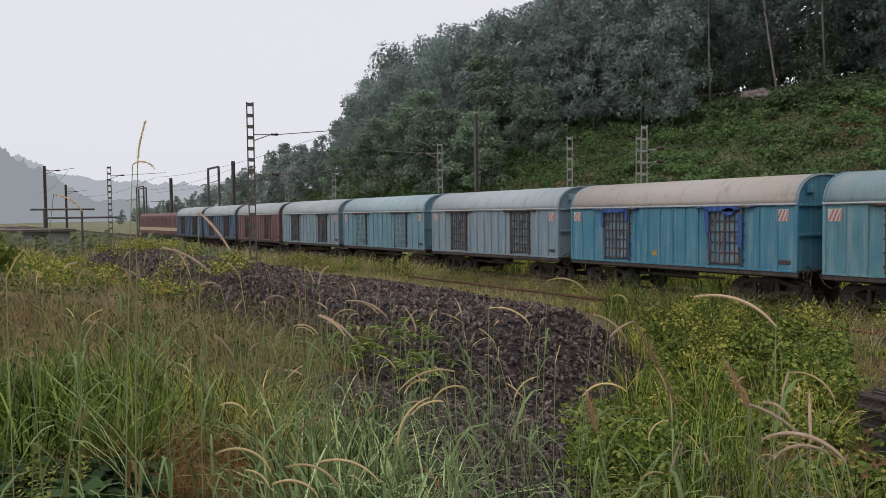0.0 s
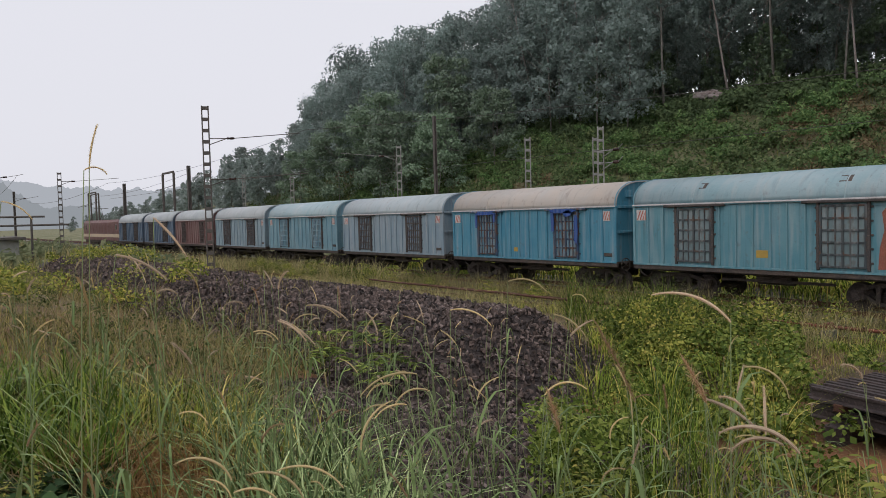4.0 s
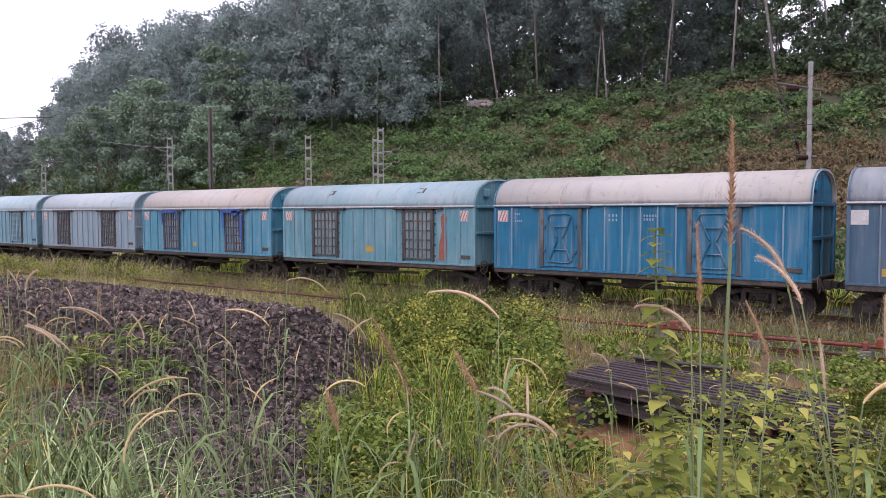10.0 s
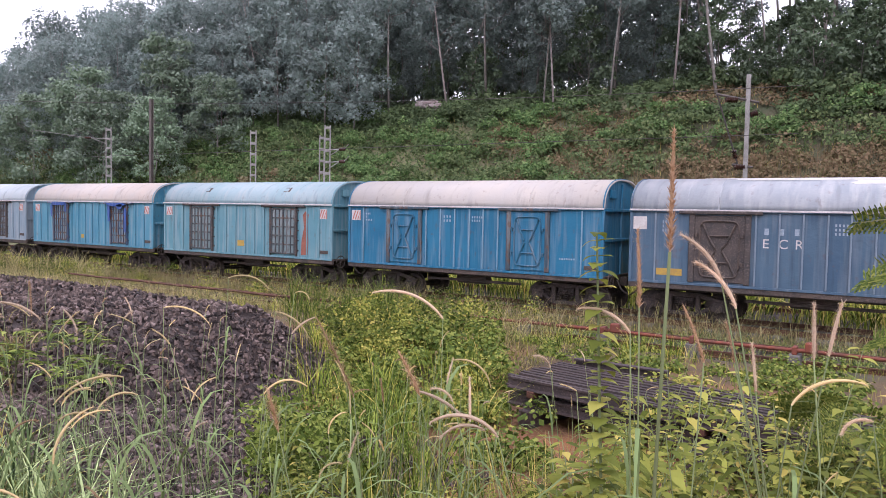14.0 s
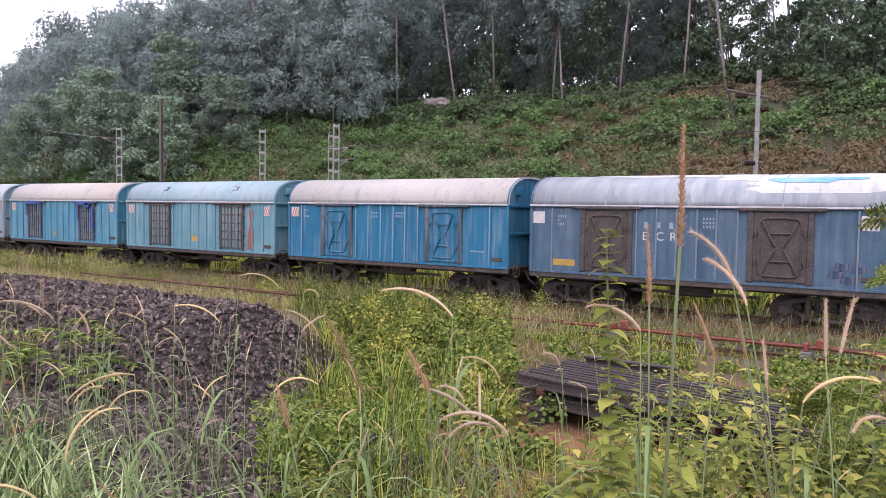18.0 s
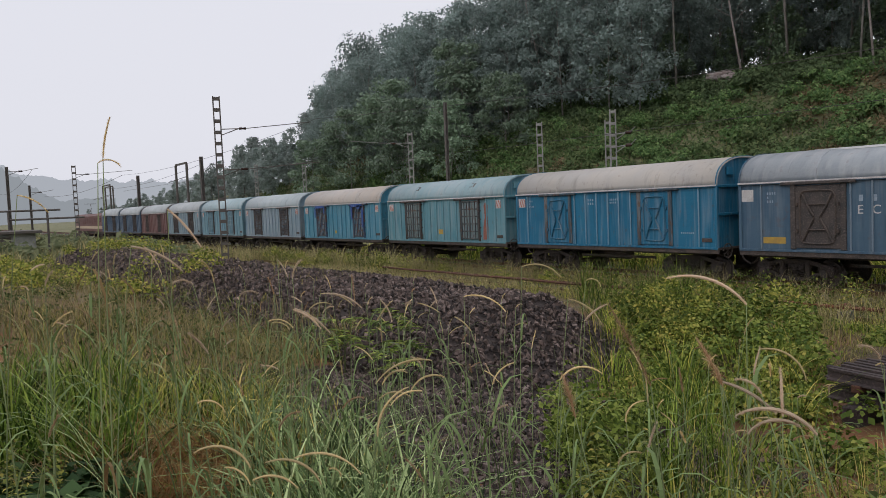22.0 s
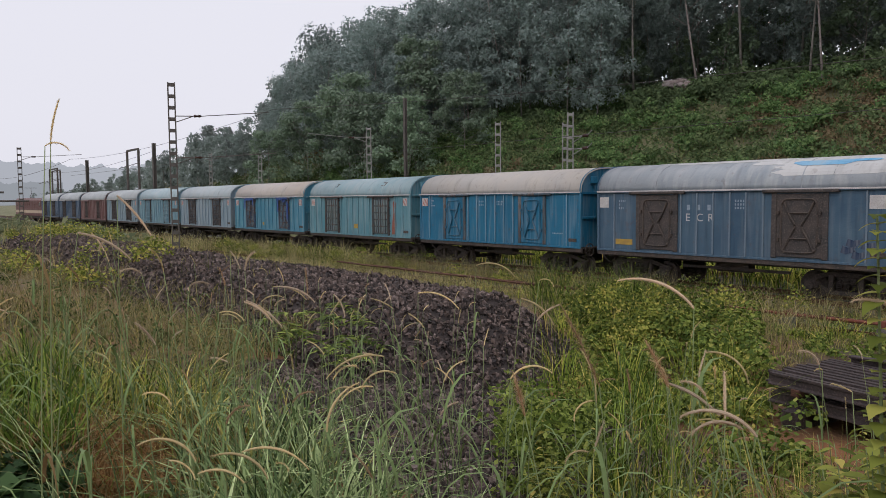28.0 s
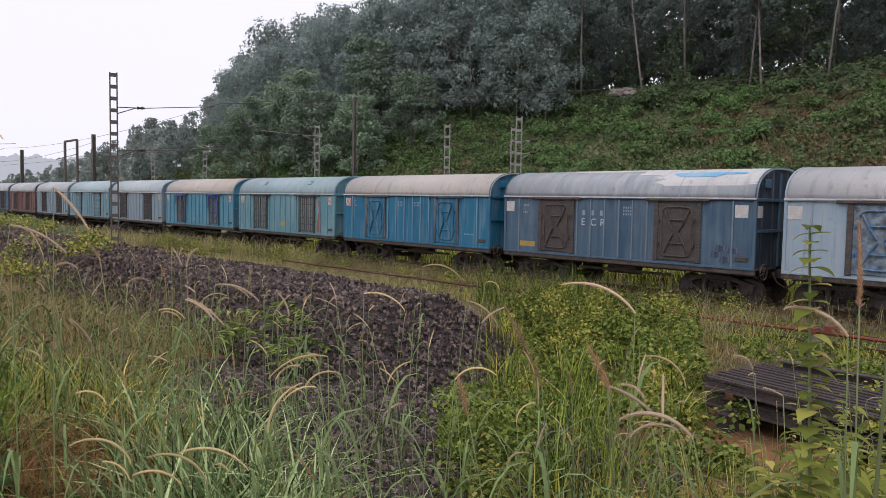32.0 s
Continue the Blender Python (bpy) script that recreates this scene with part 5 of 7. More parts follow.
def tuft_grass(name, label, cx, cy, each, spread, h0, h1, w0, w1, bend, material, seed, seg=5):
    """Tufts whose blades lean outwards from a common foot."""
    rng = np.random.default_rng(seed)
    k = len(cx)
    dx, dy = rng.normal(0, spread, (k, each)), rng.normal(0, spread, (k, each))
    x, y = (cx[:, None] + dx).ravel(), (cy[:, None] + dy).ravel()
    size = np.repeat(rng.uniform(0.7, 1.1, k), each)
    n = k * each
    h = rng.uniform(h0, h1, n) * size
    me = blade_mesh(name, x, y, h, rng.uniform(w0, w1, n), rng.uniform(0.15, bend, n), rng, material, seg, None, np.arctan2(dy, dx).ravel() + rng.normal(0, 0.7, n))
    return tagged(new(name, me), label, "grass", kind="stuff")


def sow():
    rng = np.random.default_rng(41)
    # the lush corner on the bench
    x, y = polar(rng, 66, 78, 99, 4.9, 7.6)
    tuft_grass("grass", "lush fresh green grass in the foreground", x, y, 34, 0.10, 0.45, 0.95, 0.012, 0.024, 1.0, BLADE_LUSH, 1)
    x, y = polar(rng, 26, 68, 80, 6.0, 8.0)
    tuft_grass("grass", "fresh green grass tufts", x, y, 26, 0.10, 0.35, 0.75, 0.010, 0.02, 1.1, BLADE_FRESH, 31)
    # short dead litter round the bare patch, with red-brown leaves
    x, y = polar(rng, 85, 69, 83, 4.3, 6.0, 1.0)
    tuft_grass("grass", "rust coloured dead grass clump", x, y, 60, 0.17, 0.16, 0.45, 0.006, 0.015, 1.6, BLADE_RUST, 16)
    x, y = polar(rng, 16, 62, 72, 4.0, 5.4, 1.0)
    tuft_grass("grass", "short mixed grass round the dead clump", x, y, 24, 0.12, 0.2, 0.5, 0.006, 0.013, 1.5, BLADE, 35)
    x, y = polar(rng, 22, 68, 84, 4.4, 6.0, 1.0)
    tuft_grass("grass", "green and straw tufts in the dead clump", x, y, 14, 0.1, 0.3, 0.6, 0.008, 0.016, 1.4, BLADE_LUSH, 46)
    # glaucous tufts with arching blades before the heap
    x, y = off_heap(*polar(rng, 58, 56, 69, 3.5, 6.2, 1.0), 0.5)
    tuft_grass("grass", "tall bluish green grass tufts", x, y, 16, 0.09, 0.5, 1.0, 0.013, 0.024, 1.5, BLADE_BLUE, 2)
    x, y = off_heap(*polar(rng, 11, 48, 57, 3.3, 4.3, 1.0), 0.5)
    tuft_grass("grass", "low bluish grass at the foot of the heap", x, y, 12, 0.09, 0.3, 0.6, 0.012, 0.022, 1.6, BLADE_BLUE, 36)
    x, y = off_heap(*polar(rng, 46, 57, 75, 4.6, 8.5, 1.0), 0.4)
    tuft_grass("grass", "mixed green and straw coloured grass", x, y, 20, 0.14, 0.4, 0.85, 0.010, 0.02, 1.5, BLADE, 3)
    x, y = off_heap(*polar(rng, 60, 57, 96, 4.5, 9.5), 0.4)
    tuft_grass("grass", "dead straw coloured grass", x, y, 20, 0.12, 0.35, 0.85, 0.004, 0.010, 1.5, BLADE_DRY, 6)
    # tall thin grass over the red soil beside the heap
    x, y = off_heap(*polar(rng, 58, 34, 44, 5.8, 12.5, 1.0), 0.5)
    tuft_grass("grass", "tall fresh green grass beside the heap", x, y, 20, 0.10, 0.6, 1.2, 0.008, 0.016, 0.7, BLADE_LUSH, 4)
    x, y = off_heap(*polar(rng, 40, 24, 40, 3.6, 8.0, 1.0))
    tuft_grass("grass", "tall fresh green grass over red soil", x, y, 14, 0.09, 0.45, 1.0, 0.009, 0.017, 0.8, BLADE_FRESH, 30)
    x, y = off_heap(*polar(rng, 26, 2, 30, 3.2, 8.5, 1.0))
    tuft_grass("grass", "thin grass among the weeds", x, y, 14, 0.12, 0.4, 1.0, 0.005, 0.011, 0.9, BLADE, 5)
    x, y = off_heap(*polar(rng, 95, 8, 42, 3.2, 9.0))
    tuft_grass("grass", "dead straw coloured grass", x, y, 16, 0.16, 0.15, 0.5, 0.004, 0.009, 1.7, BLADE_DRY, 28)
    x, y = off_heap(*polar(rng, 60, 8, 40, 3.2, 8.0))
    tuft_grass("grass", "rust coloured dead grass", x, y, 18, 0.18, 0.08, 0.28, 0.004, 0.011, 1.8, BLADE_RUST, 29)
    x, y = off_heap(*polar(rng, 70, 20, 37, 5.8, 9.2, 1.0))
    tuft_grass("grass", "flattened straw on the red soil", x, y, 22, 0.2, 0.06, 0.26, 0.005, 0.012, 2.0, BLADE_DRY, 49, 3)
    # long thin stems that lean across the grass
    x, y = polar(rng, 150, 55, 80, 3.4, 8.0)
    k = len(x)
    me = blade_mesh("grass", x, y, rng.uniform(0.8, 1.5, k), rng.uniform(0.004, 0.009, k), rng.uniform(0.35, 0.9, k), rng, BLADE_BLUE, 6, None, rng.normal(math.radians(-125), 0.45, k))
    tagged(new("grass", me), "long thin grass stems leaning one way", "grass", kind="stuff")
    x, y = polar(rng, 70, 30, 56, 3.3, 6.5)
    grass("grass", "long thin bents standing singly", x, y, 0.8, 1.4, 0.004, 0.008, 0.5, BLADE_BLUE, 13, 5)
    # the seeding field on the bench: a haze of fine straw panicles over olive stems
    x, y = polar(rng, 4200, 66, 99, 6.5, 17.0, 1.1)
    grass("grass", "fine straw coloured panicles over the bench", x, y, 0.5, 1.0, 0.004, 0.009, 1.1, BLADE_PALE, 37, 4)
    x, y = polar(rng, 170, 66, 97, 6.5, 17.0, 1.1)
    tuft_grass("grass", "olive grass tufts on the bench", x, y, 18, 0.2, 0.3, 0.75, 0.008, 0.018, 1.3, BLADE, 32, 4)
    n = 9000
    x, y = -12 - 50 * rng.uniform(0, 1, n) ** 1.2, rng.uniform(-5, 6.6, n)
    grass("grass", "olive and straw coloured grass beside the heap", x, y, 0.4, 0.95, 0.010, 0.024, 1.5, BLADE_PALE, 14, 4)
    x, y = polar(rng, 260, 100, 358, 1.8, 18.0, 0.8)
    tuft_grass("grass", "low grass tufts on the bench", x, y, 16, 0.2, 0.15, 0.45, 0.008, 0.018, 1.4, BLADE_FRESH, 34, 3)
    x, y = polar(rng, 2500, 99, 360, 1.6, 16.0)
    grass("grass", "grass on the bench of ground", x, y, 0.2, 0.6, 0.006, 0.012, 0.9, BLADE_FRESH, 12, 3)
    # grass that has run over the near flank of the heap
    k = 120
    x, y = -11.5 - 32 * rng.uniform(0, 1, k) ** 1.3, rng.uniform(4.4, 6.6, k)
    tuft_grass("grass", "straw and olive grass on the flank of the heap", x, y, 16, 0.15, 0.35, 0.7, 0.007, 0.015, 1.3, BLADE, 21, 4)
    x, y = -12 - 26 * rng.uniform(0, 1, 110) ** 1.3, rng.uniform(4.2, 6.6, 110)
    tuft_grass("grass", "dead straw coloured grass", x, y, 14, 0.14, 0.4, 0.75, 0.006, 0.012, 1.5, BLADE_DRY, 22, 4)
    n = 900
    x, y = -16 - 32 * rng.uniform(0, 1, n), rng.uniform(7.0, 10.5, n)
    grass("grass", "thin grass growing on the heap", x, y, 0.2, 0.5, 0.006, 0.012, 0.9, BLADE, 15, 3)
    # short yellowish turf between the heap and the rodding
    n = 17000
    x, y = -6.5 - 50 * rng.uniform(0, 1, n) ** 1.2, rng.uniform(10.8, 17.3, n)
    grass("grass", "short yellowish turf behind the heap", x, y, 0.14, 0.36, 0.010, 0.02, 1.4, BLADE_PALE, 7, 3)
    n = 9000
    x, y = -6.5 - 50 * rng.uniform(0, 1, n) ** 1.2, rng.uniform(10.8, 17.3, n)
    grass("grass", "short green turf behind the heap", x, y, 0.12, 0.34, 0.010, 0.02, 1.3, BLADE, 40, 3)
    n = 11000
    x, y = -9 - 50 * rng.uniform(0, 1, n) ** 1.1, rng.uniform(17.8, 22.0, n)
    grass("grass", "seeding straw coloured grass by the rails", x, y, 0.35, 0.85, 0.009, 0.02, 1.2, BLADE_PALE, 23, 3)
    x, y = rng.uniform(-50, -8, 330), rng.uniform(18.0, 21.6, 330)
    tuft_grass("grass", "green grass tufts by the rails", x, y, 20, 0.2, 0.4, 0.9, 0.01, 0.022, 1.0, BLADE, 24, 4)
    x, y = rng.uniform(-9, 8, 5200), rng.uniform(12.2, 22.2, 5200)
    grass("grass", "fresh grass between the tracks", x, y, 0.12, 0.42, 0.007, 0.015, 1.0, BLADE_FRESH, 8, 3)
    x, y = rng.uniform(-9, 5, 120), rng.uniform(17.9, 21.9, 120)
    tuft_grass("grass", "greyish grass tufts by the rails", x, y, 22, 0.14, 0.3, 0.7, 0.008, 0.016, 0.9, BLADE_BLUE, 19, 4)
    n = 7000
    x, y = rng.uniform(-34, 5, n), rng.uniform(20.0, 22.1, n)
    grass("grass", "tall seeding grass before the wheels", x, y, 0.6, 1.35, 0.008, 0.018, 0.9, BLADE_PALE, 43, 4)
    x, y = rng.uniform(-30, 5, 90), rng.uniform(19.6, 22.0, 90)
    tuft_grass("grass", "dead stems before the wheels", x, y, 16, 0.2, 0.4, 0.95, 0.006, 0.014, 1.2, BLADE_DRY, 44, 4)
    x, y = rng.uniform(-9, 9, 9000), rng.uniform(17.7, 22.0, 9000)
    grass("grass", "fine grass over the disused track", x, y, 0.2, 0.5, 0.006, 0.013, 1.0, BLADE_FRESH, 45, 3)
    n = 5200
    x, y = -9 - 26 * rng.uniform(0, 1, n), rng.uniform(16.3, 17.5, n)
    grass("grass", "seeding grass before the rodding", x, y, 0.3, 0.62, 0.009, 0.018, 1.2, BLADE_PALE, 41, 3)
    x, y = rng.uniform(-20, -4, 60), rng.uniform(15.5, 17.2, 60)
    tuft_grass("grass", "green tufts before the rodding", x, y, 20, 0.16, 0.3, 0.75, 0.009, 0.018, 1.1, BLADE_FRESH, 42, 4)
    x, y = polar(rng, 30, 36.5, 44.5, 18.0, 23.0, 1.0)
    tuft_grass("grass", "tall reedy grass clumps before the train", x, y, 26, 0.14, 0.9, 1.9, 0.010, 0.02, 0.8, BLADE_LUSH, 47, 4)
    x, y = polar(rng, 26, 24, 38, 16.5, 20.5, 1.0)
    tuft_grass("grass", "seeding straw tufts before the train", x, y, 22, 0.16, 0.6, 1.4, 0.008, 0.016, 1.0, BLADE_PALE, 48, 4)
    # a few taller stands by the heap's end and along the siding
    x, y = polar(rng, 46, 29, 43, 9.5, 17.0, 1.0)
    tuft_grass("grass", "fresh tall tufts before the siding", x, y, 26, 0.14, 0.6, 1.2, 0.009, 0.018, 0.9, BLADE_FRESH, 18, 4)
    a, y = np.radians(rng.uniform(57.5, 79, 270)), rng.uniform(17.9, 21.0, 270)
    tuft_grass("grass", "rank yellowish grass along the siding", -y * np.tan(a), y, 20, 0.3, 0.8, 1.7, 0.016, 0.034, 1.1, BLADE_PALE, 26, 3)
    x, y = rng.uniform(-48, 10, 800), rng.uniform(25.7, 33.0, 800)
    tuft_grass("grass", "grass tufts on the far shoulder of the track", x, y, 16, 0.25, 0.7, 1.3, 0.03, 0.06, 0.9, BLADE_FRESH, 25, 3)
    x, y = rng.uniform(-60, 14, 12000), rng.uniform(25.0, 36.5, 12000)
    grass("grass", "grass beyond the train", x, y, 0.3, 0.8, 0.015, 0.03, 0.8, BLADE_FRESH, 9, 2)
    x, y = rng.uniform(-100, 16, 9000), rng.uniform(36, 60, 9000)
    grass("grass", "long grass on the bank", x, y, 0.5, 1.3, 0.02, 0.045, 0.8, BLADE, 10, 2)
    n = 16000
    x, y = rng.uniform(-26, 13, n), rng.uniform(40.0, 52.5, n)
    grass("grass", "brown dead stems standing on the bank", x, y, 0.7, 1.5, 0.018, 0.04, 0.35, LEAF_DRY, 27, 2)
    n = 12000
    x, y = -45 - 110 * rng.uniform(0, 1, n) ** 1.5, rng.uniform(-8, 21.5, n)
    grass("grass", "far tall grass along the line", x, y, 0.6, 1.4, 0.03, 0.07, 0.7, BLADE_PALE, 11, 2)


sow()


def mound_leaves(name, label, category, places, leaves, leaf, material, seed, tall=1.0):
    """Broad overlapping leaves that cover low mounds."""
    rng = np.random.default_rng(seed)
    pts, out = [], []
    for x, y, z, r in places:
        d = rng.normal(size=(leaves, 3))
        d[:, 2] = np.abs(d[:, 2]) * 1.1
        d /= np.linalg.norm(d, axis=1)[:, None]
        pts.append(np.array([x, y, z]) + d * (r * rng.uniform(0.7, 1.12, leaves))[:, None] * np.array([1, 1, tall]))
        out.append(d)
    v, f = leaf_shell(np.concatenate(pts), np.concatenate(out) + np.array([0, 0, 0.5]), leaf, rng, 1.25, 0.4, True)
    return tagged(new(name, arrays(name, v, f, material)), label, category, kind="stuff")


def fan(rng, n, a0, a1, r0, r1):
    """Single places in a fan round the bench."""
    for _ in range(n):
        a, r = radians(rng.uniform(a0, a1)), rng.uniform(r0, r1)
        yield -math.sin(a) * r, math.cos(a) * r


def on_stack(x, y):
    return -5.3 < x < 1.4 and abs(y - 10.75 + 0.176 * (x + 4.95)) < 1.25


def creepers():
    rng = random.Random(23)
    lush, pale = [], []
    # the creeper mound between the heap and the stack of rails
    for x, y in fan(rng, 250, 28, 41, 10.3, 16.5):
        if heap_z(x, y) < ground_z(x, y) and not on_stack(x, y):
            h = 0.6 * max(0.0, 1 - ((x + 7.7) / 3.0) ** 2) * smooth01(9.0, 13.0, y) + 0.12 * noise.noise((x, y, 2.0))
            (lush if noise.noise((x * 0.6, y * 0.6, 1)) > -0.1 else pale).append((x, y, ground_z(x, y) + max(0.0, h) + rng.uniform(-0.1, 0.15), rng.uniform(0.12, 0.4)))
    # low creepers beyond the stack, and a few that climb it
    for x, y in fan(rng, 420, 3, 30, 11.5, 21.0):
        if y < 21.4 and not on_stack(x, y) and noise.noise((x * 0.4, y * 0.4, 1)) > -0.2:
            lush.append((x, y, ground_z(x, y) - 0.04, rng.uniform(0.12, 0.3)))
    for _ in range(46):
        x = rng.uniform(-3.4, 1.4)
        y = 10.75 - 0.176 * (x + 4.95) + rng.uniform(-1.2, 1.1)
        pale.append((x, y, 0.62, rng.uniform(0.1, 0.26)))
    for x, y in fan(rng, 14, 25, 31, 8.6, 9.6):
        lush.append((x, y, ground_z(x, y) + 0.05, rng.uniform(0.14, 0.34)))
    for _ in range(16):
        x, y = rng.uniform(-6.3, -4.4), rng.uniform(9.0, 10.0)
        lush.append((x, y, ground_z(x, y) + rng.uniform(0.0, 0.25), rng.uniform(0.15, 0.32)))
    mound_leaves("creeper", "lush broad-leaved creepers over low mounds", "creeper", lush, 80, 0.062, LEAF_LUSH, 31)
    mound_leaves("creeper", "pale green creepers among the dark ones", "creeper", pale, 80, 0.052, LEAF_WEED, 38)
    # bushy small-leaved weeds at the right foot of the heap
    small = [(x, y, top_z(x, y) + rng.uniform(0.0, 0.62), rng.uniform(0.1, 0.26)) for x, y in fan(rng, 100, 38.5, 46.5, 5.4, 8.4)]
    small += [(x, y, ground_z(x, y) + rng.uniform(0.0, 0.25), rng.uniform(0.08, 0.17)) for x, y in fan(rng, 26, 22, 40, 5.5, 8.5)]
    stuff_leaves("weeds", "bushy small-leaved fresh green weeds by the stones", "weeds", small, 70, 0.032, LEAF_SMALL, 32, 0.3, 1.3)
    # weeds along the siding
    tall = [(x, y, ground_z(x, y) + rng.uniform(0.2, 0.6), rng.uniform(0.25, 0.55)) for x, y in ((-9 - 40 * rng.random() ** 1.3, rng.uniform(18.2, 21.4)) for _ in range(70))]
    tall += [(x, y, ground_z(x, y) + rng.uniform(0.1, 0.9), rng.uniform(0.2, 0.45)) for x, y in fan(rng, 90, 30, 42, 14.5, 19.0)]
    tall += [(x, y, ground_z(x, y) + rng.uniform(0.1, 0.8), rng.uniform(0.25, 0.5)) for x, y in ((-yy * math.tan(radians(rng.uniform(57, 68))), yy) for yy in (rng.uniform(17.9, 19.8) for _ in range(70)))]
    stuff_leaves("weeds", "yellow-green bushy weeds along the line", "weeds", tall[::2], 90, 0.05, LEAF_WEED, 34, 0.2, 1.2)
    stuff_leaves("weeds", "dark green bushy weeds along the line", "weeds", tall[1::2], 90, 0.05, LEAF_LUSH, 42, 0.2, 1.2)
    # the corner of the bench: creepers under the lush grass
    low = [(x, y, ground_z(x, y) + 0.04, rng.uniform(0.12, 0.26)) for x, y in fan(rng, 110, 79, 98, 4.0, 5.0)]
    mound_leaves("creeper", "dark ivy-like creeper under the grass", "creeper", low, 34, 0.1, LEAF_IVY, 33, 0.9)
    fresh = [(x, y, ground_z(x, y) + 0.05, rng.uniform(0.1, 0.22)) for x, y in fan(rng, 70, 55, 75, 3.3, 4.5)]
    stuff_leaves("weeds", "small green weeds under the grass", "weeds", fresh, 60, 0.04, LEAF_SMALL, 39, 0.3, 1.2)
    olive = []
    for _ in range(300):
        x, y = -7.5 - 40 * rng.random() ** 1.5, rng.uniform(-3.5, 6.4)
        if heap_z(x, y) < ground_z(x, y) + 0.35 and not (x > -10.5 and y > 3.4):
            olive.append((x, y, top_z(x, y) + 0.1, rng.uniform(0.16, 0.36)))
    bushy = [(x, y, top_z(x, y) + rng.uniform(0.0, 0.4), rng.uniform(0.3, 0.6)) for x, y in fan(rng, 80, 72, 88, 22, 48)]
    plain = [(x, y, ground_z(x, y) + 0.3, rng.uniform(0.8, 1.8)) for x, y in fan(rng, 300, 73, 99, 52, 170) if y < 20]
    stuff_leaves("weeds", "yellow-green bushy weeds along the bench", "weeds", bushy, 110, 0.07, LEAF_WEED, 36, 0.2, 1.1)
    stuff_leaves("scrub", "pale scrub far along the line", "scrub", plain, 60, 0.3, LEAF_FIELD, 37, 0.2, 0.8, True)
    stuff_leaves("weeds", "olive green weeds gone to seed beside the heap", "weeds", olive, 60, 0.045, LEAF_OLIVE, 35, 0.1, 1.2)


creepers()


# ---- seed stalks, weeds and shrubs that stand out ----
HEAD_MATS = {"B": PLUME_RED, "R": PLUME_RED, "P": PLUME_PINK, "S": PLUME, "Y": PLUME}
HEAD_LABELS = {"B": "grass stalk with a loose feathery russet head", "R": "tall grass stalk with a bristly russet seed head", "P": "tall grass stalk with a pinkish seed head",
               "S": "tall grass stalk with an arching straw seed head", "Y": "tall thin grass stalk with yellowed leaves"}
STALKS = []


def stalk(x, y, z, heading, length, a0, a1, kind, rng=random.Random(77)):
    """One grass stalk: a stem from the ground, a bristly head that bows from slope a0 to a1 (degrees from upright)."""
    h = Vector((math.cos(radians(heading)), math.sin(radians(heading)), 0))
    base = Vector((x, y, z))
    foot = Vector((x, y, 0)) - h * rng.uniform(0.02, 0.2) + Vector((rng.uniform(-0.1, 0.1), rng.uniform(-0.05, 0.1), 0))
    foot.z = top_z(foot.x, foot.y)
    th = thing("grass_stalk", Matrix.Translation(foot), HEAD_LABELS[kind], "grass stalk", "grass stalks with seed heads")
    b = base - foot
    rise = max(0.1, b.z)
    pts = []
    for i in range(7):
        s = i / 6
        p = b * s + (Vector((b.x * s * s, b.y * s * s, b.z * s)) - b * s) * 0.5
        pts.append(p)
    part("stem", M().tube(pts, [k * (1.7 if math.hypot(x, y) < 1.6 else 1.0) for k in (0.0034, 0.0032, 0.003, 0.0027, 0.0024, 0.002, 0.0018)], 5), STEM, th, "", smooth=True)
    n, line, p = 16, [], b.copy()
    for i in range(n + 1):
        a = radians(a0 + (a1 - a0) * i / n)
        line.append(p.copy())
        p = p + (h * math.sin(a) + Vector((0, 0, math.cos(a)))) * (length / n)
    thick = 0.024 if kind == "B" else min(0.011, 0.035 * length + 0.003) if kind in "RP" else min(0.008, 0.028 * length + 0.002)
    m = M()
    m.tube(line, [(0.003 if kind == 'B' else thick * (0.6 if kind == "R" else 1)) * (0.2 + 0.4 * math.sin(math.pi * min(1, 0.12 + 0.85 * i / n))) for i in range(n + 1)], 6)
    if kind == "R":
        for k in range(150):
            u = n * (k + rng.random()) / 150.5
            i = int(u)
            c = line[i].lerp(line[i + 1], u - i)
            d = (line[i + 1] - line[i]).normalized()
            w = d.orthogonal().normalized()
            w.rotate(Matrix.Rotation(k * 2.4, 3, d))
            o = (d * 0.75 + w * 0.66).normalized() * max(0.006, length * 0.085) * rng.uniform(0.7, 1.15) * (1.15 - 0.6 * u / n)
            s = d.cross(w) * o.length * 0.13
            m.add([tuple(c), tuple(c + o * 0.45 + s), tuple(c + o), tuple(c + o * 0.45 - s)], [(0, 1, 2, 3)])
    for k in range(220 if kind == "R" else 460 if kind in "PB" else 220):
        u = rng.random() * n * 0.999
        i = int(u)
        c = line[i].lerp(line[i + 1], u - i)
        d = (line[i + 1] - line[i]).normalized()
        o = Vector((rng.gauss(0, 1), rng.gauss(0, 1), rng.gauss(0, 1)))
        o = (o - d * o.dot(d)).normalized()
        bell = math.sin(math.pi * min(1, 0.15 + 0.85 * u / n)) if kind == 'B' else 1.0
        e = c + o * thick * bell * rng.uniform(0.8, 2.0) + d * rng.uniform(0.004, 0.014) * (2.5 if kind == 'B' else 1)
        s = d.cross(o) * 0.0008
        m.add([tuple(c + s), tuple(c - s), tuple(e)], [(0, 1, 2)])
    part("seed_head", m, HEAD_MATS[kind], th, "bristly seed head")
    for k in range(rng.choice((2, 3, 3))):
        s = rng.uniform(0.15, 0.75)
        q = b * s
        a = rng.uniform(0, 6.28)
        o = Vector((math.cos(a), math.sin(a), 0))
        t = Vector((-o.y, o.x, 0))
        w, ln = rng.uniform(0.006, 0.012), min(0.55, rise * 0.6) * rng.uniform(0.6, 1.1)
        v, f = [], []
        for i in range(7):
            u = i / 6
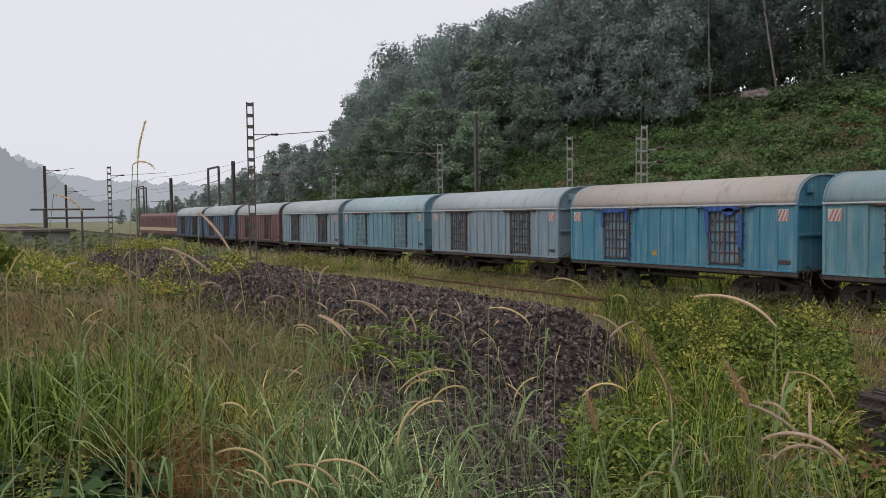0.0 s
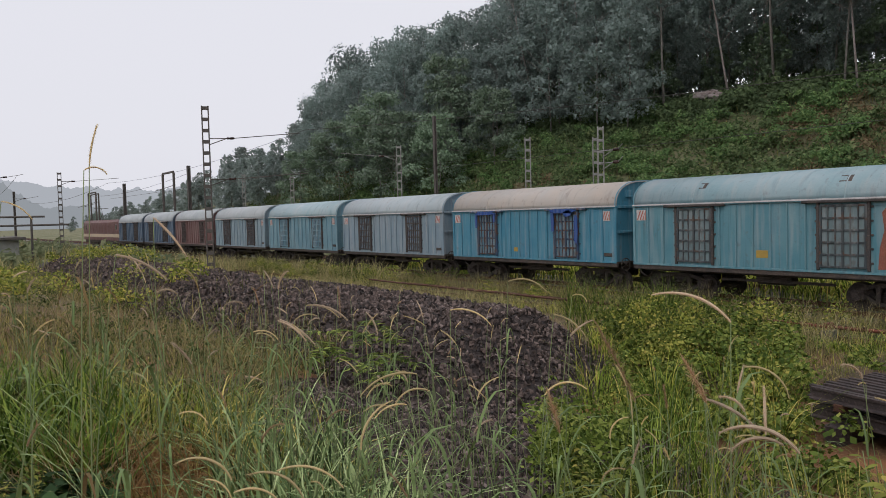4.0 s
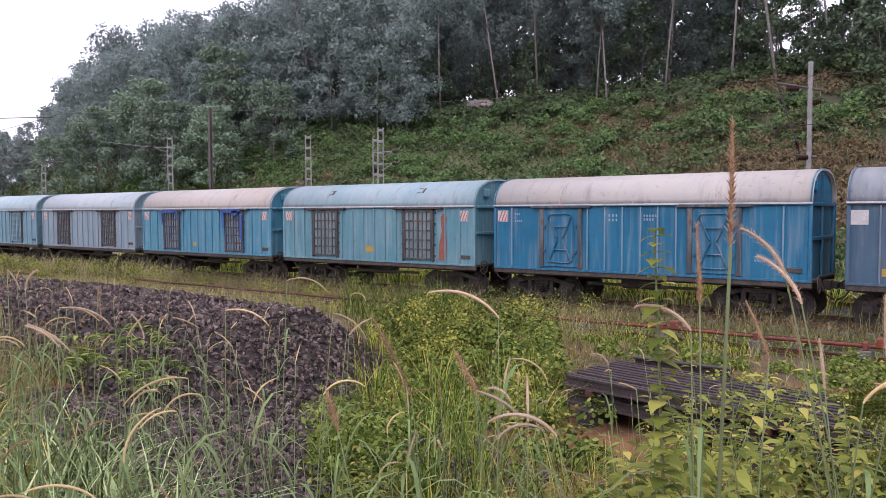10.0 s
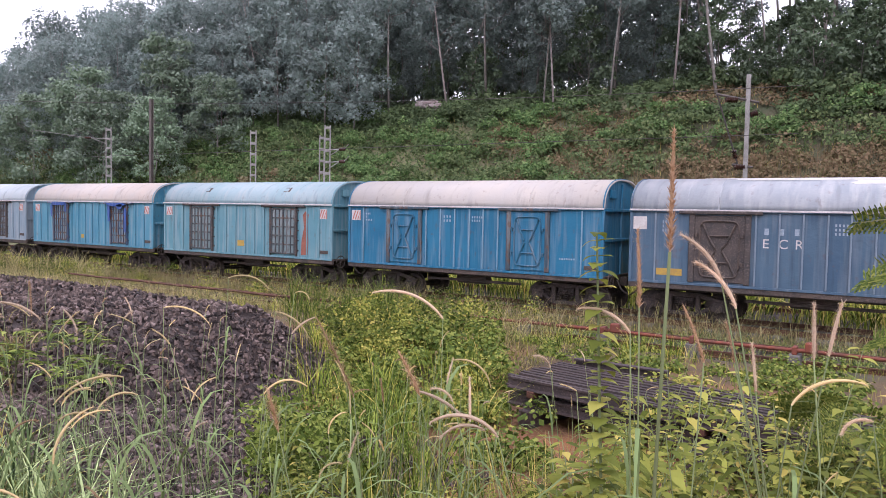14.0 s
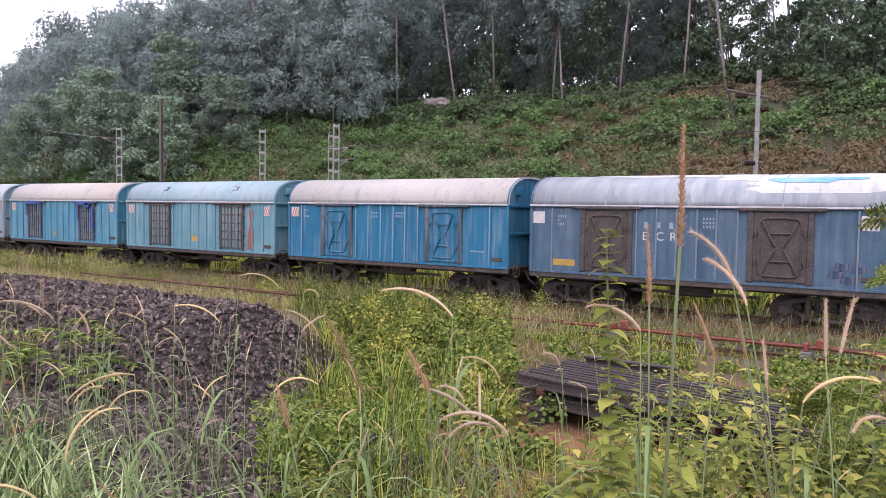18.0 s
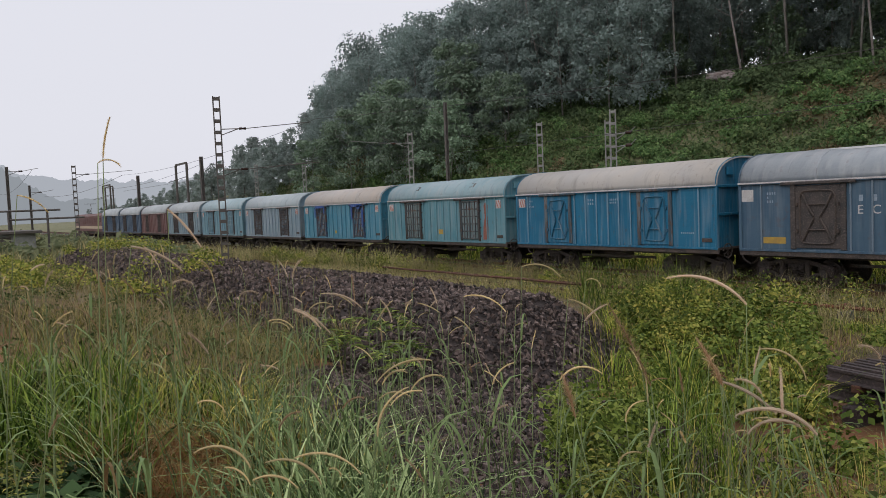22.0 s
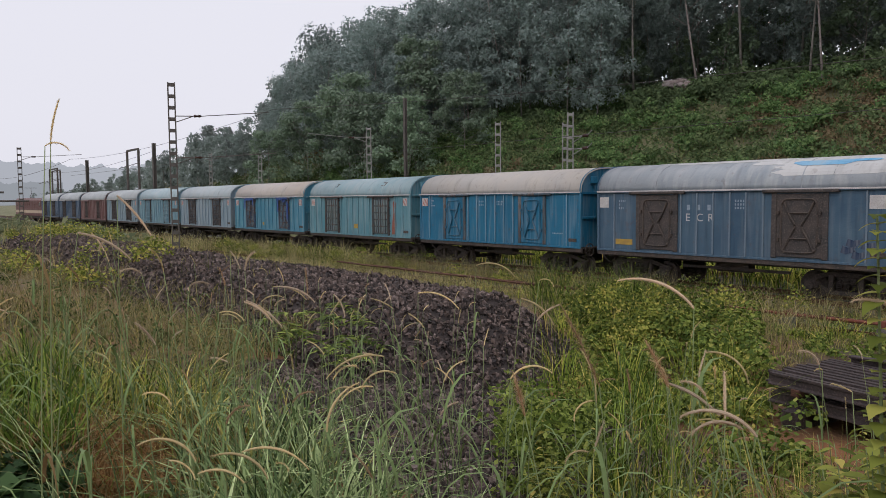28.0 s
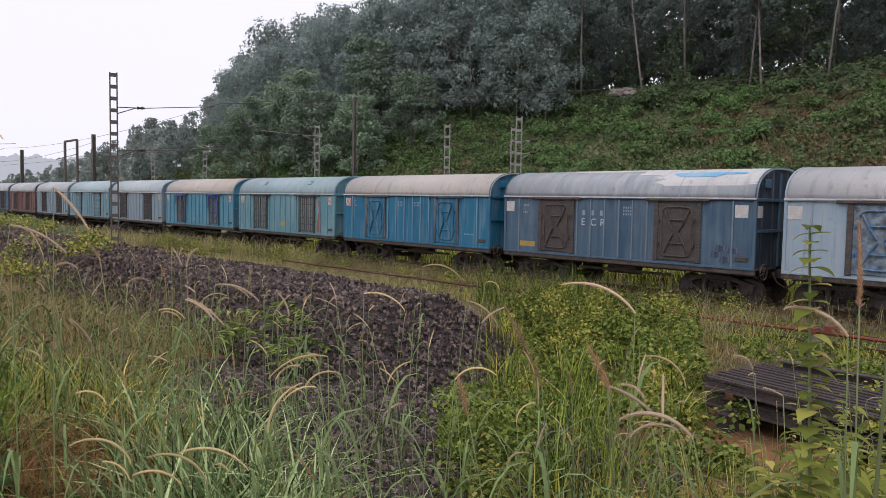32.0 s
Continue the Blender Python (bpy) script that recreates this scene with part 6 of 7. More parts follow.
            c = q + o * ln * (0.2 * u + 0.6 * u * u) + Vector((0, 0, ln * (0.95 * u - 0.95 * u * u * u)))
            kk = w * (0.6 + 0.9 * u - 1.48 * u * u)
            v += [tuple(c - t * kk), tuple(c + t * kk)]
            if i:
                f.append((2 * i - 2, 2 * i - 1, 2 * i + 1, 2 * i))
        part("leaf", M().add(v, f), BLADE_DRY if kind == "Y" else BLADE_BLUE, th, "long narrow leaf")
    STALKS.append(th)
    return th


STEM = leafy("grass_stem", (0.13, 0.2, 0.09), (0.2, 0.26, 0.12), (0.3, 0.28, 0.13), through=0.1)


# the stalks that stand out: where the head begins, its heading, length, slope at its start and end
near_stalk = stalk(-0.37, 1.30, 3.06, -74, 0.21, -1, 5, "R")


def broad_blades(t):
    """Wide grey-green blades that sheathe the stem of the nearest stalk."""
    side = Vector((0.96, 0.27, 0))
    for z0, z1, w, out in ((0.05, 1.0, 0.021, -0.05), (0.35, 1.2, 0.013, -0.02), (1.22, 0.88, 0.012, 0.06), (0.3, 0.75, 0.016, 0.11)):
        v, f = [], []
        for i in range(11):
            u = i / 10
            c = Vector((0, 0, z0 + (z1 - z0) * u)) + side * out * u ** 1.5 + Vector((-0.05, 0.03, 0)) * (0.4 * u)
            k = w * (0.55 + 0.9 * u - 1.4 * u * u) * 0.8
            v += [tuple(c - side * k), tuple(c + Vector((0.002, -0.006, 0))), tuple(c + side * k)]
            if i:
                q = 3 * i
                f += [(q - 3, q - 2, q + 1, q), (q - 2, q - 1, q + 2, q + 1)]
        part("blade", M().add(v, f), BLADE_BLUE, t, "broad grey-green blade", smooth=True)


broad_blades(near_stalk)
stalk(-0.55, 1.70, 2.91, 146, 0.18, 2, 8, "R")
stalk(-0.36, 1.66, 2.98, -169, 0.14, 17, 67, "P")
stalk(-0.33, 1.66, 2.93, -172, 0.13, 18, 68, "P")
stalk(-1.71, 2.67, 2.67, -147, 0.34, 38, 108, "P")
stalk(-3.37, 2.96, 2.72, 45, 0.26, 69, 149, "S")
stalk(-2.82, 2.79, 2.59, 37, 0.23, 100, 160, "S")
stalk(-3.18, 2.38, 2.62, 48, 0.25, 79, 149, "S")
stalk(-3.10, 3.22, 2.63, 40, 0.11, 56, 176, "S")
stalk(-1.60, 1.95, 2.49, -161, 0.29, 23, 33, "B")
stalk(-1.53, 2.24, 2.45, -168, 0.17, 24, 34, "B")
stalk(-1.90, 1.90, 2.33, -177, 0.15, 17, 25, "B")
stalk(-2.67, 1.81, 2.44, -117, 0.28, 76, 146, "S")
stalk(-2.59, 1.70, 2.34, -116, 0.15, 77, 147, "S")
stalk(-3.85, 1.57, 2.51, 63, 0.11, 77, 157, "S")
stalk(-3.63, 1.60, 2.60, 58, 0.18, 109, 149, "P")
stalk(-4.47, 2.17, 2.56, 60, 0.24, 85, 145, "S")
stalk(-1.65, 2.40, 2.42, 24, 0.22, 101, 137, "P")
stalk(-1.18, 2.20, 2.37, -151, 0.26, 38, 128, "P")
stalk(-1.22, 2.18, 2.39, -145, 0.17, 59, 149, "P")
stalk(-1.81, 2.92, 2.44, 21, 0.24, 76, 176, "S")
stalk(-1.46, 2.49, 2.31, 128, 0.17, 11, 17, "P")
stalk(-0.69, 2.06, 2.79, -163, 0.17, 34, 104, "P")
stalk(-2.38, 2.29, 2.32, 46, 0.21, 34, 134, "S")
stalk(-0.21, 1.96, 2.79, 112, 0.13, 5, 11, "P")
stalk(-0.18, 1.97, 2.80, 40, 0.13, 10, 16, "P")
stalk(-0.45, 1.91, 2.76, 174, 0.15, 17, 29, "R")
stalk(-0.38, 2.22, 2.64, 134, 0.13, 9, 15, "P")
stalk(-0.42, 2.12, 2.73, 159, 0.11, 10, 22, "R")
stalk(-0.25, 1.93, 2.68, 10, 0.18, 29, 109, "S")
stalk(-0.09, 2.14, 2.62, -168, 0.09, 73, 173, "P")
stalk(-3.13, 0.63, 3.35, 55, 0.16, 6, 22, "Y")
stalk(-3.13, 0.61, 3.33, 79, 0.09, 52, 152, "Y")
stalk(-3.98, 0.42, 3.24, 84, 0.15, 101, 151, "S")
stalk(-3.86, 1.06, 3.15, 72, 0.25, 134, 154, "P")
stalk(-3.70, 0.84, 2.98, 74, 0.26, 102, 142, "P")
stalk(-3.74, 1.85, 2.65, 59, 0.22, 92, 142, "P")
stalk(-3.81, 1.69, 2.58, 58, 0.24, 114, 144, "P")
stalk(-3.67, 1.48, 2.55, 64, 0.14, 72, 152, "S")
stalk(-2.58, 0.94, 2.20, -115, 0.23, 21, 121, "S")
stalk(-2.38, 1.12, 2.15, -122, 0.23, 22, 112, "S")
stalk(-2.49, 1.42, 2.23, 79, 0.24, -0, 80, "S")
stalk(-2.94, 1.95, 2.38, -119, 0.10, 56, 156, "S")
stalk(-2.94, 1.73, 2.32, 62, 0.12, 27, 127, "S")
stalk(-4.38, 2.36, 2.68, -1, 0.21, 169, 177, "R")
stalk(-4.60, 1.94, 2.80, 58, 0.13, 143, 163, "P")
stalk(-5.80, 1.49, 2.76, -109, 0.15, 21, 41, "P")
stalk(-2.51, 2.99, 2.23, -162, 0.12, 19, 39, "S")
stalk(-2.21, 2.52, 2.12, 57, 0.14, -5, 95, "S")
stalk(-2.52, 1.27, 2.10, -131, 0.06, 4, 104, "S")
stalk(-2.62, 1.13, 2.18, 57, 0.28, 70, 150, "S")
stalk(-2.48, 0.91, 2.19, 62, 0.17, 68, 148, "S")
stalk(-2.62, 0.86, 2.21, 54, 0.12, 90, 170, "S")
stalk(-2.19, 1.43, 2.13, -146, 0.11, 29, 53, "R")
stalk(-1.43, 2.31, 2.43, -154, 0.10, 24, 104, "P")
stalk(-3.60, 2.11, 2.60, 43, 0.14, 134, 174, "P")
stalk(-2.55, 1.79, 2.39, -117, 0.18, 64, 164, "S")
stalk(-1.82, 2.65, 2.37, -157, 0.10, 17, 77, "S")
stalk(-1.76, 1.96, 2.18, 51, 0.10, 13, 113, "S")
stalk(-3.17, 0.94, 2.32, 65, 0.14, 67, 167, "S")


def scatter_stalks():
    """The thinner stalks that stand all over the grass."""
    rng = random.Random(31)
    for k in range(170):
        a, r = radians(rng.uniform(4, 97) if k < 90 else rng.uniform(50, 97)), rng.uniform(3.0, 8.0)
        x, y = -math.sin(a) * r, math.cos(a) * r
        z = top_z(x, y) + rng.uniform(0.75, 1.5)
        if z > 3.12 - 0.05 * r:
            z = 3.12 - 0.05 * r - rng.uniform(0, 0.4)
        a0 = rng.uniform(5, 60)
        stalk(x, y, z, rng.uniform(0, 360), rng.uniform(0.07, 0.16), a0, a0 + rng.uniform(5, 80), rng.choice("SSSPPR"), rng)


scatter_stalks()


def leaf_blade(c, out, size, droop, wide=0.52):
    """One ovate leaf, folded a little along its midrib: corners and faces."""
    up = Vector((0, 0, 1))
    s = out.cross(up).normalized() if abs(out.z) < 0.99 else Vector((1, 0, 0))
    nrm = s.cross(out).normalized()
    def at(u, w, lift):
        return tuple(c + out * size * u + s * size * w + nrm * size * lift - up * size * droop * u * u)
    v, f = [at(0, 0, 0)], []
    for u, w in ((0.12, 0.27), (0.32, 0.5), (0.55, 0.47), (0.8, 0.22)):
        v += [at(u, -wide * w, 0.05), at(u, 0, 0), at(u, wide * w, 0.05)]
    v.append(at(1, 0, 0))
    f += [(0, 2, 1), (0, 3, 2)]
    for k in (1, 4, 7):
        f += [(k, k + 1, k + 4, k + 3), (k + 1, k + 2, k + 5, k + 4)]
    return v, f + [(10, 11, 13), (11, 12, 13)]


def weed_model(seed, height, stems, leaf, wide=0.52):
    rng = random.Random(seed)
    st, lf = [], M()
    for k in range(stems):
        a, lean = rng.uniform(0, 6.28), rng.uniform(0.05, 0.5)
        top = Vector((math.cos(a) * lean * height, math.sin(a) * lean * height, height * rng.uniform(0.6, 1.05)))
        st.append(M().tube([(0, 0, -0.05), top * 0.5 + Vector((0, 0, height * 0.06)), top], [0.006, 0.0045, 0.002], 5))
        n = max(4, int(height * 11))
        for i in range(n):
            u = 0.2 + 0.8 * (i + 0.5) / n
            c = top * u + Vector((0, 0, height * 0.24 * u * (1 - u)))
            for sgn in (0, math.pi):
                b = i * 1.571 + sgn + rng.uniform(-0.4, 0.4)
                o = Vector((math.cos(b), math.sin(b), rng.uniform(-0.1, 0.5))).normalized()
                lf.add(*leaf_blade(c + o * 0.012, o, leaf * rng.uniform(0.6, 1.15) * (1.15 - 0.55 * u), rng.uniform(0.15, 0.7), wide))
    return st, lf


WEED_MODELS = []


def plant_weed(i, x, y, size=1.0, label="leafy green weed with ovate leaves", group="leafy weeds"):
    m = pose(x, y, top_z(x, y), 0, 0, (i * 73) % 360) @ Matrix.Scale(size, 4)
    k = i % 5
    if k >= len(WEED_MODELS):
        st, lf = weed_model(100 + k, 1.2 + 0.12 * k, 4 + k % 3, 0.14 + 0.02 * (k % 3))
        t = thing("weed", None, label, "weed", group)
        for one in st:
            part("stem", one, STEM, t, smooth=True)
        part("foliage", lf, LEAF_WEED, t, smooth=True)
        WEED_MODELS.append(t)
    else:
        t = copy_thing(WEED_MODELS[k], m)
    t.matrix_basis = m
    return t


def plant_weeds():
    rng = random.Random(9)
    n = 0
    for count, a0, a1, r0, r1, lo, hi in ((22, 4, 22, 2.9, 4.6, 0.6, 0.98), (5, 38, 46, 4.8, 7.0, 0.4, 0.65), (20, 2, 21, 5.0, 8.8, 0.65, 1.05), (5, 82, 90, 3.9, 4.6, 0.25, 0.4), (8, 18, 34, 3.4, 5.5, 0.35, 0.6)):
        for x, y in fan(rng, count, a0, a1, r0, r1):
            plant_weed(n, x, y, rng.uniform(lo, hi))
            n += 1
    # the upright weed with drooping pairs of leaves
    t = thing("tall_weed", pose(-0.77, 2.04, ground_z(-0.77, 2.04)), "tall upright weed with drooping pairs of leaves", "weed")
    hgt = 3.07 - ground_z(-0.77, 2.04)
    st, lf, rr = M(), M(), random.Random(4)
    st.tube([(0, 0, 0), (0.02, 0.01, hgt * 0.5), (-0.02, 0, hgt)], [0.008, 0.006, 0.003], 6)
    for i in range(66):
        u = 0.22 + 0.78 * i / 65
        for sgn in (0, math.pi):
            b = i * 1.571 + sgn + rr.uniform(-0.3, 0.3)
            o = Vector((math.cos(b), math.sin(b), 0.25)).normalized()
            lf.add(*leaf_blade(Vector((0.03 * math.sin(3.1 * u) - 0.02 * u, 0, hgt * u)), o, rr.uniform(0.048, 0.072) * (1.25 - 0.3 * u), rr.uniform(0.1, 0.7), 0.72))
    part("stem", st, STEM, t, smooth=True)
    part("foliage", lf, LEAF_WEED, t, smooth=True)


plant_weeds()


def feather_shrub(x, y, height, seed, fronds, label, spread=0.6, green=LEAF_LUSH, pairs=11, fine=8, wide=0.011):
    """A shrub with twice-feathered leaves: fronds of many small leaflets."""
    rng = random.Random(seed)
    t = thing("feathery_shrub", pose(x, y, top_z(x, y)), label, "shrub")
    st, lf = M(), M()
    st.tube([(0, 0, -0.05), (0.03, 0.02, height * 0.5), (0, 0, height)], [0.012, 0.009, 0.004], 6)
    for k in range(fronds):
        z0 = height * rng.uniform(0.3, 1.0)
        a = rng.uniform(0, 6.28)
        o = Vector((math.cos(a), math.sin(a), rng.uniform(0.1, 0.6))).normalized()
        ln = rng.uniform(0.6, 1.0) * spread
        pts = [Vector((0, 0, z0)) + o * ln * u - Vector((0, 0, ln * 0.35 * u * u)) for u in (0, 0.33, 0.66, 1)]
        st.tube(pts, [0.004, 0.003, 0.002, 0.001], 4)
        s = o.cross(Vector((0, 0, 1))).normalized()
        s = (s * 0.55 + s.cross(o) * 0.83 * rng.choice((-1, 1))).normalized()
        for i in range(pairs):
            u = 0.15 + 0.85 * i / (pairs - 1)
            c = Vector((0, 0, z0)) + o * ln * u - Vector((0, 0, ln * 0.35 * u * u))
            for sg in (-1, 1):
                q = (s * sg + o * 0.5).normalized()
                pl = (0.3 if pairs < 20 else 0.2) * ln * (1.1 - 0.6 * u)
                for j in range(fine):
                    w = (j + 1) / fine
                    e = c + q * pl * w - Vector((0, 0, pl * 0.25 * w * w))
                    for s2 in (-1, 1):
                        r_ = (o * s2 + q * 0.4).normalized() * 3.2 * wide * ln / 0.6
                        wv = q * wide
                        lf.add([tuple(e - wv), tuple(e + r_ * 0.6 - wv * 0.9), tuple(e + r_), tuple(e + r_ * 0.6 + wv)], [(0, 1, 2, 3)])
    part("stem", st, STEM, t, smooth=True)
    part("foliage", lf, green, t, "fine feathery leaflets")
    return t


feather_shrub(0.24, 2.7, 1.95, 3, 34, "shrub with fine feathery leaves at the edge of the bench", 0.62, LEAF_LUSH, 24, 9, 0.005)
feather_shrub(-0.35, 6.3, 1.35, 12, 34, "feathery blue-green shrub beside the rail stack", 0.75, LEAF_LUSH, 13, 9, 0.009)
feather_shrub(0.4, 3.4, 1.45, 5, 16, "shrub with fine feathery leaves at the edge of the bench", 0.6, LEAF_LUSH, 14, 11, 0.0055)


def sapling(x, y, height, seed, fronds, reach, label):
    """A young tree with single-feathered leaves of broad paired leaflets."""
    rng = random.Random(seed)
    t = thing("sapling", pose(x, y, top_z(x, y)), label, "sapling", "saplings on the heap")
    part("stem", M().tube([(0, 0, -0.1), (0.03, 0.01, height * 0.5), (0.0, 0.03, height)], [0.014, 0.011, 0.006], 6), STEM, t, smooth=True)
    m = M()
    for k in range(fronds):
        z0 = height * rng.uniform(0.45, 1.0)
        a = k * 2.4 + rng.uniform(-0.4, 0.4)
        o = Vector((math.cos(a), math.sin(a), rng.uniform(0.25, 0.7))).normalized()
        ln = reach * rng.uniform(0.65, 1.1)
        for i in range(7):
            u = 0.22 + 0.78 * i / 6
            c = Vector((0, 0, z0)) + o * ln * u - Vector((0, 0, ln * 0.5 * u * u))
            s_ = o.cross(Vector((0, 0, 1))).normalized()
            for sg in (-1, 1):
                m.add(*leaf_blade(c, (s_ * sg + o * 0.7 + Vector((0, 0, -0.1))).normalized(), ln * rng.uniform(0.26, 0.36) * (1.1 - 0.35 * u), rng.uniform(0.1, 0.5), 0.36))
        m.tube([Vector((0, 0, z0)) + o * ln * u - Vector((0, 0, ln * 0.5 * u * u)) for u in (0, 0.33, 0.66, 1)], [0.004, 0.003, 0.002, 0.001], 4)
    tagged(part("foliage", m, LEAF_SMALL, t, "feathered leaves of paired leaflets", smooth=True), kind="stuff")


sapling(-9.6, 5.9, 1.05, 8, 15, 0.62, "yellow-green sapling with feathered leaves on the ballast heap")
sapling(-10.6, 5.5, 0.9, 9, 12, 0.58, "yellow-green sapling with feathered leaves on the ballast heap")
sapling(-9.0, 5.4, 0.5, 10, 8, 0.45, "small sapling among the stones of the heap")


def bush(x, y, height, spread, seed, label):
    rng = np.random.default_rng(seed)
    t = thing("bush", pose(x, y, ground_z(x, y)), label, "bush")
    st = M()
    rows = []
    for i in range(26):
        a, u = rng.uniform(0, 6.28), rng.uniform(0.2, 1)
        w = spread * math.sqrt(rng.uniform(0, 1)) * math.sin(math.pi * min(0.9, u))
        c = (w * math.cos(a), w * math.sin(a), height * u)
        rows.append((*c, rng.uniform(0.2, 0.42) * spread))
        if i % 3 == 0:
            limb(st, (0, 0, 0), c, 0.02, 0.006, rng)
    part("stems", st, BARK, t, "woody stems")
    part("foliage", crown_mesh("foliage", rows, 110, 0.085, LEAF_LUSH, rng, False), None, t)


bush(-13.6, -0.25, 2.1, 1.0, 3, "dark green leafy bush on the bench")
bush(-17.5, -0.3, 1.9, 1.2, 4, "dark green leafy bush on the bench")


# ---- overhead line ----
def lattice_mast(x, y, height, width, material, arms, label, towards=1, face=45):
    """A mast of two channels joined by batten plates; arms are heights of brackets that reach over the line."""
    t = thing("catenary_mast", pose(x, y, -0.3, 0, 0, face), label, "mast", "overhead line masts")
    h = height + 0.3
    d = width / 2
    for s in (-1, 1):
        part("channel", M().box(s * d - 0.035, s * d + 0.035, -0.06, 0.06, 0, h, 0.01), material, t)
    plate = M().box(-d + 0.03, d - 0.03, -0.066, 0.066, 0, 0.2 if material is MAST_DARK else 0.15, 0.01).mesh("batten", material)
    n = int(h / 0.62)
    for i in range(n):
        part("batten", plate, None, t, "", pose(0, 0, 0.3 + i * (h - 0.46) / (n - 1) - 0.08))
    for za, reach in arms:
        bracket(t, d, za + 0.3, reach, material, towards)
    return t


REACH = {1: (0.5, 0.85, 0), 0: (1, -0.2, 0), -1: (-0.35, -0.93, 0)}


def ribbed(a, b, n, fat=1.0):
    """A string of insulator sheds from a to b, turned as one body."""
    d = (b - a) / n
    pts = [a + d * (i + u) for i in range(n) for u in (0.0, 0.4, 0.85)]
    return M().tube(pts, [k for i in range(n) for k in (0.045 * fat, 0.098 * fat, 0.045 * fat)], 10)


def bracket(t, d, z, reach, material, towards):
    """A tube and a strut with a brown insulator, reaching out over the track."""
    o = Vector(REACH[towards]).normalized()
    o.rotate(Euler((0, 0, -t.matrix_basis.to_euler().z)))
    a = Vector((0, 0, z)) + o * d
    m = M().tube([a, a + o * 1.0], 0.03, 6).tube([a - Vector((0, 0, 0.35)), a + o * 1.0], 0.028, 6)
    part("bracket", m, material, t, "steel bracket")
    ins = ribbed(a + o * 1.02, a + o * 1.44, 6)
    part("insulator", ins, PORCELAIN, t, "ribbed brown insulator")
    part("cantilever", M().tube([a + o * 1.4, a + o * reach + Vector((0, 0, 0.25))], 0.025, 6), material, t, "cantilever tube")


def pole(x, y, height, width, material, label, arms=(), towards=-1):
    t = thing("line_pole", pose(x, y, -0.3), label, "pole", "overhead line masts")
    h, w = height + 0.3, width / 2
    part("web", M().box(-w * 0.12, w * 0.12, -w * 0.8, w * 0.8, 0, h), material, t)
    for s in (-1, 1):
        part("flange", M().box(-w, w, s * w * 0.8 - 0.02, s * w * 0.8 + 0.02, 0, h, 0.006), material, t)
    for za, reach in arms:
        bracket(t, w, za + 0.3, reach, material, towards)
    return t


lattice_mast(-43.2, 15.0, 9.85, 0.36, MAST_DARK, ((7.95, 5.2), (5.6, 5.6)), "dark riveted lattice mast with two brackets beside the line", 1, 75)
lattice_mast(-89.7, 15.0, 8.9, 0.36, MAST_DARK, ((7.9, 6.0),), "dark lattice mast far along the line", 1, 80)
lattice_mast(-50.4, 33.0, 8.85, 0.34, GALV, ((8.0, 4.6),), "pale lattice mast beyond the train", -1)
lattice_mast(-35.4, 33.0, 8.0, 0.32, GALV, (), "pale lattice mast beyond the train", -1)
lattice_mast(-29.3, 33.0, 8.05, 0.3, GALV, ((6.6, 1.8), (5.9, 1.8)), "pale lattice mast with short brackets beyond the train", 0)
lattice_mast(-29.9, 33.2, 7.5, 0.26, GALV, (), "pale short lattice mast beyond the train", -1)
mast = pole(-6.4, 33.0, 9.05, 0.16, GALV, "pale steel mast with insulated brackets beyond the train")


def stay_arms(t):
    """Two short arms and a slanting stay with strings of insulators."""
    o = Vector((-0.834, -0.551, 0))
    top, low = Vector((0, 0, 8.3)), Vector((0, 0, 5.55))
    tip = top + o * 1.3 + Vector((0, 0, 0.22))
    part("arm", M().tube([top - o * 0.45 + Vector((0, 0, -0.08)), top, tip], 0.055, 6), MAST_DARK, t, "dark steel arm")
    part("arm", M().tube([low - o * 0.3, low + o * 0.55 + Vector((0, 0, 0.1))], 0.055, 6), MAST_DARK, t, "dark steel arm")
    part("stay", M().tube([tip, low + o * 0.3], 0.035, 5), WIRE, t, "slanting steel stay")
    for a, b, n in ((top + o * 0.45, top + o * 0.95, 7), (low + o * 0.05, low + o * 0.5, 7), (low + o * 0.42 + Vector((0, 0, 0.34)), low + o * 0.52 + Vector((0, 0, 0.7)), 6), (top - o * 0.4 + Vector((0, 0, -0.5)), top - o * 0.1 + Vector((0, 0, -0.6)), 4)):
        part("insulator", ribbed(a, b, n, 1.3), PORCELAIN, t, "ribbed brown insulator")


stay_arms(mast)
pole(-45.6, 33.1, 10.6, 0.22, MAST_DARK, "tall dark pole with a stay beyond the train")
part("stay", M().tube([(0, 0, 8.5), (3.4, 0.6, 0.0)], 0.015, 5), WIRE, bpy.data.objects["line_pole.001"], "steel stay")
pole(-90.0, 29.0, 9.9, 0.4, MAST_DARK, "dark steel pole far along the line")
pole(-120.5, 29.0, 9.3, 0.45, MAST_DARK, "dark steel pole far along the line")
pole(-90.0, 8.7, 8.8, 0.3, MAST_DARK, "dark steel pole far along the line", ((8.3, 3.0),), 1)
pole(-118.0, 14.0, 8.0, 0.3, MAST_DARK, "dark steel pole far along the line", ((7.0, 3.0),), 1)
lattice_mast(-70.2, 33.0, 7.6, 0.32, GALV, (), "pale lattice mast beyond the train", -1)
lattice_mast(-83.0, 33.0, 8.5, 0.32, GALV, (), "pale lattice mast beyond the train", -1)


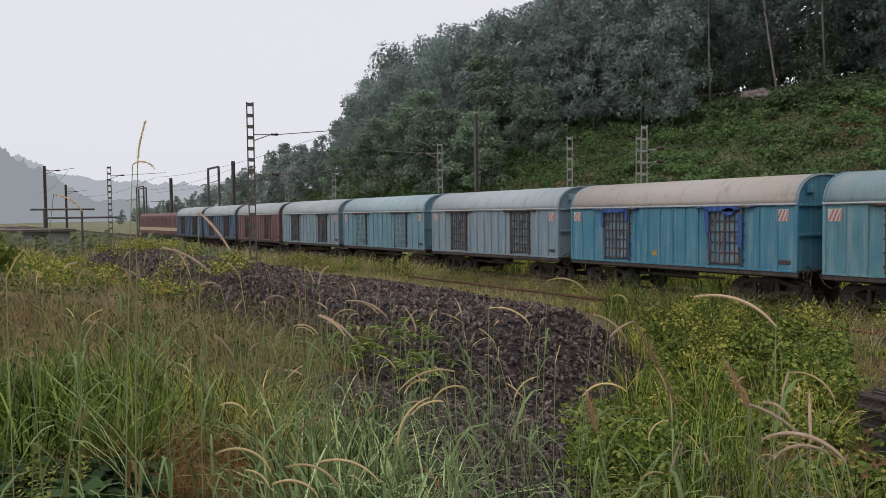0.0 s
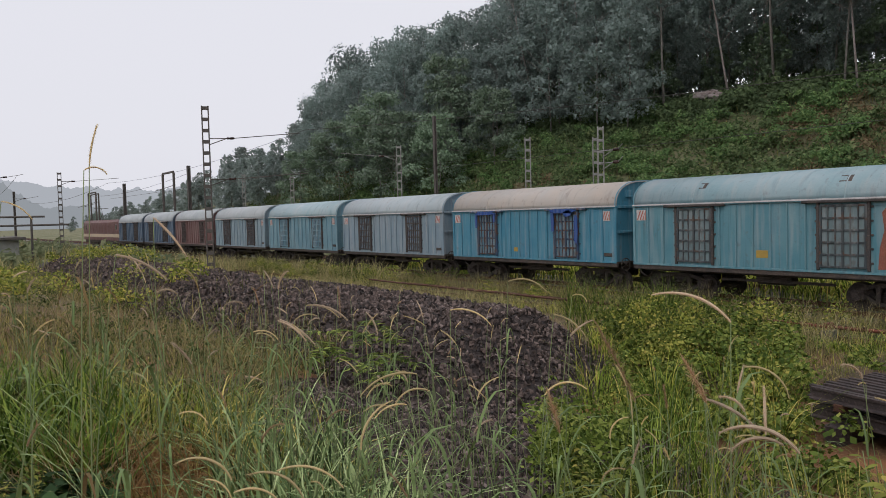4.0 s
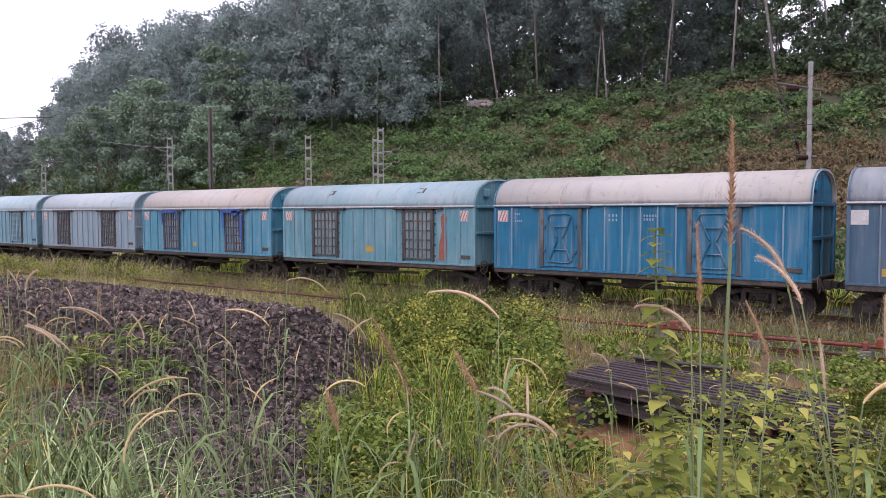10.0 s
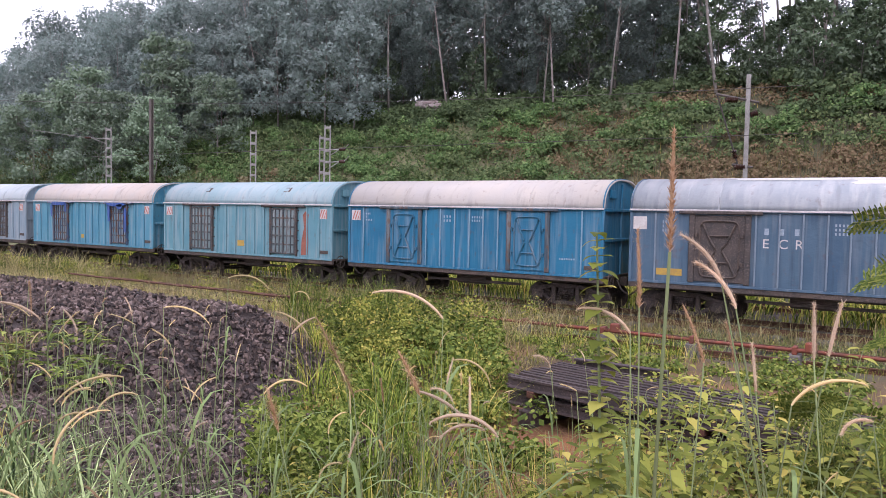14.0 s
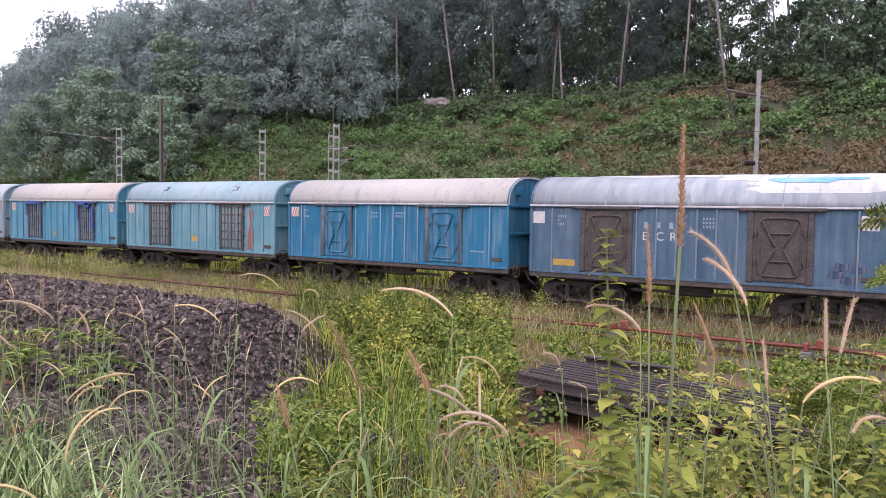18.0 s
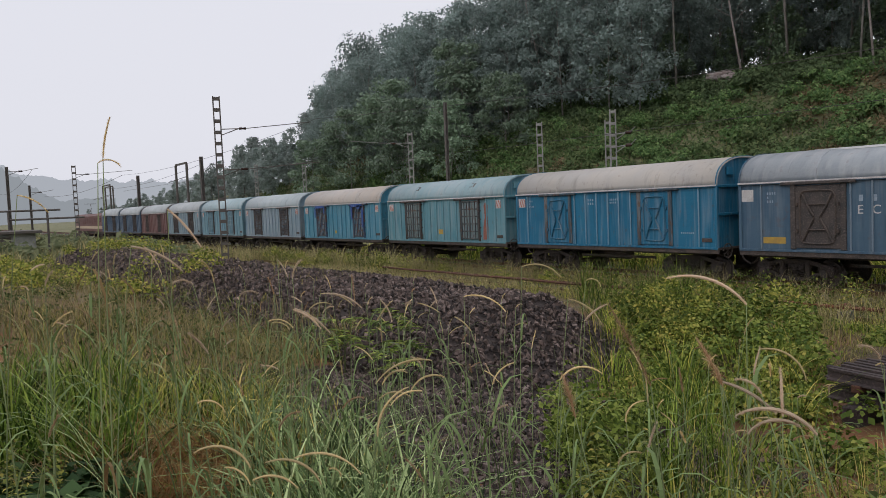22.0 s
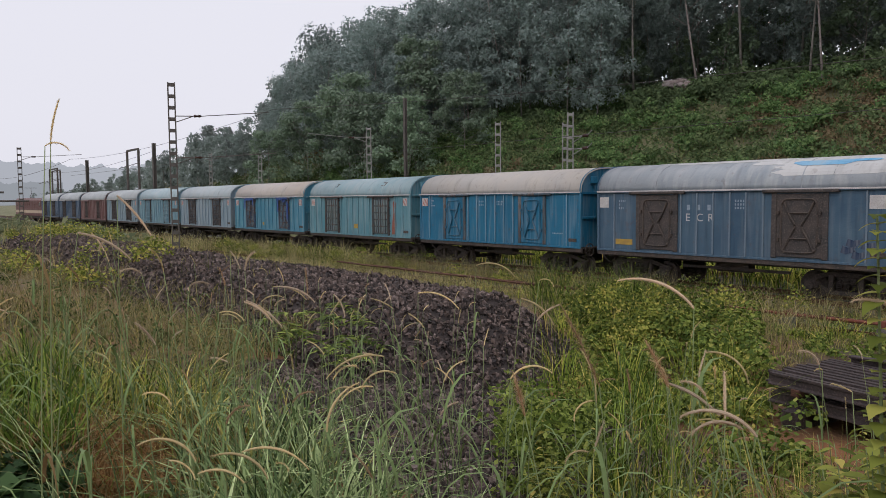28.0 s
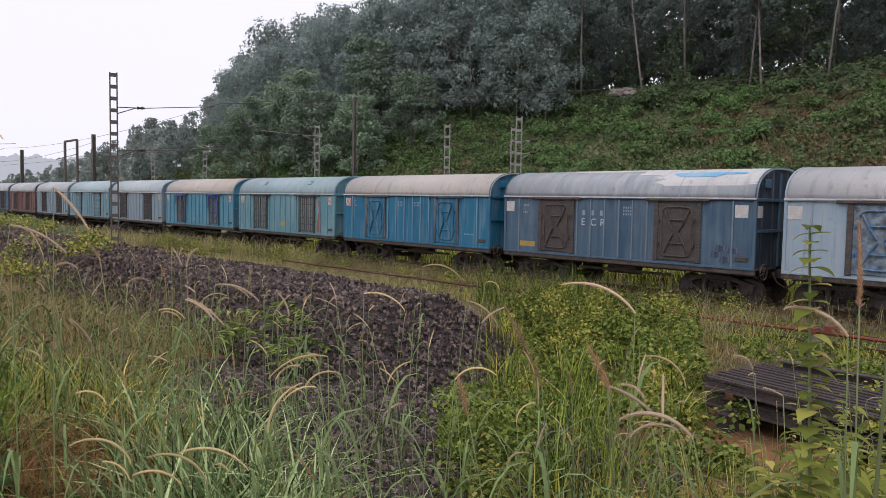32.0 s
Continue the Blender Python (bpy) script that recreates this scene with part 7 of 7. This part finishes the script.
def portal(x0, x1, y0, y1, h):
    t = thing("signal_portal", pose(0, 0, -0.3), "dark steel portal frame over the far tracks", "portal")
    for x, y in ((x0, y0), (x1, y1)):
        part("post", M().box(x - 0.16, x + 0.16, y - 0.12, y + 0.12, 0, h, 0.02), MAST_DARK, t)
    part("beam", M().bar((x0, y0, h + 0.06), (x1, y1, h + 0.12), 0.2, 0.2), MAST_DARK, t)
    part("cantilever", M().tube([(x1, y1, h - 1.6), (x1 + 6, y1 - 4, h - 2.6)], 0.04, 6), MAST_DARK, t)


portal(-100.5, -96.5, 29.0, 29.2, 9.8)
portal(-146, -141, 29.0, 29.2, 9.0)
portal(-164, -158, 33.0, 33.2, 9.4)


def wires():
    def wire(a, b, sag, r=0.012):
        a, b = Vector(a), Vector(b)
        pts = [a.lerp(b, k / 10) - Vector((0, 0, sag * 4 * (k / 10) * (1 - k / 10))) for k in range(11)]
        part("wire", M().tube(pts, r, 4), WIRE, line, "")
    line = thing("overhead_wires", None, "dark overhead contact wires above the far tracks", "overhead wires")
    wire((-38.9, 19.2, 8.2), (-90, 20, 7.8), 0.6)
    wire((-38.9, 19.2, 8.2), (-4, 30.2, 8.0), 0.35)
    wire((-39, 19.5, 5.9), (-90, 20, 6.0), 0.0)
    wire((-47, 29.4, 8.0), (-90, 29, 8.2), 0.7)
    wire((-90, 20, 7.8), (-165, 22, 7.8), 0.9, 0.02)
    wire((-90, 29, 9.0), (-165, 33, 9.0), 0.8, 0.02)
    wire((-47.5, 29.6, 6.4), (-4, 29.6, 6.2), 0.0)
    wire((-90, 11, 8.4), (-160, 14, 8.2), 0.9, 0.02)


wires()


def build_hut():
    t = thing("trackside_hut", pose(-66.0, 5.6, ground_z(-66.0, 5.6)), "low grey concrete hut with a flat slab roof", "hut")
    part("wall", M().box(-3.4, 3.4, -2.0, 2.0, -0.3, 1.75, 0.02), CONCRETE, t)
    part("roof", M().box(-3.9, 3.9, -2.4, 2.4, 1.75, 1.95, 0.02), MAST_DARK, t, "dark flat roof slab")
    part("door", M().box(3.4, 3.45, -0.5, 0.4, -0.3, 1.55, 0.01), MAST_DARK, t, "dark door")
    f = thing("pipe_frame", pose(-69.5, 8.0, ground_z(-69.5, 8.0)), "grey pipe frame beside the hut", "frame")
    for y in (-1.4, 1.4):
        part("post", M().tube([(0, y, -0.3), (0, y, 3.9)], 0.09, 8), MAST_DARK, f)
    part("rail", M().tube([(0, -2.4, 3.9), (0, 2.4, 3.9)], 0.08, 8), MAST_DARK, f)
    part("rail", M().tube([(0, -1.4, 3.2), (0, 4.2, 3.2)], 0.08, 8), MAST_DARK, f)


build_hut()


# ---- stacked rails and point rodding ----
def build_stack():
    t = thing("rail_stack", pose(-4.95, 10.75, 0.0, 0, 0, -10), "stack of old rusty rails lying side by side", "rail stack")
    length = 6.2
    def rail(dy, dz, x0):
        return M().prism([(y, z + dz) for y, z in rail_outline(dy)], 0, x0, x0 + length)
    rng = random.Random(2)
    for i in range(11):
        part("rail", rail(-1.0 + i * 0.148, 0.58 + rng.uniform(-0.004, 0.01), rng.uniform(-0.08, 0.08)), SLEEPER_STEEL, t, "rusty steel rail")
    for i in range(9):
        part("rail", rail(-0.95 + i * 0.17, 0.34, rng.uniform(-0.05, 0.15)), SLEEPER_STEEL, t, "rusty steel rail")
    part("edge_channel", M().box(0.0, 1.5, -0.03, 0.03, 0.0, 0.24, 0.01).box(0.0, 1.5, -0.1, 0.03, 0.215, 0.245, 0.005), SLEEPER_STEEL, t, "upright steel channel", pose(0.2, 0.58, 0.58, 0, 0, 8))
    for x in (0.5, 3.0, 5.6):
        part("spacer", M().box(x - 0.06, x + 0.06, -1.1, 0.7, 0.5, 0.6, 0.01), RUST, t)
        part("bearer", M().box(x - 0.12, x + 0.12, -1.2, 0.75, -0.1, 0.34, 0.02), SLEEPER_STEEL, t, "heavy rusty bearer")


build_stack()


def build_rodding():
    t = thing("point_rodding", pose(0, 17.55, 0), "red oxide painted rodding on low concrete stubs", "point rodding")
    for dy, z, r in ((-0.09, 0.34, 0.036), (0.07, 0.30, 0.03)):
        for k in range(9):
            x0 = -29.4 + k * 4.6
            part("rod", M().tube([(x0, dy, z), (x0 + 2.3, dy + 0.012, z - 0.02), (x0 + 4.55, dy, z)], r, 8), RED_RUST if k > 3 else RUST, t, "red rusty rod" if k > 3 else "brown rusty rod")
    for k in range(9, 18):
        x = -28.05 + k * 2.15
        part("stub", M().box(x - 0.12, x + 0.12, -0.2, 0.2, -0.4, 0.24, 0.02), DIRTY_CONCRETE, t, "small concrete stub")
        part("bracket", M().box(x - 0.05, x + 0.05, -0.16, 0.14, 0.24, 0.41, 0.015), RED_RUST, t)
        if k in (7, 10, 12, 15):
            part("crank", M().box(x + 0.2, x + 0.42, -0.15, 0.05, 0.3, 0.52, 0.03), RED_RUST, t, "red crank")


build_rodding()


# ---- the train rolls ----
def rolled(t):
    """How far the train has rolled since the start: it slows down."""
    return ((((-1.0565e-07 * t + 8.0676e-06) * t - 1.75018e-04) * t - 0.0148901) * t + 1.425539) * t - 0.0101


def motions():
    for w in TRAIN:
        x, y, z = w.location
        walk(w, [(t, pose(x - rolled(t), y, z)) for t in range(0, 33)])
    for w, dx in WHEELS:
        walk(w, [(n / 4, pose(dx, 0, 0.43, 0, -math.degrees(rolled(n / 4) / 0.43), 0)) for n in range(0, 129)])


motions()
